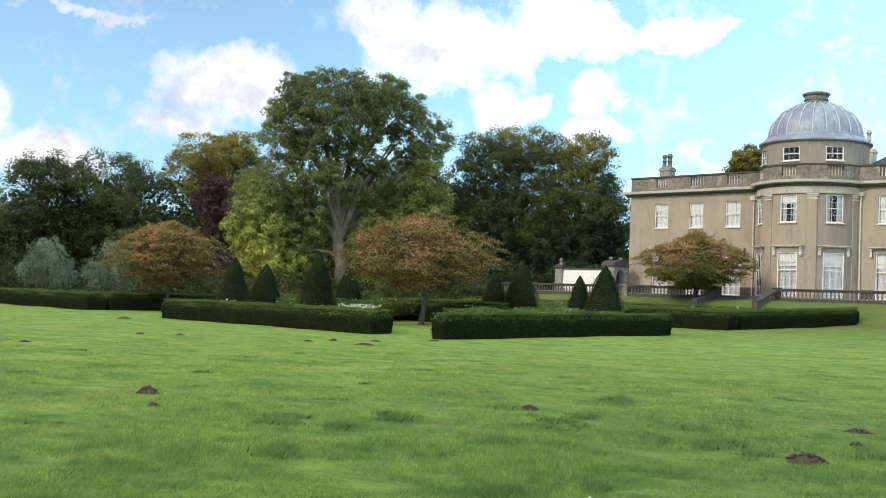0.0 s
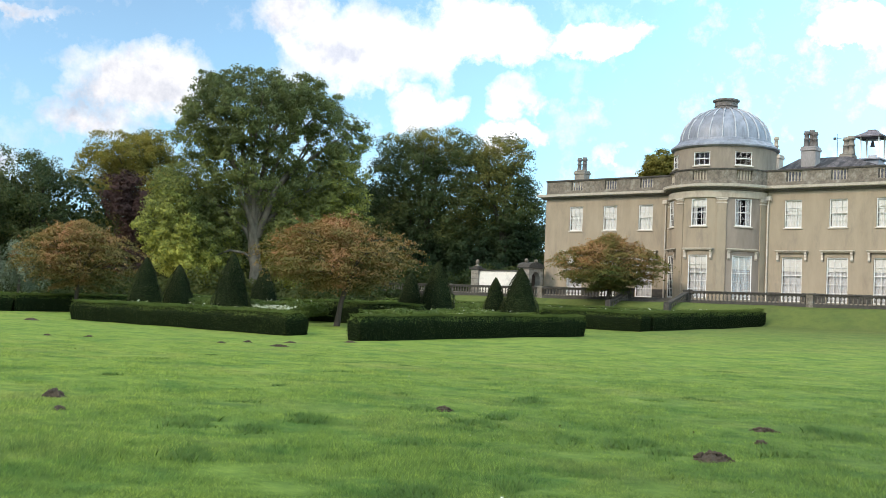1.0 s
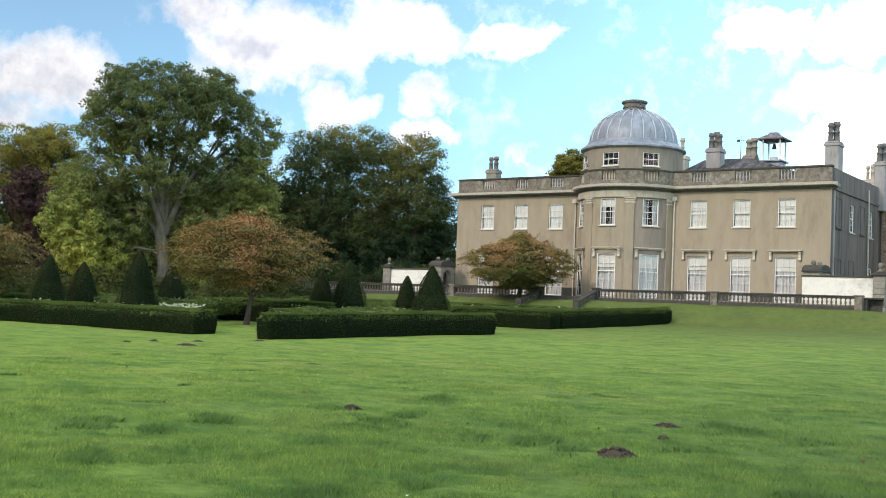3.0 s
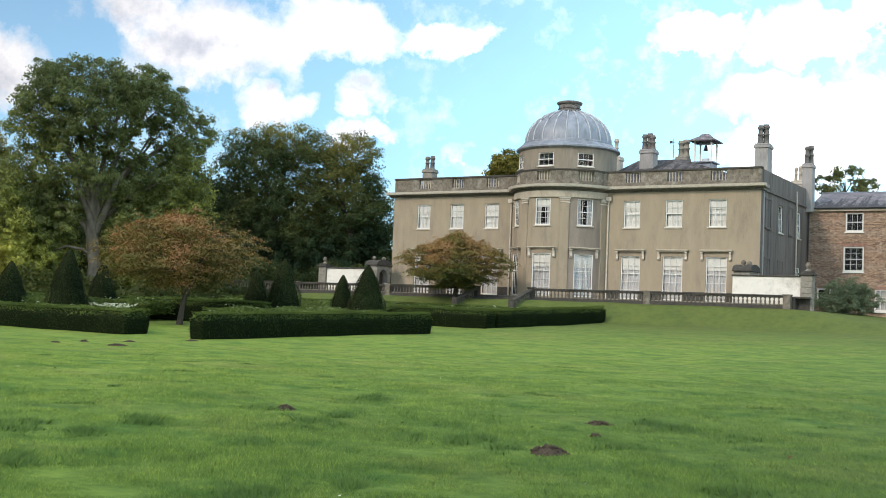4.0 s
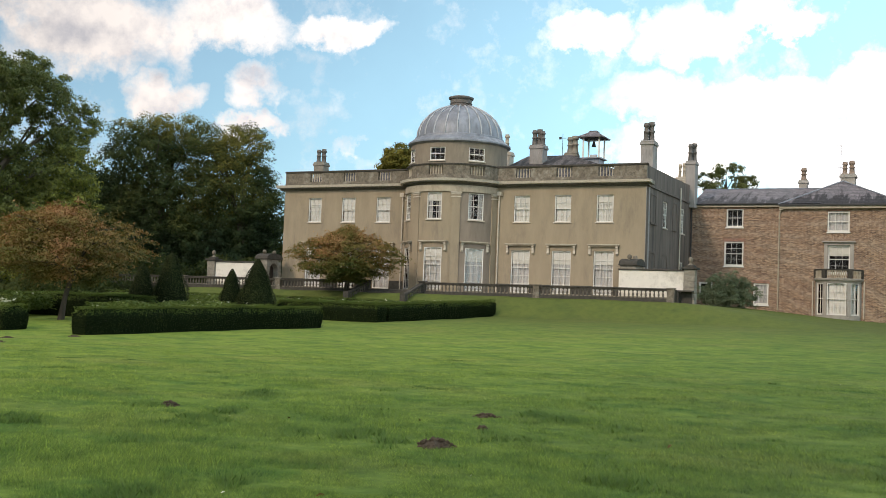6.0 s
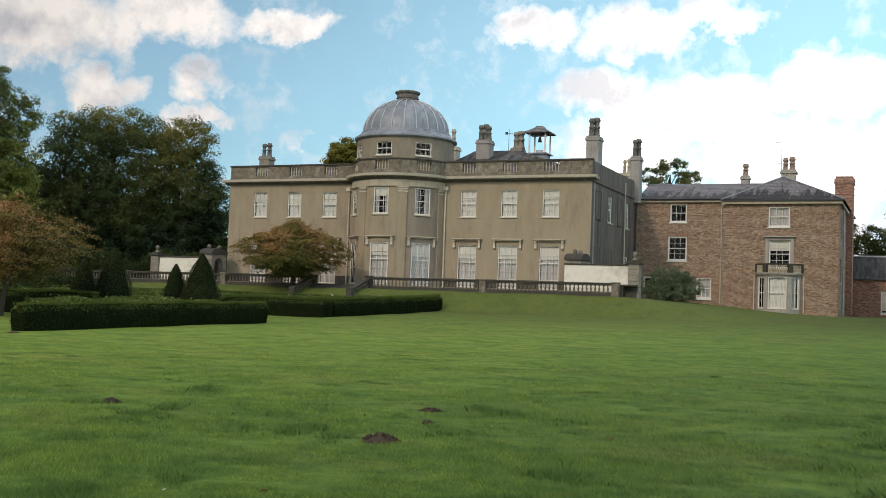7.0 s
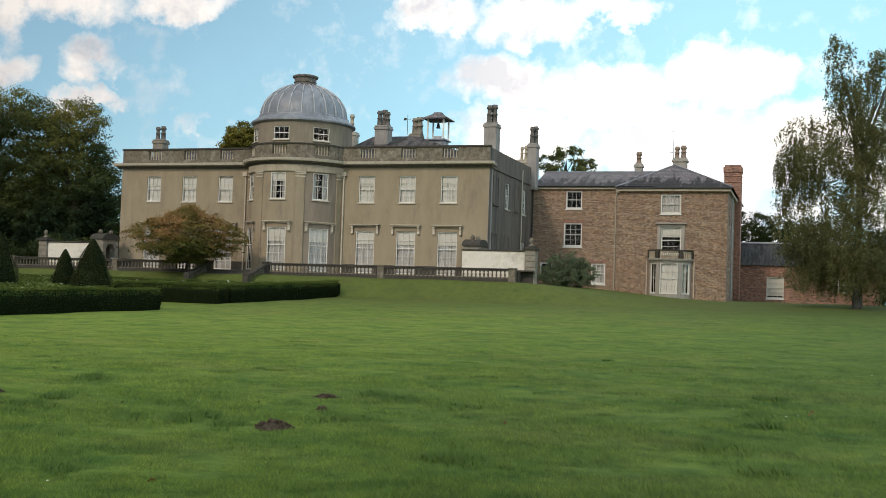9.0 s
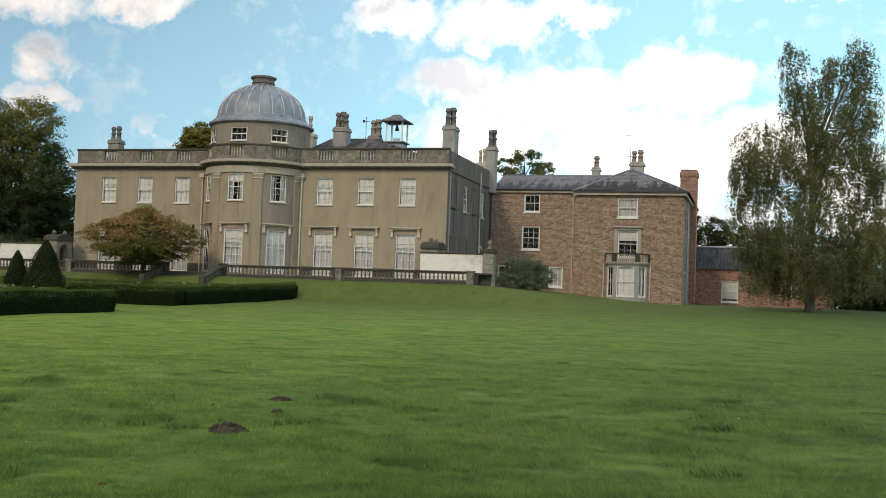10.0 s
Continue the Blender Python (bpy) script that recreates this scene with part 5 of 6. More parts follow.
def build_low():
    y, x0, x1 = 106.6, BX1 + 0.02, 7.0
    part("wall", wall([x0, x1], [0.8, 5.35], [(-2.92, -1.37, 2.2, 4.24), (3.4, 4.7, 2.95, 4.3)], 0.35, lambda u, z, d: (u, y + d, z)), RED_BRICK, low)
    part("wall", boxes((x1 - 0.35, x1, y + 0.35, 114, 0.8, 5.35), (x0, x1, 114, 114.35, 0.8, 5.35)), RED_BRICK, low)
    part("partition", boxes((x0, x1 - 0.4, y + 2, y + 2.1, 1.5, 5.35)), DARK_ROOM, low)
    bm = bmesh.new()
    v = [bm.verts.new(c) for c in ((x0, y - 0.25, 5.3), (x1 + 0.2, y - 0.25, 5.3), (x1 + 0.2, 110.5, 7.6), (x0, 110.5, 7.6), (x1 + 0.2, 114.5, 5.3), (x0, 114.5, 5.3))]
    bm.faces.new([v[i] for i in (0, 1, 2, 3)])
    bm.faces.new([v[i] for i in (3, 2, 4, 5)])
    bm.faces.new([v[i] for i in (1, 4, 2)])
    part("roof", bm, DARK_SLATE, low)
    part("ridge", tube(bmesh.new(), [(x0, 110.5, 7.62), (x1 + 0.2, 110.5, 7.62)], [0.09] * 2, 6), LEAD_RIB, low)
    window(low, Matrix.Translation((-2.145, y, 2.2)), 1.55, 2.04, 3, 4, f=0.1, blind=0.9, seed=80, sill_mat=WHITE, label="white sash window, blind drawn")
    window(low, Matrix.Translation((4.05, y, 2.95)), 1.3, 1.35, 3, 3, f=0.08, seed=81, label="small white window, dark inside")


build_low()

# ---------------------------------------------------------------- hedges and topiary


def hedge(x0, x1, y0, y1, h, label, name="clipped_hedge", dens=750, rnd=0.32):
    """A clipped hedge: a lumpy box that follows the ground, under a skin of small leaves."""
    rng = np.random.default_rng(int(abs(x0 * 31 + y0 * 17)) + 3)
    nx, ny, nz = max(2, int((x1 - x0) / 0.35)), max(2, int((y1 - y0) / 0.35)), 4

    def lump(p):
        q = p * 1.4
        return 0.045 * np.sin(q[:, 0] * 0.9 + 2 * np.sin(q[:, 1] * 0.6)) * np.sin(q[:, 1] * 0.8 + q[:, 2]) + 0.022 * np.sin(q[:, 0] * 2.3 + q[:, 2] * 2.2 + 3 * np.sin(q[:, 1] * 0.7)) * np.cos(q[:, 1] * 1.9 + 2 * np.sin(q[:, 2] * 1.7 + q[:, 0]))
    verts, quads = [], []
    pts, nrm = [], []
    for axis, sgn in ((1, -1), (1, 1), (0, -1), (0, 1), (2, 1)):
        if axis == 1:
            a, b = np.meshgrid(np.linspace(x0, x1, nx + 1), np.linspace(0, 1, nz + 1))
            p = np.stack([a, np.full_like(a, y0 if sgn < 0 else y1), b], -1)
            area = (x1 - x0) * h
        elif axis == 0:
            a, b = np.meshgrid(np.linspace(y0, y1, ny + 1), np.linspace(0, 1, nz + 1))
            p = np.stack([np.full_like(a, x0 if sgn < 0 else x1), a, b], -1)
            area = (y1 - y0) * h
        else:
            a, b = np.meshgrid(np.linspace(x0, x1, nx + 1), np.linspace(y0, y1, ny + 1))
            p = np.stack([a, b, np.ones_like(a)], -1)
            area = (x1 - x0) * (y1 - y0)
        rows, cols = a.shape
        base = sum(len(v) for v in verts)
        flat = p.reshape(-1, 3)
        verts.append(flat)
        i = (np.arange(rows - 1)[:, None] * cols + np.arange(cols - 1)[None, :]).ravel() + base
        quads.append(np.stack([i, i + 1, i + cols + 1, i + cols], 1))
        k = int(area * dens * (0.15 if axis < 2 and (axis, sgn) in ((1, 1), (0, -1)) else 1.0))
        q = np.stack([rng.uniform(x0, x1, k), rng.uniform(y0, y1, k), rng.uniform(0, 1, k)], -1)
        q[:, axis] = {0: x0 if sgn < 0 else x1, 1: y0 if sgn < 0 else y1, 2: 1.0}[axis]
        n = np.zeros((k, 3))
        n[:, axis] = sgn
        pts.append(q)
        nrm.append(n)

    def settle(p):
        """Round the top edges, add lumps, and stand the hedge on the ground."""
        p = p.copy()
        over = np.clip((p[:, 2] * h - (h - 0.40)) / 0.40, 0, 1) ** 2
        cx, cy = (x0 + x1) / 2, (y0 + y1) / 2
        p[:, 0] -= np.sign(p[:, 0] - cx) * over * rnd * (np.abs(np.abs(p[:, 0] - cx) - (x1 - x0) / 2) < 0.01)
        p[:, 1] -= np.sign(p[:, 1] - cy) * over * rnd * (np.abs(np.abs(p[:, 1] - cy) - (y1 - y0) / 2) < 0.01)
        under = 0.10 * np.clip(1 - p[:, 2], 0, 1) ** 1.2
        p[:, 0] -= np.sign(p[:, 0] - cx) * under * (np.abs(np.abs(p[:, 0] - cx) - (x1 - x0) / 2) < 0.01)
        p[:, 1] -= np.sign(p[:, 1] - cy) * under * (np.abs(np.abs(p[:, 1] - cy) - (y1 - y0) / 2) < 0.01)
        g = height(p[:, 0], p[:, 1])
        p[:, 2] = g - 0.05 + p[:, 2] * (h + 0.05)
        d = lump(p)
        out = np.stack([d * np.sign(p[:, 0] - cx) * (np.abs(np.abs(p[:, 0] - cx) - (x1 - x0) / 2) < 0.36), d * np.sign(p[:, 1] - cy) * (np.abs(np.abs(p[:, 1] - cy) - (y1 - y0) / 2) < 0.36), d * 0.8 * np.clip((p[:, 2] - g) / h, 0, 1)], -1)
        return p + out
    t = thing(name, ((x0 + x1) / 2, (y0 + y1) / 2, float(height((x0 + x1) / 2, (y0 + y1) / 2))), label, "hedge", "garden hedges")
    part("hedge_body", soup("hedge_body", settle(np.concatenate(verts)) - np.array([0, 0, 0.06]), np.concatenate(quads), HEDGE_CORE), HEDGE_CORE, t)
    q, n = settle(np.concatenate(pts)), np.concatenate(nrm)
    side = n[:, 2] < 0.5
    q = q + n * (np.where(side, rng.uniform(-0.10, 0.05, len(q)), rng.uniform(-0.05, 0.04, len(q))) + (rng.uniform(size=len(q)) < 0.06) * rng.uniform(0.0, 0.10, len(q)))[:, None]
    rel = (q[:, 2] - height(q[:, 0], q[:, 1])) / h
    # leaves near the top take the paler, sunlit-toned colour
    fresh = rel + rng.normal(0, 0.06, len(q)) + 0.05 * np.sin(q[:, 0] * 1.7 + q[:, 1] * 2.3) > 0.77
    for name_, pick, mat in (("hedge_leaves", ~fresh, YEW), ("sunlit_growth", fresh, YEW_TOP)):
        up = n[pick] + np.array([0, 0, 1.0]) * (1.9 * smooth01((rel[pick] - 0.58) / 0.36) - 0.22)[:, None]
        part(name_, leaves(name_, q[pick], 0.034, mat, rng, n[pick], 0.9, 0.42, shade=up, soft=0.32), mat, t, "pale fresh growth along the top, coloured as if sunlit" if mat is YEW_TOP else "")
    return t


DARKH = "dense dark green clipped yew hedge on the lawn"
hedge(-52.26, -35.20, 31.45, 32.90, 1.02, DARKH)
hedge(-31.50, -30.72, 31.45, 48.25, 1.07, DARKH, rnd=0.26)
hedge(-36.60, -31.95, 48.04, 48.75, 1.0, DARKH)
hedge(-38.08, -30.95, 54.30, 55.60, 1.08, DARKH)
hedge(-32.10, -30.88, 55.62, 71.26, 1.08, DARKH)
hedge(-100.41, -64.42, 33.45, 34.90, 1.07, DARKH, dens=500)
hedge(-65.50, -64.42, 34.92, 43.51, 1.07, DARKH)
LOWH = "low clipped green hedge between planted beds"
hedge(-62.31, -40.65, 46.23, 47.03, 1.3, LOWH)
hedge(-62.28, -41.10, 57.31, 58.12, 0.95, LOWH)
hedge(-90.45, -66.33, 47.34, 48.36, 1.0, LOWH, dens=400)
hedge(-64.27, -38.49, 67.47, 68.28, 1.0, LOWH, dens=500)
hedge(-56.22, -42.08, 62.38, 63.08, 0.9, LOWH, dens=500)


def bed(x0, x1, y0, y1, h, n, label):
    rng = np.random.default_rng(int(abs(x0 * 7 + y0)))
    n = int(n * 1.5)
    p = np.stack([rng.uniform(x0, x1, n), rng.uniform(y0, y1, n), rng.uniform(0.15, 1.0, n) ** 0.6], -1)
    p[:, 2] = height(p[:, 0], p[:, 1]) + p[:, 2] * h * (0.92 + 0.1 * np.sin(p[:, 0] * 2.1) * np.sin(p[:, 1] * 1.7))
    ob = new("bedding_plants", leaves("bedding_plants", p, 0.085, BOX_TOP, rng, np.array([[0, 0, 1.0]]), 0.7, 0.5, tri=True))
    tagged(ob, label, "plants", kind="stuff")
    k = n // 420
    q = np.stack([rng.uniform(x0, x1, k), rng.uniform(y0, y1, k), np.zeros(k)], -1)
    q = q[np.sin(q[:, 0] * 0.8) * np.sin(q[:, 1] * 1.1) > 0.1]
    q[:, 2] = height(q[:, 0], q[:, 1]) + h * rng.uniform(0.95, 1.08, len(q))
    tagged(new("pale_flowers", leaves("pale_flowers", q, 0.06, PETAL, rng, np.array([[0, 0, 1.0]]), 0.6, 0.8)), "scattered pale green-white flower heads in a bed", "flowers", kind="stuff")


def flower_drift(x0, x1, y0, y1, h, n):
    """A close drift of white flowers standing just above the bed's leaves."""
    rng = np.random.default_rng(int(abs(x0 * 5 + y1)))
    q = np.stack([rng.uniform(x0, x1, n), rng.uniform(y0, y1, n), np.zeros(n)], -1)
    q[:, 2] = height(q[:, 0], q[:, 1]) + h * rng.uniform(0.93, 1.08, n)
    tagged(new("pale_flowers", leaves("pale_flowers", q, 0.055, PETAL, rng, np.array([[0, -0.5, 1.0]]), 0.6, 0.8)), "drift of small white flowers in a garden bed", "flowers", kind="stuff")


PLANTS = "leafy green bedding plants inside a hedge"
flower_drift(-40.4, -37.6, 33.6, 34.4, 1.12, 170)
bed(-52.26, -39.68, 32.48, 35.71, 1.02, 22000, PLANTS)
bed(-39.69, -37.17, 32.59, 34.20, 1.0, 4000, PLANTS)
bed(-32.72, -31.81, 32.87, 40.52, 1.05, 8000, PLANTS)
bed(-62.31, -47.21, 42.65, 45.99, 1.25, 20000, PLANTS)
bed(-39.75, -33.09, 40.48, 47.72, 1.12, 22000, PLANTS)
bed(-38.03, -32.15, 55.57, 68.03, 1.05, 18000, PLANTS)
bed(-51.72, -40.11, 48.32, 56.88, 1.0, 14000, PLANTS)
bed(-60.25, -40.05, 58.33, 67.29, 1.0, 22000, PLANTS)
bed(-95.41, -66.33, 35.66, 40.24, 1.1, 16000, PLANTS)


def topiary(x, y, ztop, w, seed):
    """A clipped yew cone."""
    rng = np.random.default_rng(seed)
    z0 = float(height(x, y))
    h = ztop - z0
    w *= 1.18
    prof = [(0.42, 0.0), (0.5, 0.10), (0.485, 0.22), (0.41, 0.42), (0.31, 0.62), (0.195, 0.81), (0.10, 0.93), (0.02, 1.0)]
    t = thing("topiary_cone", (x, y, z0), "dark green clipped yew cone among the beds", "topiary", "yew cones")
    bm = lathe([(r * w * 0.93, z * h * 0.98) for r, z in prof], 18, (x, y, z0))
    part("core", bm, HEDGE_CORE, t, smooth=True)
    n = int(1100 * w * h)
    zz = rng.uniform(0, 1, n) ** 1.25
    rr = np.interp(zz, [p[1] for p in prof], [p[0] for p in prof]) * w * (1 + 0.06 * np.sin(zz * 17 + seed))
    a = rng.uniform(0, 2 * math.pi, n)
    nrm = np.stack([np.cos(a), np.sin(a), np.full(n, 0.4)], -1)
    rr = rr * (1 + 0.05 * np.sin(3 * a + seed) + rng.normal(0, 0.035, n))
    p = np.stack([x + rr * np.cos(a), y + rr * np.sin(a), z0 + zz * h], -1)
    part("foliage", leaves("foliage", p, 0.042, YEW, rng, nrm, 0.8, 0.4, shade=nrm, soft=0.5), YEW, t)


for k, (x, y, zt, w) in enumerate([(-57.59, 39.78, 3.8, 1.9), (-58.09, 42.61, 3.5, 1.9), (-51.35, 41.49, 4.2, 1.95), (-53.15, 45.51, 3.6, 1.75), (-43.97, 49.25, 3.55, 1.6), (-41.45, 48.78, 4.2, 1.95), (-41.22, 54.11, 3.5, 1.4), (-38.80, 53.43, 4.1, 2.05)]):
    topiary(x, y, zt, w, k + 1)

# ---------------------------------------------------------------- trees


def tree(name, at, turn, blobs, material, bark, label, leaf=0.16, dens=26, trunk_r=0.3, trunk_h=None, lean=0.0, fork=True, droop=0.0, clump=0.75, seed=0, fill=0.38, category="tree", cover=1.3, soft=0.9, skirt=1.0, knots=0.0):
    """Trunk, limbs and a crown of leaf clumps. blobs: masses of the crown as (along, deep, up, half width, half height)."""
    rng = np.random.default_rng(seed + 11)
    m = Matrix.Translation(at) @ pose(0, 0, 0, 0, 0, turn) @ Matrix.Diagonal((1.017, 1.017, 1.017, 1))
    t = put(tagged(new(name), label, category), m)
    B = np.array(blobs, dtype=float)
    low_z = float((B[:, 2] - B[:, 4]).min())
    top = float(B[:, 2].max())
    th = trunk_h if trunk_h else max(1.0, low_z + 0.35 * (top - low_z))
    bm = bmesh.new()
    rise = 14 if knots else 5
    mid = [(lean * th * k / rise + 0.04 * trunk_r * math.sin(k * 2.1 + seed), 0.05 * math.sin(k * 1.7 + seed), th * k / rise - (0.3 if k == 0 else 0)) for k in range(rise + 1)]
    tube(bm, mid, [trunk_r * float(np.interp(k / rise, [0, 0.2, 0.4, 0.6, 0.8, 1.0], [1.45, 1.02, 0.95, 0.9, 0.85, 0.75])) for k in range(rise + 1)], 14 if knots else 10)
    if knots:
        for vtx in bm.verts:
            a, z = math.atan2(vtx.co.y, vtx.co.x), vtx.co.z
            k = 1 + knots * (0.6 * math.sin(3 * a + 0.9 * z) + 0.5 * math.sin(5 * a - 1.7 * z) + 0.4 * math.sin(2.6 * z + a))
            vtx.co.x, vtx.co.y = vtx.co.x * k + 0.22 * math.sin(0.55 * z), vtx.co.y * k
        tube(bm, [(-0.2, 0, 4.0), (-0.9, -0.2, 4.5), (-2.2, -0.3, 4.7), (-3.3, -0.4, 4.2)], [0.16, 0.13, 0.11, 0.04], 7)
        tube(bm, [(0.0, 0, 5.6), (-0.5, -0.3, 7.4), (-1.5, -0.5, 9.6), (-1.9, -0.6, 12.0)], [0.34, 0.28, 0.22, 0.1], 8)
        tube(bm, [(0.1, 0, 6.0), (0.8, -0.2, 8.0), (1.5, -0.3, 10.4), (3.0, -0.2, 12.6)], [0.36, 0.3, 0.24, 0.1], 8)
    part("trunk", bm, bark, t, "", m, smooth=True)
    if fork:
        for k, b in enumerate(B):
            if b[2] < th * 1.35:
                continue
            s = Vector(mid[-1]).lerp(Vector(mid[rise * 3 // 5]), 0.8 * ((k * 37) % 10) / 10)
            e = Vector((b[0], b[1], b[2] - 0.1 * b[4]))
            g = e - s
            pts = [s, s + Vector((0.12 * g.x, 0.12 * g.y, 0.30 * g.z)), s + Vector((0.42 * g.x, 0.42 * g.y + 0.1, 0.62 * g.z)), s + Vector((0.72 * g.x + 0.2 * math.sin(k), 0.72 * g.y, 0.82 * g.z)), e]
            bm = tube(bmesh.new(), pts, [trunk_r * f for f in (0.55, 0.42, 0.32, 0.2, 0.05)], 6)
            for j in range(3):
                q = Vector((b[0] + rng.uniform(-0.7, 0.7) * b[3], b[1] + rng.normal() * b[3] * 0.4, b[2] + rng.uniform(-0.5, 0.5) * b[4]))
                tube(bm, [pts[2], pts[2].lerp(q, 0.55) + Vector((0, 0, 0.25)), q], [trunk_r * f for f in (0.24, 0.14, 0.03)], 5)
            part("limb", bm, bark, t, "", m, smooth=True)
    allp, alln = [], []
    for b in B:
        # lobes stand on the mass's skin, and leaves on each lobe's outer and upper side
        r = np.array([b[3], b[3] * 0.9, b[4]])
        surf = 4 * math.pi * ((r[0] * r[1]) ** 1.6 / 3 + 2 * (r[0] * r[2]) ** 1.6 / 3) ** (1 / 1.6)
        nl = max(7, int(surf / (clump ** 2) * cover * (skirt if b[2] < 9.5 else 1.0)))
        d = rng.normal(size=(nl, 3))
        d /= np.linalg.norm(d, axis=1)[:, None]
        rad = np.where(rng.uniform(size=nl) < fill, rng.uniform(0.3, 0.75, nl), rng.uniform(0.78, 1.06, nl))
        c = b[:3] + d * r * rad[:, None]
        lr = clump * rng.uniform(0.45, 1.0, nl)
        per = int(dens * 1.7)
        d2 = rng.normal(size=(nl, per, 3)) + d[:, None, :] * 0.5 + np.array([0, 0, 0.35])
        d2 /= np.linalg.norm(d2, axis=2)[..., None]
        off = d2 * (lr[:, None] * rng.uniform(0.35, 1.08, (nl, per)))[..., None] * np.array([1, 1, 0.7])
        if droop:
            # leaves hang in strands from each lobe
            strand = rng.integers(0, 9, (nl, per))
            foot = rng.normal(size=(nl, 9, 2)) * (lr[:, None, None] * 0.34)
            off[..., :2] = np.take_along_axis(foot, strand[..., None].repeat(2, -1), 1) + rng.normal(size=(nl, per, 2)) * 0.055
            reach = np.take_along_axis(rng.uniform(0.5, 2.6, (nl, 9)), strand, 1)
            off[..., 2] = 0.35 - reach * droop * rng.uniform(0, 1, (nl, per)) + rng.normal(size=(nl, per)) * 0.06
        allp.append((c[:, None, :] + off).reshape(-1, 3))
        alln.append((d2 + np.array([0, 0, 0.3])).reshape(-1, 3))
    p, n = np.concatenate(allp), np.concatenate(alln)
    keep = p[:, 2] > 0.1
    part("crown", leaves("crown", p[keep], leaf * 0.82, material, rng, n[keep], 0.6, 0.55, droop * 2, shade=n[keep], tri=True, soft=soft), material, t, "", m)
    return t


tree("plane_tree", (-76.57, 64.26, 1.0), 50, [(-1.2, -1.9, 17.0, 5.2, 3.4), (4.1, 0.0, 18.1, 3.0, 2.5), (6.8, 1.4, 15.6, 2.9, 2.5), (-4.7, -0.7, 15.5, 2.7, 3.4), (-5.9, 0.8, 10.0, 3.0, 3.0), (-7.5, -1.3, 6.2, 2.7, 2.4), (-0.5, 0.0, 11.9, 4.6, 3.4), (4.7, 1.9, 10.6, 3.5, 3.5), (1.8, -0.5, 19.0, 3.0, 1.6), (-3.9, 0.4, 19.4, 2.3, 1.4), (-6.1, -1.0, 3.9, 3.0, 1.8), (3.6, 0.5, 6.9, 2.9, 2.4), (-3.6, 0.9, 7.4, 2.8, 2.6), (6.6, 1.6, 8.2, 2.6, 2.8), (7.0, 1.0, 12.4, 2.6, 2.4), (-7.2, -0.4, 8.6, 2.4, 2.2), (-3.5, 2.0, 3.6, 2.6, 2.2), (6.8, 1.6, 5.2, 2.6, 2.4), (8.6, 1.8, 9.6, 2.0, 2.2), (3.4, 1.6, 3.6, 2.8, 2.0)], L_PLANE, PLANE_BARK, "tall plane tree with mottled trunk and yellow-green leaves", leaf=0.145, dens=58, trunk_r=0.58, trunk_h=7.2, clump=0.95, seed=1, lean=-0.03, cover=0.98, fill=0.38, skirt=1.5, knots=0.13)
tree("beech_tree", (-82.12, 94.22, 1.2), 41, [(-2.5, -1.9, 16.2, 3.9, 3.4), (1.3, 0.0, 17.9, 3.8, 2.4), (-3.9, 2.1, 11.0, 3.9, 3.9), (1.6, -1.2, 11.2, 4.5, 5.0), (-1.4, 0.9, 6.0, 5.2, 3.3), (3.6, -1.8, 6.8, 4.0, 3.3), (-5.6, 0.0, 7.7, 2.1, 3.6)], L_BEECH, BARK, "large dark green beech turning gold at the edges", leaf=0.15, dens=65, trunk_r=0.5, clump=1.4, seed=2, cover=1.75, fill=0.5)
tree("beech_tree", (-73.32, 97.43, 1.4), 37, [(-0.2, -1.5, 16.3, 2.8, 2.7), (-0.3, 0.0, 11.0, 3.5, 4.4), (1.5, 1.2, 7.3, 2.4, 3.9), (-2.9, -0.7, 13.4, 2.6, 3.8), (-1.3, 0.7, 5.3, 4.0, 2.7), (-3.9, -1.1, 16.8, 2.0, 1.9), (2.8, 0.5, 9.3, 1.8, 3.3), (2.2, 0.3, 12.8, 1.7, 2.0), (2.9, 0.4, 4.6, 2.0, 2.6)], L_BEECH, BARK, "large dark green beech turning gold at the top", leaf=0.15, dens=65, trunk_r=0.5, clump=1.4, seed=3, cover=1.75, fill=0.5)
tree("beech_tree", (-87.88, 89.63, 1.2), 44, [(-0.6, 0, 10.6, 3.0, 2.8), (1.8, 0, 9.0, 3.0, 3.4), (-2.6, 0.5, 8.0, 3.2, 3.4), (0, -0.5, 4.6, 4.6, 3.4)], L_BEECH, BARK, "dark green beech in shade behind the garden", leaf=0.15, dens=50, trunk_r=0.4, clump=1.4, seed=24, cover=1.2, fill=0.45)
tree("oak_tree", (-117.48, 55.70, 0.6), 64, [(-0.4, -1.6, 12.6, 4.0, 2.8), (-2.8, 0.0, 8.3, 3.8, 3.8), (1.4, 2.3, 7.4, 4.4, 4.4), (-3.7, -0.8, 3.9, 3.3, 3.3), (2.9, 0.4, 13.2, 1.8, 1.5)], L_DARK, BARK, "dull green oak in the wood beyond the garden", leaf=0.16, dens=70, trunk_r=0.4, clump=1.5, seed=4, cover=1.4, fill=0.5)
tree("oak_tree", (-111.96, 62.10, 0.6), 60, [(-1.5, -1.6, 12.6, 4.0, 2.8), (1.1, 0.0, 9.3, 4.6, 4.3), (-2.4, 2.0, 6.3, 4.1, 3.7), (3.7, -0.8, 6.0, 4.1, 3.1), (1.7, 0.4, 13.5, 2.1, 1.4)], L_DARK, BARK, "grey-green oak in the wood beyond the garden", leaf=0.16, dens=70, trunk_r=0.4, clump=1.5, seed=5, cover=1.0)
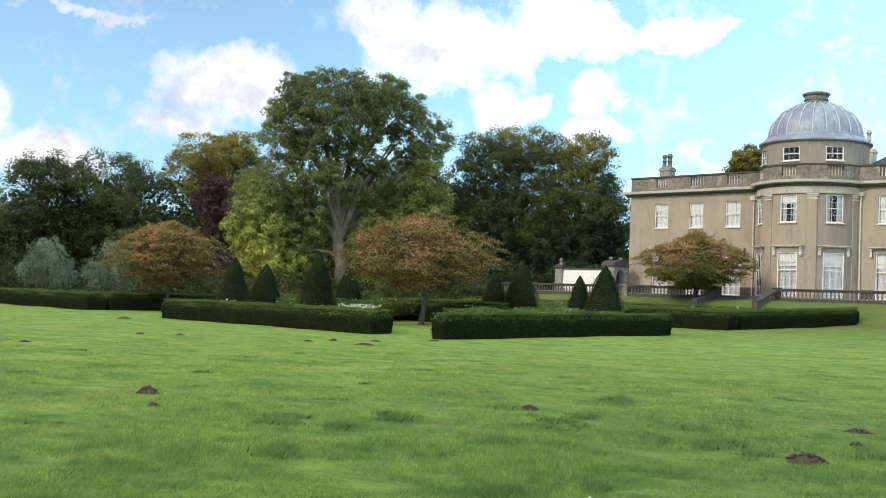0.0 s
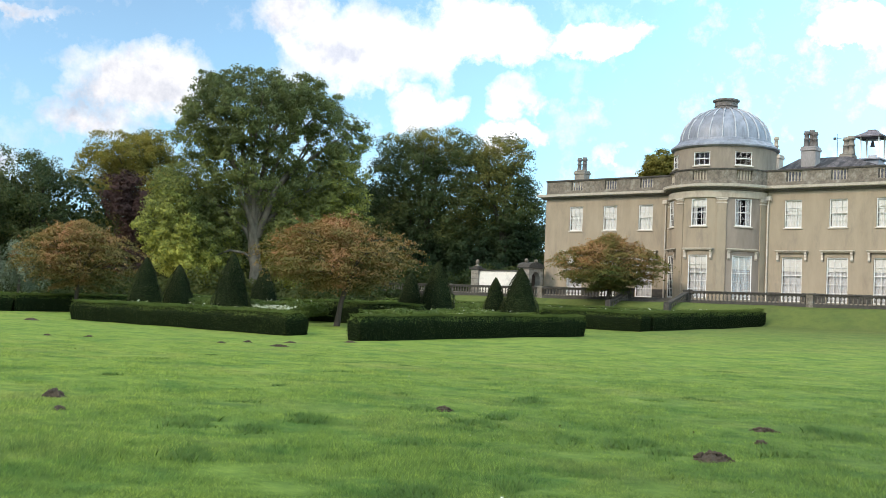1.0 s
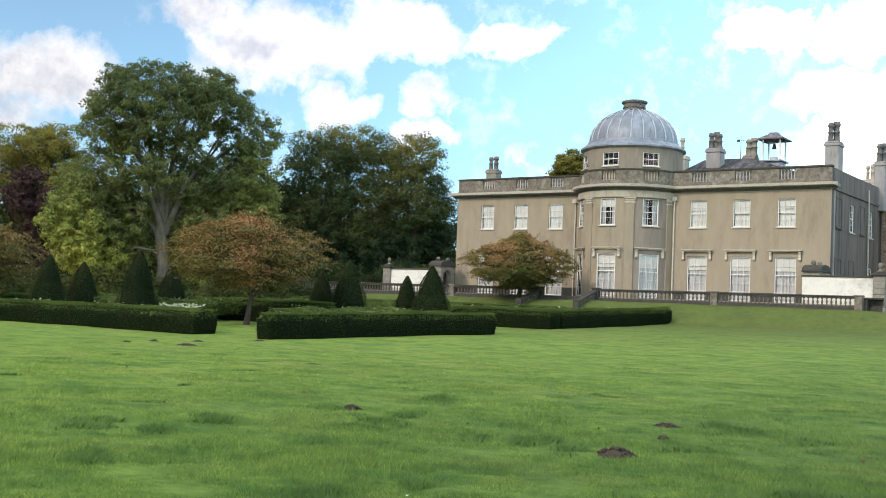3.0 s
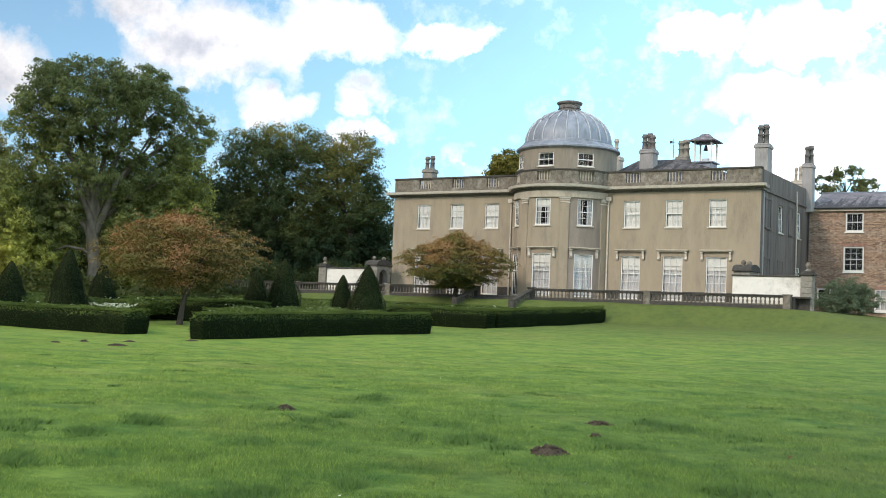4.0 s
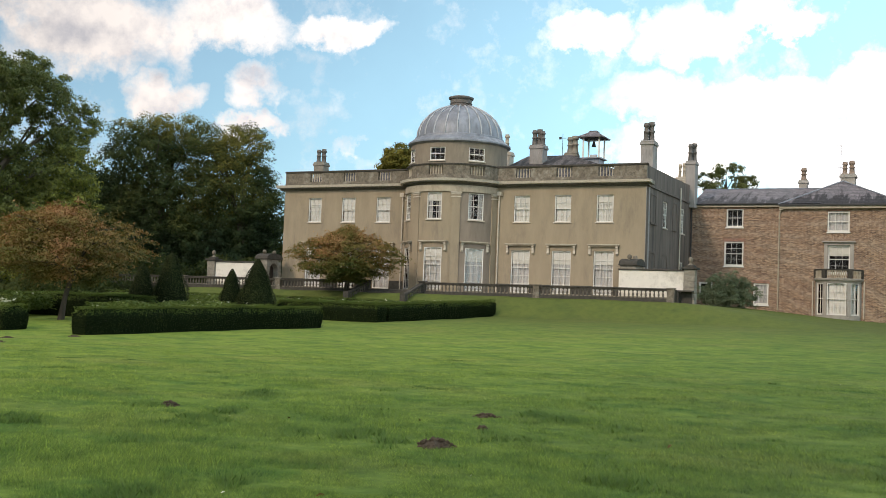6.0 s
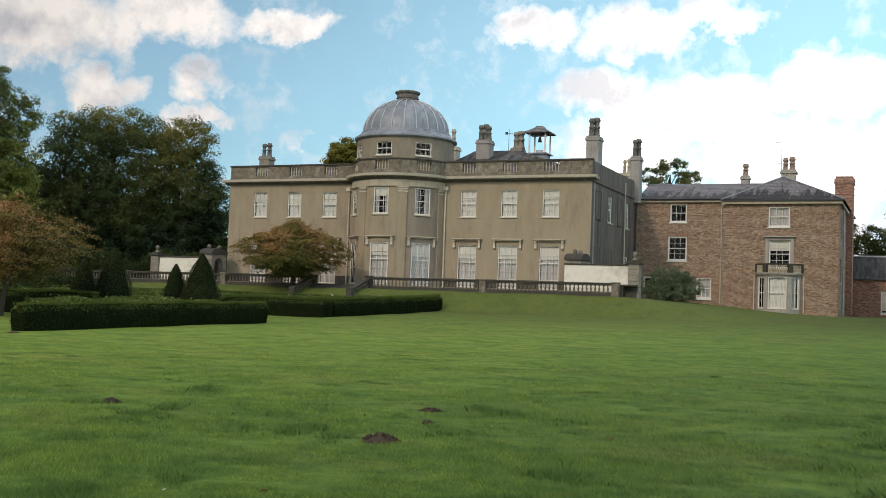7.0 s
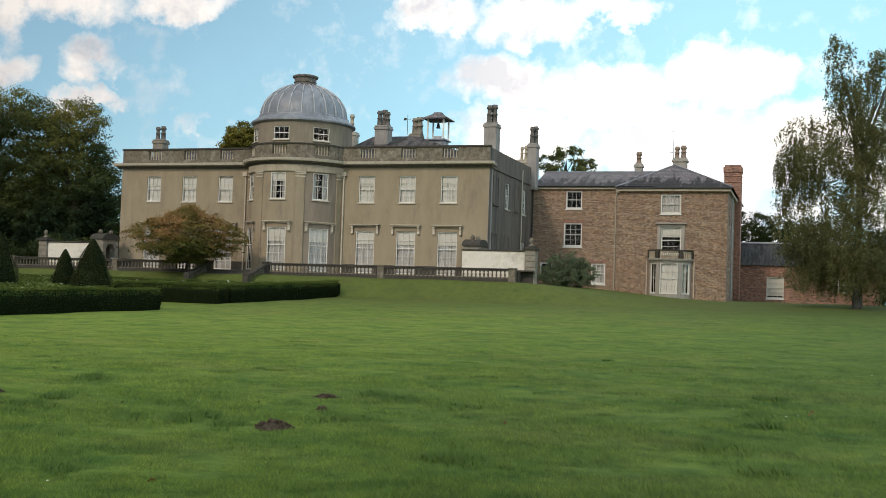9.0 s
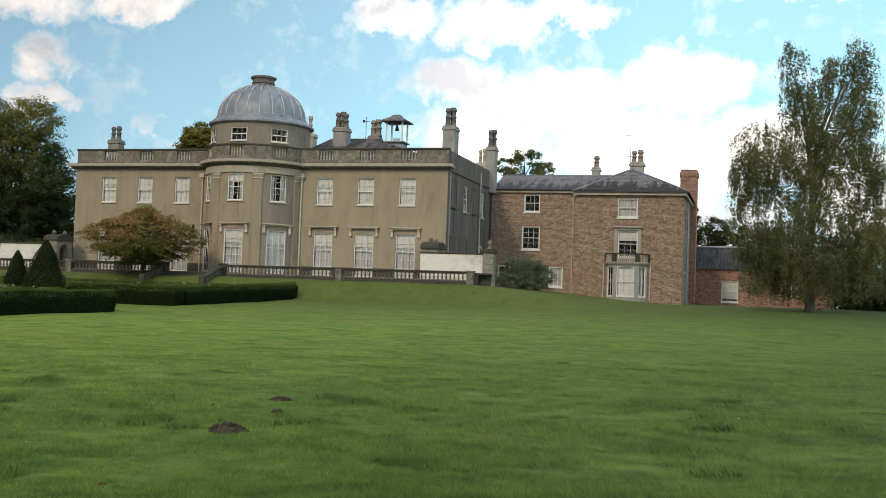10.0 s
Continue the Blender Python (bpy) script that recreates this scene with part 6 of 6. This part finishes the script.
tree("lime_tree", (-116.40, 77.81, 0.6), 56, [(-1.5, -1.4, 17.8, 4.3, 2.5), (1.9, 0.0, 18.7, 3.0, 1.9), (-3.6, 1.6, 14.9, 3.8, 3.0), (0.8, -1.0, 13.6, 4.6, 3.8), (-0.7, 1.1, 7.5, 4.8, 4.3), (3.6, 0.5, 16.0, 2.6, 2.6)], L_GOLD, BARK, "tall lime turning yellow beyond the garden", leaf=0.16, dens=85, trunk_r=0.45, clump=1.5, seed=6)
tree("copper_beech", (-101.02, 68.34, 0.7), 55, [(-0.1, -1.3, 9.8, 2.4, 3.2), (-1.9, 0.0, 11.2, 1.8, 2.4), (1.0, 1.3, 6.2, 2.5, 3.2), (-0.8, -0.6, 4.2, 2.8, 2.5)], L_COPPER, BARK, "dark purple copper beech among green trees", leaf=0.18, dens=60, trunk_r=0.35, clump=1.2, seed=7)
def umbrella_tree(at, profile, material, label, leaf, trunk_r, trunk_h, lean, seed, sprays, skew=0.0):
    """A small spreading tree: leaning trunk, arching limbs and flat drooping sprays of leaves. profile: (height, radius) of the crown."""
    rng = np.random.default_rng(seed + 40)
    m = Matrix.Translation(at)
    t = put(tagged(new("ornamental_tree"), label, "tree"), m)
    zs, rs = [p[0] for p in profile], [p[1] for p in profile]
    side = Vector((math.cos(radians(38)), math.sin(radians(38)), 0))
    fork = side * lean * trunk_h + Vector((0, 0, trunk_h))
    bm = tube(bmesh.new(), [side * lean * trunk_h * f ** 1.3 + Vector((0.03 * math.sin(9 * f), 0, trunk_h * f - (0.25 if f == 0 else 0))) for f in (0, 0.25, 0.5, 0.75, 1.0)], [trunk_r * f for f in (1.5, 1.05, 0.95, 0.95, 1.05)], 10)
    part("trunk", bm, BARK, t, "", m, smooth=True)
    for k in range(13):
        a = k * 2.4 + rng.uniform(-0.3, 0.3)
        z = rng.uniform(zs[1], zs[-1] * 0.95)
        r = np.interp(z, zs, rs) * rng.uniform(0.6, 0.95)
        e = Vector((r * math.cos(a), r * math.sin(a), z))
        g = e - fork
        bm = tube(bmesh.new(), [fork - Vector((0, 0, rng.uniform(0.05, 0.5))), fork + Vector((0.25 * g.x, 0.25 * g.y, 0.45 * g.z)), fork + Vector((0.6 * g.x, 0.6 * g.y, 0.85 * g.z)), e], [trunk_r * f for f in (0.55, 0.36, 0.2, 0.05)], 6)
        for j in range(3):
            q = e + Vector((rng.normal() * 0.8, rng.normal() * 0.8, rng.uniform(-0.3, 0.4)))
            tube(bm, [fork + Vector((0.6 * g.x, 0.6 * g.y, 0.85 * g.z)), q], [trunk_r * 0.16, 0.008], 5)
        part("limb", bm, BARK, t, "", m, smooth=True)
    allp, alln = [], []
    for k in range(sprays):
        a = rng.uniform(0, 2 * math.pi)
        tier = 0.50 + 0.05 * math.sin(2 * a)
        z = zs[0] + tier * round(rng.uniform(0, zs[-1] - zs[0]) / tier) + 0.18 * math.sin(2 * a + seed) + rng.normal() * 0.13
        edge = np.interp(z, zs, rs) * (1 + 0.13 * math.sin(2 * a + seed + z) + 0.12 * math.sin(5 * a + 2.1 * z) + 0.06 * math.sin(11 * a + 5 * z))
        f = rng.uniform(0.05, 1.0) ** 0.5
        c = np.array([edge * f * math.cos(a) + skew * z, edge * f * math.sin(a), z])
        s = rng.uniform(0.35, 0.80)
        n = int(30 + 56 * s)
        u = rng.normal(size=(n, 2)) * s * 0.5
        out = u[:, 0] * math.cos(a) + u[:, 1] * math.sin(a)
        drop = -0.22 * out - 0.20 * (u ** 2).sum(1) / s + rng.normal(size=n) * 0.055
        allp.append(np.stack([c[0] + u[:, 0], c[1] + u[:, 1], c[2] + drop], -1))
        alln.append(np.stack([0.45 * f * math.cos(a) + 0.5 * u[:, 0], 0.45 * f * math.sin(a) + 0.5 * u[:, 1], np.full(n, 0.9)], -1))
    # single shoots that stand out of the crown
    for k in range(80):
        z = rng.uniform(zs[len(zs) // 3], zs[-1])
        a = rng.uniform(0, 2 * math.pi)
        r = np.interp(z, zs, rs) * 0.97
        n = 16
        w = np.linspace(0, 1, n)[:, None]
        d = np.array([0.6 * math.cos(a), 0.6 * math.sin(a), rng.uniform(0.1, 0.55)]) * rng.uniform(0.5, 1.0)
        allp.append(np.array([r * math.cos(a) + skew * z, r * math.sin(a), z]) + w * d + rng.normal(size=(n, 3)) * 0.06)
        alln.append(np.tile([math.cos(a) * 0.5, math.sin(a) * 0.5, 0.7], (n, 1)))
    part("crown", leaves("crown", np.concatenate(allp), leaf, material, rng, np.concatenate(alln), 0.7, 0.55, 0.3, shade=np.concatenate(alln), soft=0.9), material, t, "", m)


umbrella_tree((-42.88, 42.01, 0.2), [(2.3, 1.6), (2.5, 2.7), (2.9, 3.5), (3.4, 3.9), (4.0, 4.0), (4.6, 3.7), (5.1, 3.0), (5.5, 2.2), (5.75, 1.3)], L_ACER, "spreading small tree with rust-red autumn leaves and leaning trunk", 0.062, 0.14, 2.5, 0.20, 8, 680)
umbrella_tree((-64.12, 38.97, 0.1), [(1.9, 1.5), (2.2, 2.5), (2.6, 3.2), (3.2, 3.6), (3.9, 3.7), (4.6, 3.4), (5.1, 2.7), (5.5, 1.9), (5.75, 1.0)], L_ACER, "spreading small tree with orange-brown autumn leaves", 0.068, 0.14, 2.2, 0.05, 9, 580)
umbrella_tree((-44.64, 72.98, 2.1), [(1.6, 1.4), (1.9, 2.6), (2.3, 3.3), (2.8, 3.75), (3.4, 3.85), (4.0, 3.5), (4.5, 2.8), (4.9, 2.0), (5.2, 1.1)], L_MAPLE, "round small tree, green below and orange on top, before the terrace", 0.070, 0.16, 1.7, 0.12, 10, 800)

tree("birch_tree", (4.04, 83.97, 1.55), -2, [(-1.5, -0.5, 17.8, 0.9, 1.9), (-0.9, 0.0, 14.8, 1.6, 2.4), (1.2, 1.0, 16.5, 1.9, 1.9), (3.0, -0.3, 18.0, 1.1, 1.9), (3.3, 0.4, 14.8, 1.7, 2.7), (-3.3, -1.2, 11.0, 2.5, 2.4), (-4.5, 0.0, 7.3, 1.5, 4.0), (-1.5, 1.5, 9.4, 3.0, 3.1), (1.7, -0.8, 10.7, 3.0, 3.1), (3.8, 0.3, 11.0, 1.3, 3.6), (-0.2, -1.7, 5.3, 4.0, 3.0), (-2.7, 0.0, 4.0, 2.1, 2.2), (2.7, 1.3, 5.2, 2.7, 3.3), (0.4, -0.6, 12.8, 2.6, 2.4), (-4.6, -0.5, 10.2, 1.2, 1.6), (4.3, 0.4, 7.5, 1.3, 3.2), (-3.5, -0.6, 3.2, 1.8, 2.0), (0.0, -1.5, 3.4, 2.5, 2.0), (2.6, -0.6, 3.3, 2.2, 2.2), (4.2, 0.2, 3.8, 1.6, 2.4), (-1.5, 1.2, 2.8, 2.2, 1.8)], L_BIRCH, BIRCH_BARK, "weeping silver birch with hanging leafy twigs", leaf=0.096, dens=50, trunk_r=0.27, trunk_h=9.0, clump=0.8, seed=12, droop=0.68, cover=1.14, fill=0.4)
tree("oak_tree", (-62.88, 113.81, 2.0), 29, [(-0.1, -0.7, 17.0, 1.7, 1.4), (1.3, 0.0, 16.8, 1.5, 1.3), (0.2, 1.0, 14.0, 2.4, 2.7), (-1.4, 0.2, 15.8, 1.0, 1.0)], L_GOLD, BARK, "yellow-green tree top behind the house roof", leaf=0.16, dens=70, clump=0.9, seed=13, cover=1.8, soft=0.5)
tree("oak_tree", (-25.57, 122.43, 2.0), 12, [(-0.2, -0.4, 15.6, 1.7, 1.0), (2.0, 0.0, 15.0, 1.1, 0.9), (-2.4, 0.4, 14.9, 1.1, 0.8), (-1.8, -0.2, 13.9, 1.3, 0.6), (1.9, 0.1, 14.1, 1.2, 0.5)], L_DARK, BARK, "open-crowned tree behind the brick wing", leaf=0.16, dens=60, clump=0.9, seed=14, trunk_h=11, cover=0.62, fill=0.12)
tree("yew_tree", (-4.86, 135.04, 2.0), 3, [(-0.8, -1.3, 8.1, 2.6, 2.4), (1.8, 0.0, 6.9, 2.6, 2.6), (3.8, 1.7, 6.2, 3.3, 3.2), (-1.7, -0.7, 6.1, 2.8, 3.2), (7, 0, 6.0, 3.5, 3.2)], L_WOOD, BARK, "dark evergreen mass behind the outbuilding", leaf=0.16, dens=40, clump=0.9, seed=15, cover=0.8)
tree("oak_tree", (12.38, 114.49, 1.9), -6, [(0.0, -0.9, 7.2, 1.8, 2.1), (-0.3, 0.0, 3.9, 2.6, 3.3), (-1.9, 1.0, 4.4, 2.1, 2.5), (-3.4, -0.6, 2.7, 2.3, 2.3), (3, 0, 6, 3, 4)], L_COPPER, BARK, "brown-leaved tree at the edge of the lawn", leaf=0.16, dens=40, clump=0.9, seed=16, cover=0.8)
for k, (x, y) in enumerate([(-80.90, 38.58), (-77.59, 42.30)]):
    tree("silver_pear", (x, y, 0.1), 62, [(-0.1, -0.6, 3.4, 1.5, 1.2), (-0.8, 0.0, 2.4, 1.3, 1.2), (0.8, 0.4, 2.3, 1.3, 1.2), (-0.1, -0.1, 4.3, 0.8, 0.6)], L_SILVER, BARK, "weeping silver-leaved pear beyond the hedge", leaf=0.07, dens=40, trunk_r=0.12, trunk_h=2.0, clump=0.6, droop=0.35, seed=17 + k, cover=1.2)
tree("garden_shrub", (-17.85, 86.19, 2.4), 12, [(-0.0, -0.6, 1.7, 1.6, 1.1), (-1.4, 0.0, 1.0, 1.1, 0.8), (1.3, 0.4, 1.1, 1.2, 0.9), (-0.0, -0.2, 0.8, 1.9, 0.8)], L_BUSH, BARK, "rounded grey-green shrub against the brick wing", leaf=0.07, dens=45, trunk_r=0.1, trunk_h=0.8, clump=0.45, seed=20, category="shrub", cover=1.0)

tree("garden_shrub", (11.13, 96.90, 1.75), -6, [(-1.6, -0.5, 1.6, 2.0, 1.6), (1.2, 0.0, 2.2, 2.2, 2.1), (3.6, 0.4, 1.8, 2.2, 1.8), (0.0, -0.8, 0.9, 2.6, 0.9)], L_WOOD, BARK, "dark evergreen shrub beside the outbuilding", leaf=0.12, dens=45, trunk_r=0.12, trunk_h=0.8, clump=0.7, seed=27, category="shrub", cover=1.4, fill=0.5)


def woodland():
    """Shadowy undergrowth and further trees that close the view behind the garden."""
    rng = np.random.default_rng(77)
    allp = []
    for k in range(390):
        a = rng.uniform(27, 76) if k < 330 else rng.uniform(40, 54)
        r = rng.uniform(126, 168)
        tall = np.interp(a, [27, 33, 37, 43, 48, 58, 76], [10, 12, 16, 17, 18, 15, 13])
        h = rng.uniform(0.35, 1.0) * tall
        c = np.array([-r * math.sin(radians(a)), r * math.cos(radians(a)), 0.6 + h * 0.55])
        d = rng.normal(size=(620, 3)) + np.array([0, 0, 0.3])
        d /= np.linalg.norm(d, axis=1)[:, None]
        lob = 1 + 0.25 * np.sin(d[:, :1] * 5 + k) * np.sin(d[:, 2:] * 6 + 2 * k)
        allp.append(c + d * np.array([3.6, 3.6, h * 0.45]) * lob * rng.uniform(0.75, 1.05, (620, 1)))
    for k in range(40):
        a = radians(rng.uniform(-22, 1))
        r = rng.uniform(122, 150)
        h = rng.uniform(3, 7)
        c = np.array([-r * math.sin(a), r * math.cos(a), 2 + h * 0.5])
        d = rng.normal(size=(330, 3))
        d /= np.linalg.norm(d, axis=1)[:, None]
        allp.append(c + d * np.array([4.0, 4.0, h * 0.55]) * rng.uniform(0.75, 1.05, (330, 1)))
    p = np.concatenate(allp)
    p = p[p[:, 2] > 0.3]
    tagged(new("woodland", leaves("woodland", p, 0.27, L_WOOD, rng, None, 1.0, 0.6, tri=True)), "dark tangled woodland and undergrowth behind the garden", "woodland", kind="stuff")


woodland()


def shrubbery():
    """Low dark shrubs under the trees, along the edge of the garden."""
    rng = np.random.default_rng(31)
    allp = []
    for k in range(230):
        a = rng.uniform(42.5, 76) if k % 6 else rng.uniform(36, 42.5)
        r = rng.uniform(92, 112) if a > 42.5 else rng.uniform(104, 112)
        h = rng.uniform(1.4, 3.6)
        if k % 5 == 4:
            a, r, h = rng.uniform(-24, -2.6), rng.uniform(100, 118), rng.uniform(2.0, 4.5)
        x, y = -r * math.sin(radians(a)), r * math.cos(radians(a))
        c = np.array([x, y, float(height(x, y)) + h * 0.42])
        d = rng.normal(size=(260, 3)) + np.array([0, 0, 0.4])
        d /= np.linalg.norm(d, axis=1)[:, None]
        allp.append(c + d * np.array([1.9, 1.9, h * 0.55]) * rng.uniform(0.7, 1.05, (260, 1)))
    for k in range(70):
        a, r, h = radians(rng.uniform(-16, -4.4)), rng.uniform(112, 120), rng.uniform(2.5, 4.5)
        x, y = -r * math.sin(a), r * math.cos(a)
        d = rng.normal(size=(260, 3))
        d /= np.linalg.norm(d, axis=1)[:, None]
        allp.append(np.array([x, y, float(height(x, y)) + h * 0.4]) + d * np.array([1.7, 1.7, h * 0.55]) * rng.uniform(0.5, 1.05, (260, 1)))
    tagged(new("shrubbery", leaves("shrubbery", np.concatenate(allp), 0.17, L_WOOD, rng, np.array([[0.2, -0.5, 0.6]]), 0.8, 0.55)), "dark green shrubbery under the garden's edge trees", "shrubs", kind="stuff")


shrubbery()

# ---------------------------------------------------------------- molehills and grass


def molehill(x, y, r, h, seed, label="fresh brown molehill of crumbled soil on the lawn"):
    rng = np.random.default_rng(seed)
    t = thing("molehill", (x, y, float(height(x, y))), label, "molehill", "molehills")
    z0 = float(height(x, y) + relief(x, y)) - 0.03
    n, m = 40, 12
    verts = [(x, y, z0 + h)]
    for j in range(1, m + 1):
        f = j / m
        for i in range(n):
            a = 2 * math.pi * i / n
            rr = r * f * (1 + 0.18 * math.sin(2 * a + seed) + 0.12 * math.sin(5 * a + 2 * seed))
            zz = h * (1 - f ** 2.0) * (1 + 0.14 * math.sin(3 * a + 4 * f + seed)) + 0.009 * rng.normal() * (1 - f * 0.5)
            verts.append((x + rr * math.cos(a), y + rr * math.sin(a), z0 + zz))
    bm = bmesh.new()
    v = [bm.verts.new(c) for c in verts]
    for i in range(n):
        bm.faces.new((v[0], v[1 + i], v[1 + (i + 1) % n]))
    for j in range(m - 1):
        for i in range(n):
            a, b = 1 + j * n + i, 1 + j * n + (i + 1) % n
            bm.faces.new((v[a], v[a + n], v[b + n], v[b]))
    part("mound", bm, SOIL, t)
    k = int(60 * r / 0.2)
    cr = bmesh.new()
    for _ in range(min(k, 160)):
        a, f = rng.uniform(0, 6.28), rng.uniform(0.1, 1.15)
        s = rng.uniform(0.008, 0.03)
        g = bmesh.ops.create_icosphere(cr, subdivisions=1, radius=s)
        bmesh.ops.translate(cr, verts=g["verts"], vec=(x + r * f * math.cos(a), y + r * f * math.sin(a), z0 + 0.02 + h * max(0, 1 - f ** 1.6)))
    tagged(part("loose_soil", cr, SOIL, t), kind="stuff")


# the seventh mound stands in for a low flat weed
for k, (x, y, r, h) in enumerate([(-14.80, 8.76, 0.18, 0.13), (-13.21, 7.91, 0.10, 0.05), (-10.66, 12.84, 0.17, 0.08), (-5.48, 11.33, 0.26, 0.10), (-6.48, 14.98, 0.20, 0.06), (-5.86, 13.50, 0.11, 0.05), (-27.93, 24.73, 0.34, 0.07), (-50.3, 28.2, 0.4, 0.12), (-34.1, 19.75, 0.15, 0.05), (-33.1, 20.7, 0.16, 0.05), (-29.6, 23.6, 0.16, 0.05), (-30.0, 25.1, 0.17, 0.07), (-30.1, 27.2, 0.24, 0.06), (-30.3, 30.5, 0.26, 0.06), (-28.8, 13.2, 0.16, 0.04)]):
    molehill(x, y, r, h, k + 1)


def grass():
    rng = np.random.default_rng(5)
    # short blades, thinning out with distance, over the part of the lawn before the hedges
    n = 640000
    r = 7.2 + 40 * rng.uniform(0, 1, n) ** 2.2
    a = np.radians(rng.uniform(-10, 74, n))
    x, y = -r * np.sin(a), r * np.cos(a)
    h = rng.uniform(0.016, 0.046, n) * (1 + 0.5 * np.sin(x * 1.1 + np.sin(y)) * np.sin(y * 1.3) + 0.45 * np.sin(x * 3.7 + 2 * np.sin(y * 1.9)) * np.sin(y * 4.3 + 2 * np.sin(x * 1.3))) * (0.2 + 0.8 * smooth01((50 - r) / 30))
    return blades("lawn_grass", x, y, h, 0.0021 + 0.00023 * r, 1.6, rng, GRASS, "short mown grass blades over the lawn")


def blades(name, x, y, h, w, lean, rng, material, label):
    n = len(x)
    z = height(x, y) + relief(x, y) - 0.004
    # the mower has combed the blades over towards the house; each bows at right angles to its width
    a = np.radians(rng.normal(35, 42 if lean > 1.2 else 60, n))
    dx, dy = np.cos(a) * w, np.sin(a) * w
    out = np.abs(rng.normal(1.0, 0.3, n)) * lean * h
    v = np.stack([np.stack([x - dx, y - dy, z], -1), np.stack([x + dx, y + dy, z], -1), np.stack([x - np.sin(a) * out, y + np.cos(a) * out, z + h], -1)], 1)
    down = np.cross(v[:, 1] - v[:, 0], v[:, 2] - v[:, 0])[:, 2] < 0
    v[down] = v[down][:, [1, 0, 2]]
    me = soup(name, v.reshape(-1, 3), np.arange(3 * n).reshape(-1, 3), material, 3)
    up = rng.normal(size=(n, 3)) * 0.28 + np.array([0, 0, 1.0])
    soften(me, np.repeat(up / np.linalg.norm(up, axis=1)[:, None], 3, axis=0))
    tagged(new(name, me), label, "grass", kind="stuff")


TUFTS = [(-11.05, 8.29, 0.54), (-10.25, 8.70, 0.23), (-10.64, 10.08, 0.2), (-11.03, 12.74, 0.38), (-9.25, 11.79, 0.42), (-9.64, 12.87, 0.11), (-8.27, 9.52, 0.18), (-8.69, 6.64, 0.12), (-6.11, 7.08, 0.39), (-7.47, 11.61, 0.19), (-6.87, 11.81, 0.53), (-5.98, 11.23, 0.21), (-11.11, 15.80, 0.27), (-5.45, 15.37, 0.5), (-6.04, 15.85, 0.24), (-4.36, 14.78, 0.3), (-5.07, 12.81, 0.42), (-5.91, 8.17, 0.14), (-0.27, 14.67, 0.29), (-0.59, 12.62, 0.21), (-2.81, 10.27, 0.25), (-0.33, 19.56, 0.46), (-0.01, 11.05, 0.22), (-0.33, 16.1, 0.2), (1.47, 16.1, 0.3), (-3.02, 10.26, 0.25)]


def tufts():
    """Longer, darker clumps that the mower leaves: a few broad ones, many small."""
    rng = np.random.default_rng(6)
    xs, ys, hs = [], [], []

    def clump(cx, cy, ln, wd, turn, m, tall):
        u, w = rng.normal(size=m) * ln, rng.normal(size=m) * wd
        xs.append(cx + u * math.cos(turn) - w * math.sin(turn))
        ys.append(cy + u * math.sin(turn) + w * math.cos(turn))
        hs.append(rng.uniform(0.3, 1.0, m) * tall)
    for cx, cy, ln in TUFTS:
        a = math.atan2(-cx, cy)
        for _ in range(4 + int(ln * 14)):
            u, w = rng.normal() * ln * 0.36, rng.normal() * (0.18 + 0.22 * ln)
            clump(cx + u * math.cos(a) - w * math.sin(a), cy + u * math.sin(a) + w * math.cos(a), rng.uniform(0.05, 0.14), rng.uniform(0.05, 0.12), a, int(rng.uniform(60, 150)), rng.uniform(0.05, 0.115))
    for k in range(55):
        r = 8 + 26 * rng.uniform() ** 1.1
        a = radians(rng.uniform(-8, 72))
        clump(-r * math.sin(a), r * math.cos(a), rng.uniform(0.05, 0.2), rng.uniform(0.04, 0.08), a, 160, rng.uniform(0.03, 0.06))
    x, y, h = np.concatenate(xs), np.concatenate(ys), np.concatenate(hs)
    blades("grass_tufts", x, y, h, 0.004 + 0.0004 * np.hypot(x, y), 1.1, rng, TUFT, "darker longer tufts scattered over the lawn")


def litter():
    """Small pale feathers, petals and a few dead leaves lying on the grass."""
    rng = np.random.default_rng(9)
    n = 45
    r = 8.5 + 22 * rng.uniform(size=n) ** 1.2
    a = np.radians(rng.uniform(-8, 70, n))
    p = np.stack([-r * np.sin(a), r * np.cos(a), np.zeros(n)], -1)
    p[:12, :2] = np.array([-0.33, 16.1]) + rng.normal(size=(12, 2)) * np.array([0.35, 0.3])
    p[:, 2] = height(p[:, 0], p[:, 1]) + relief(p[:, 0], p[:, 1]) + 0.03
    tagged(new("lawn_litter", leaves("lawn_litter", p, 0.018, PALE_LITTER, rng, np.array([[0, 0, 1.0]]), 0.5, 0.5)), "small pale feathers and petals lying on the grass", "litter", kind="stuff")
    q = p[::5] + np.array([0.7, 0.4, 0.0])
    tagged(new("fallen_leaves", leaves("fallen_leaves", q, 0.035, DEAD_LEAF, rng, np.array([[0, 0, 1.0]]), 0.7, 0.6)), "a few dead brown leaves on the grass", "leaves", kind="stuff")


grass()
tufts()
litter()
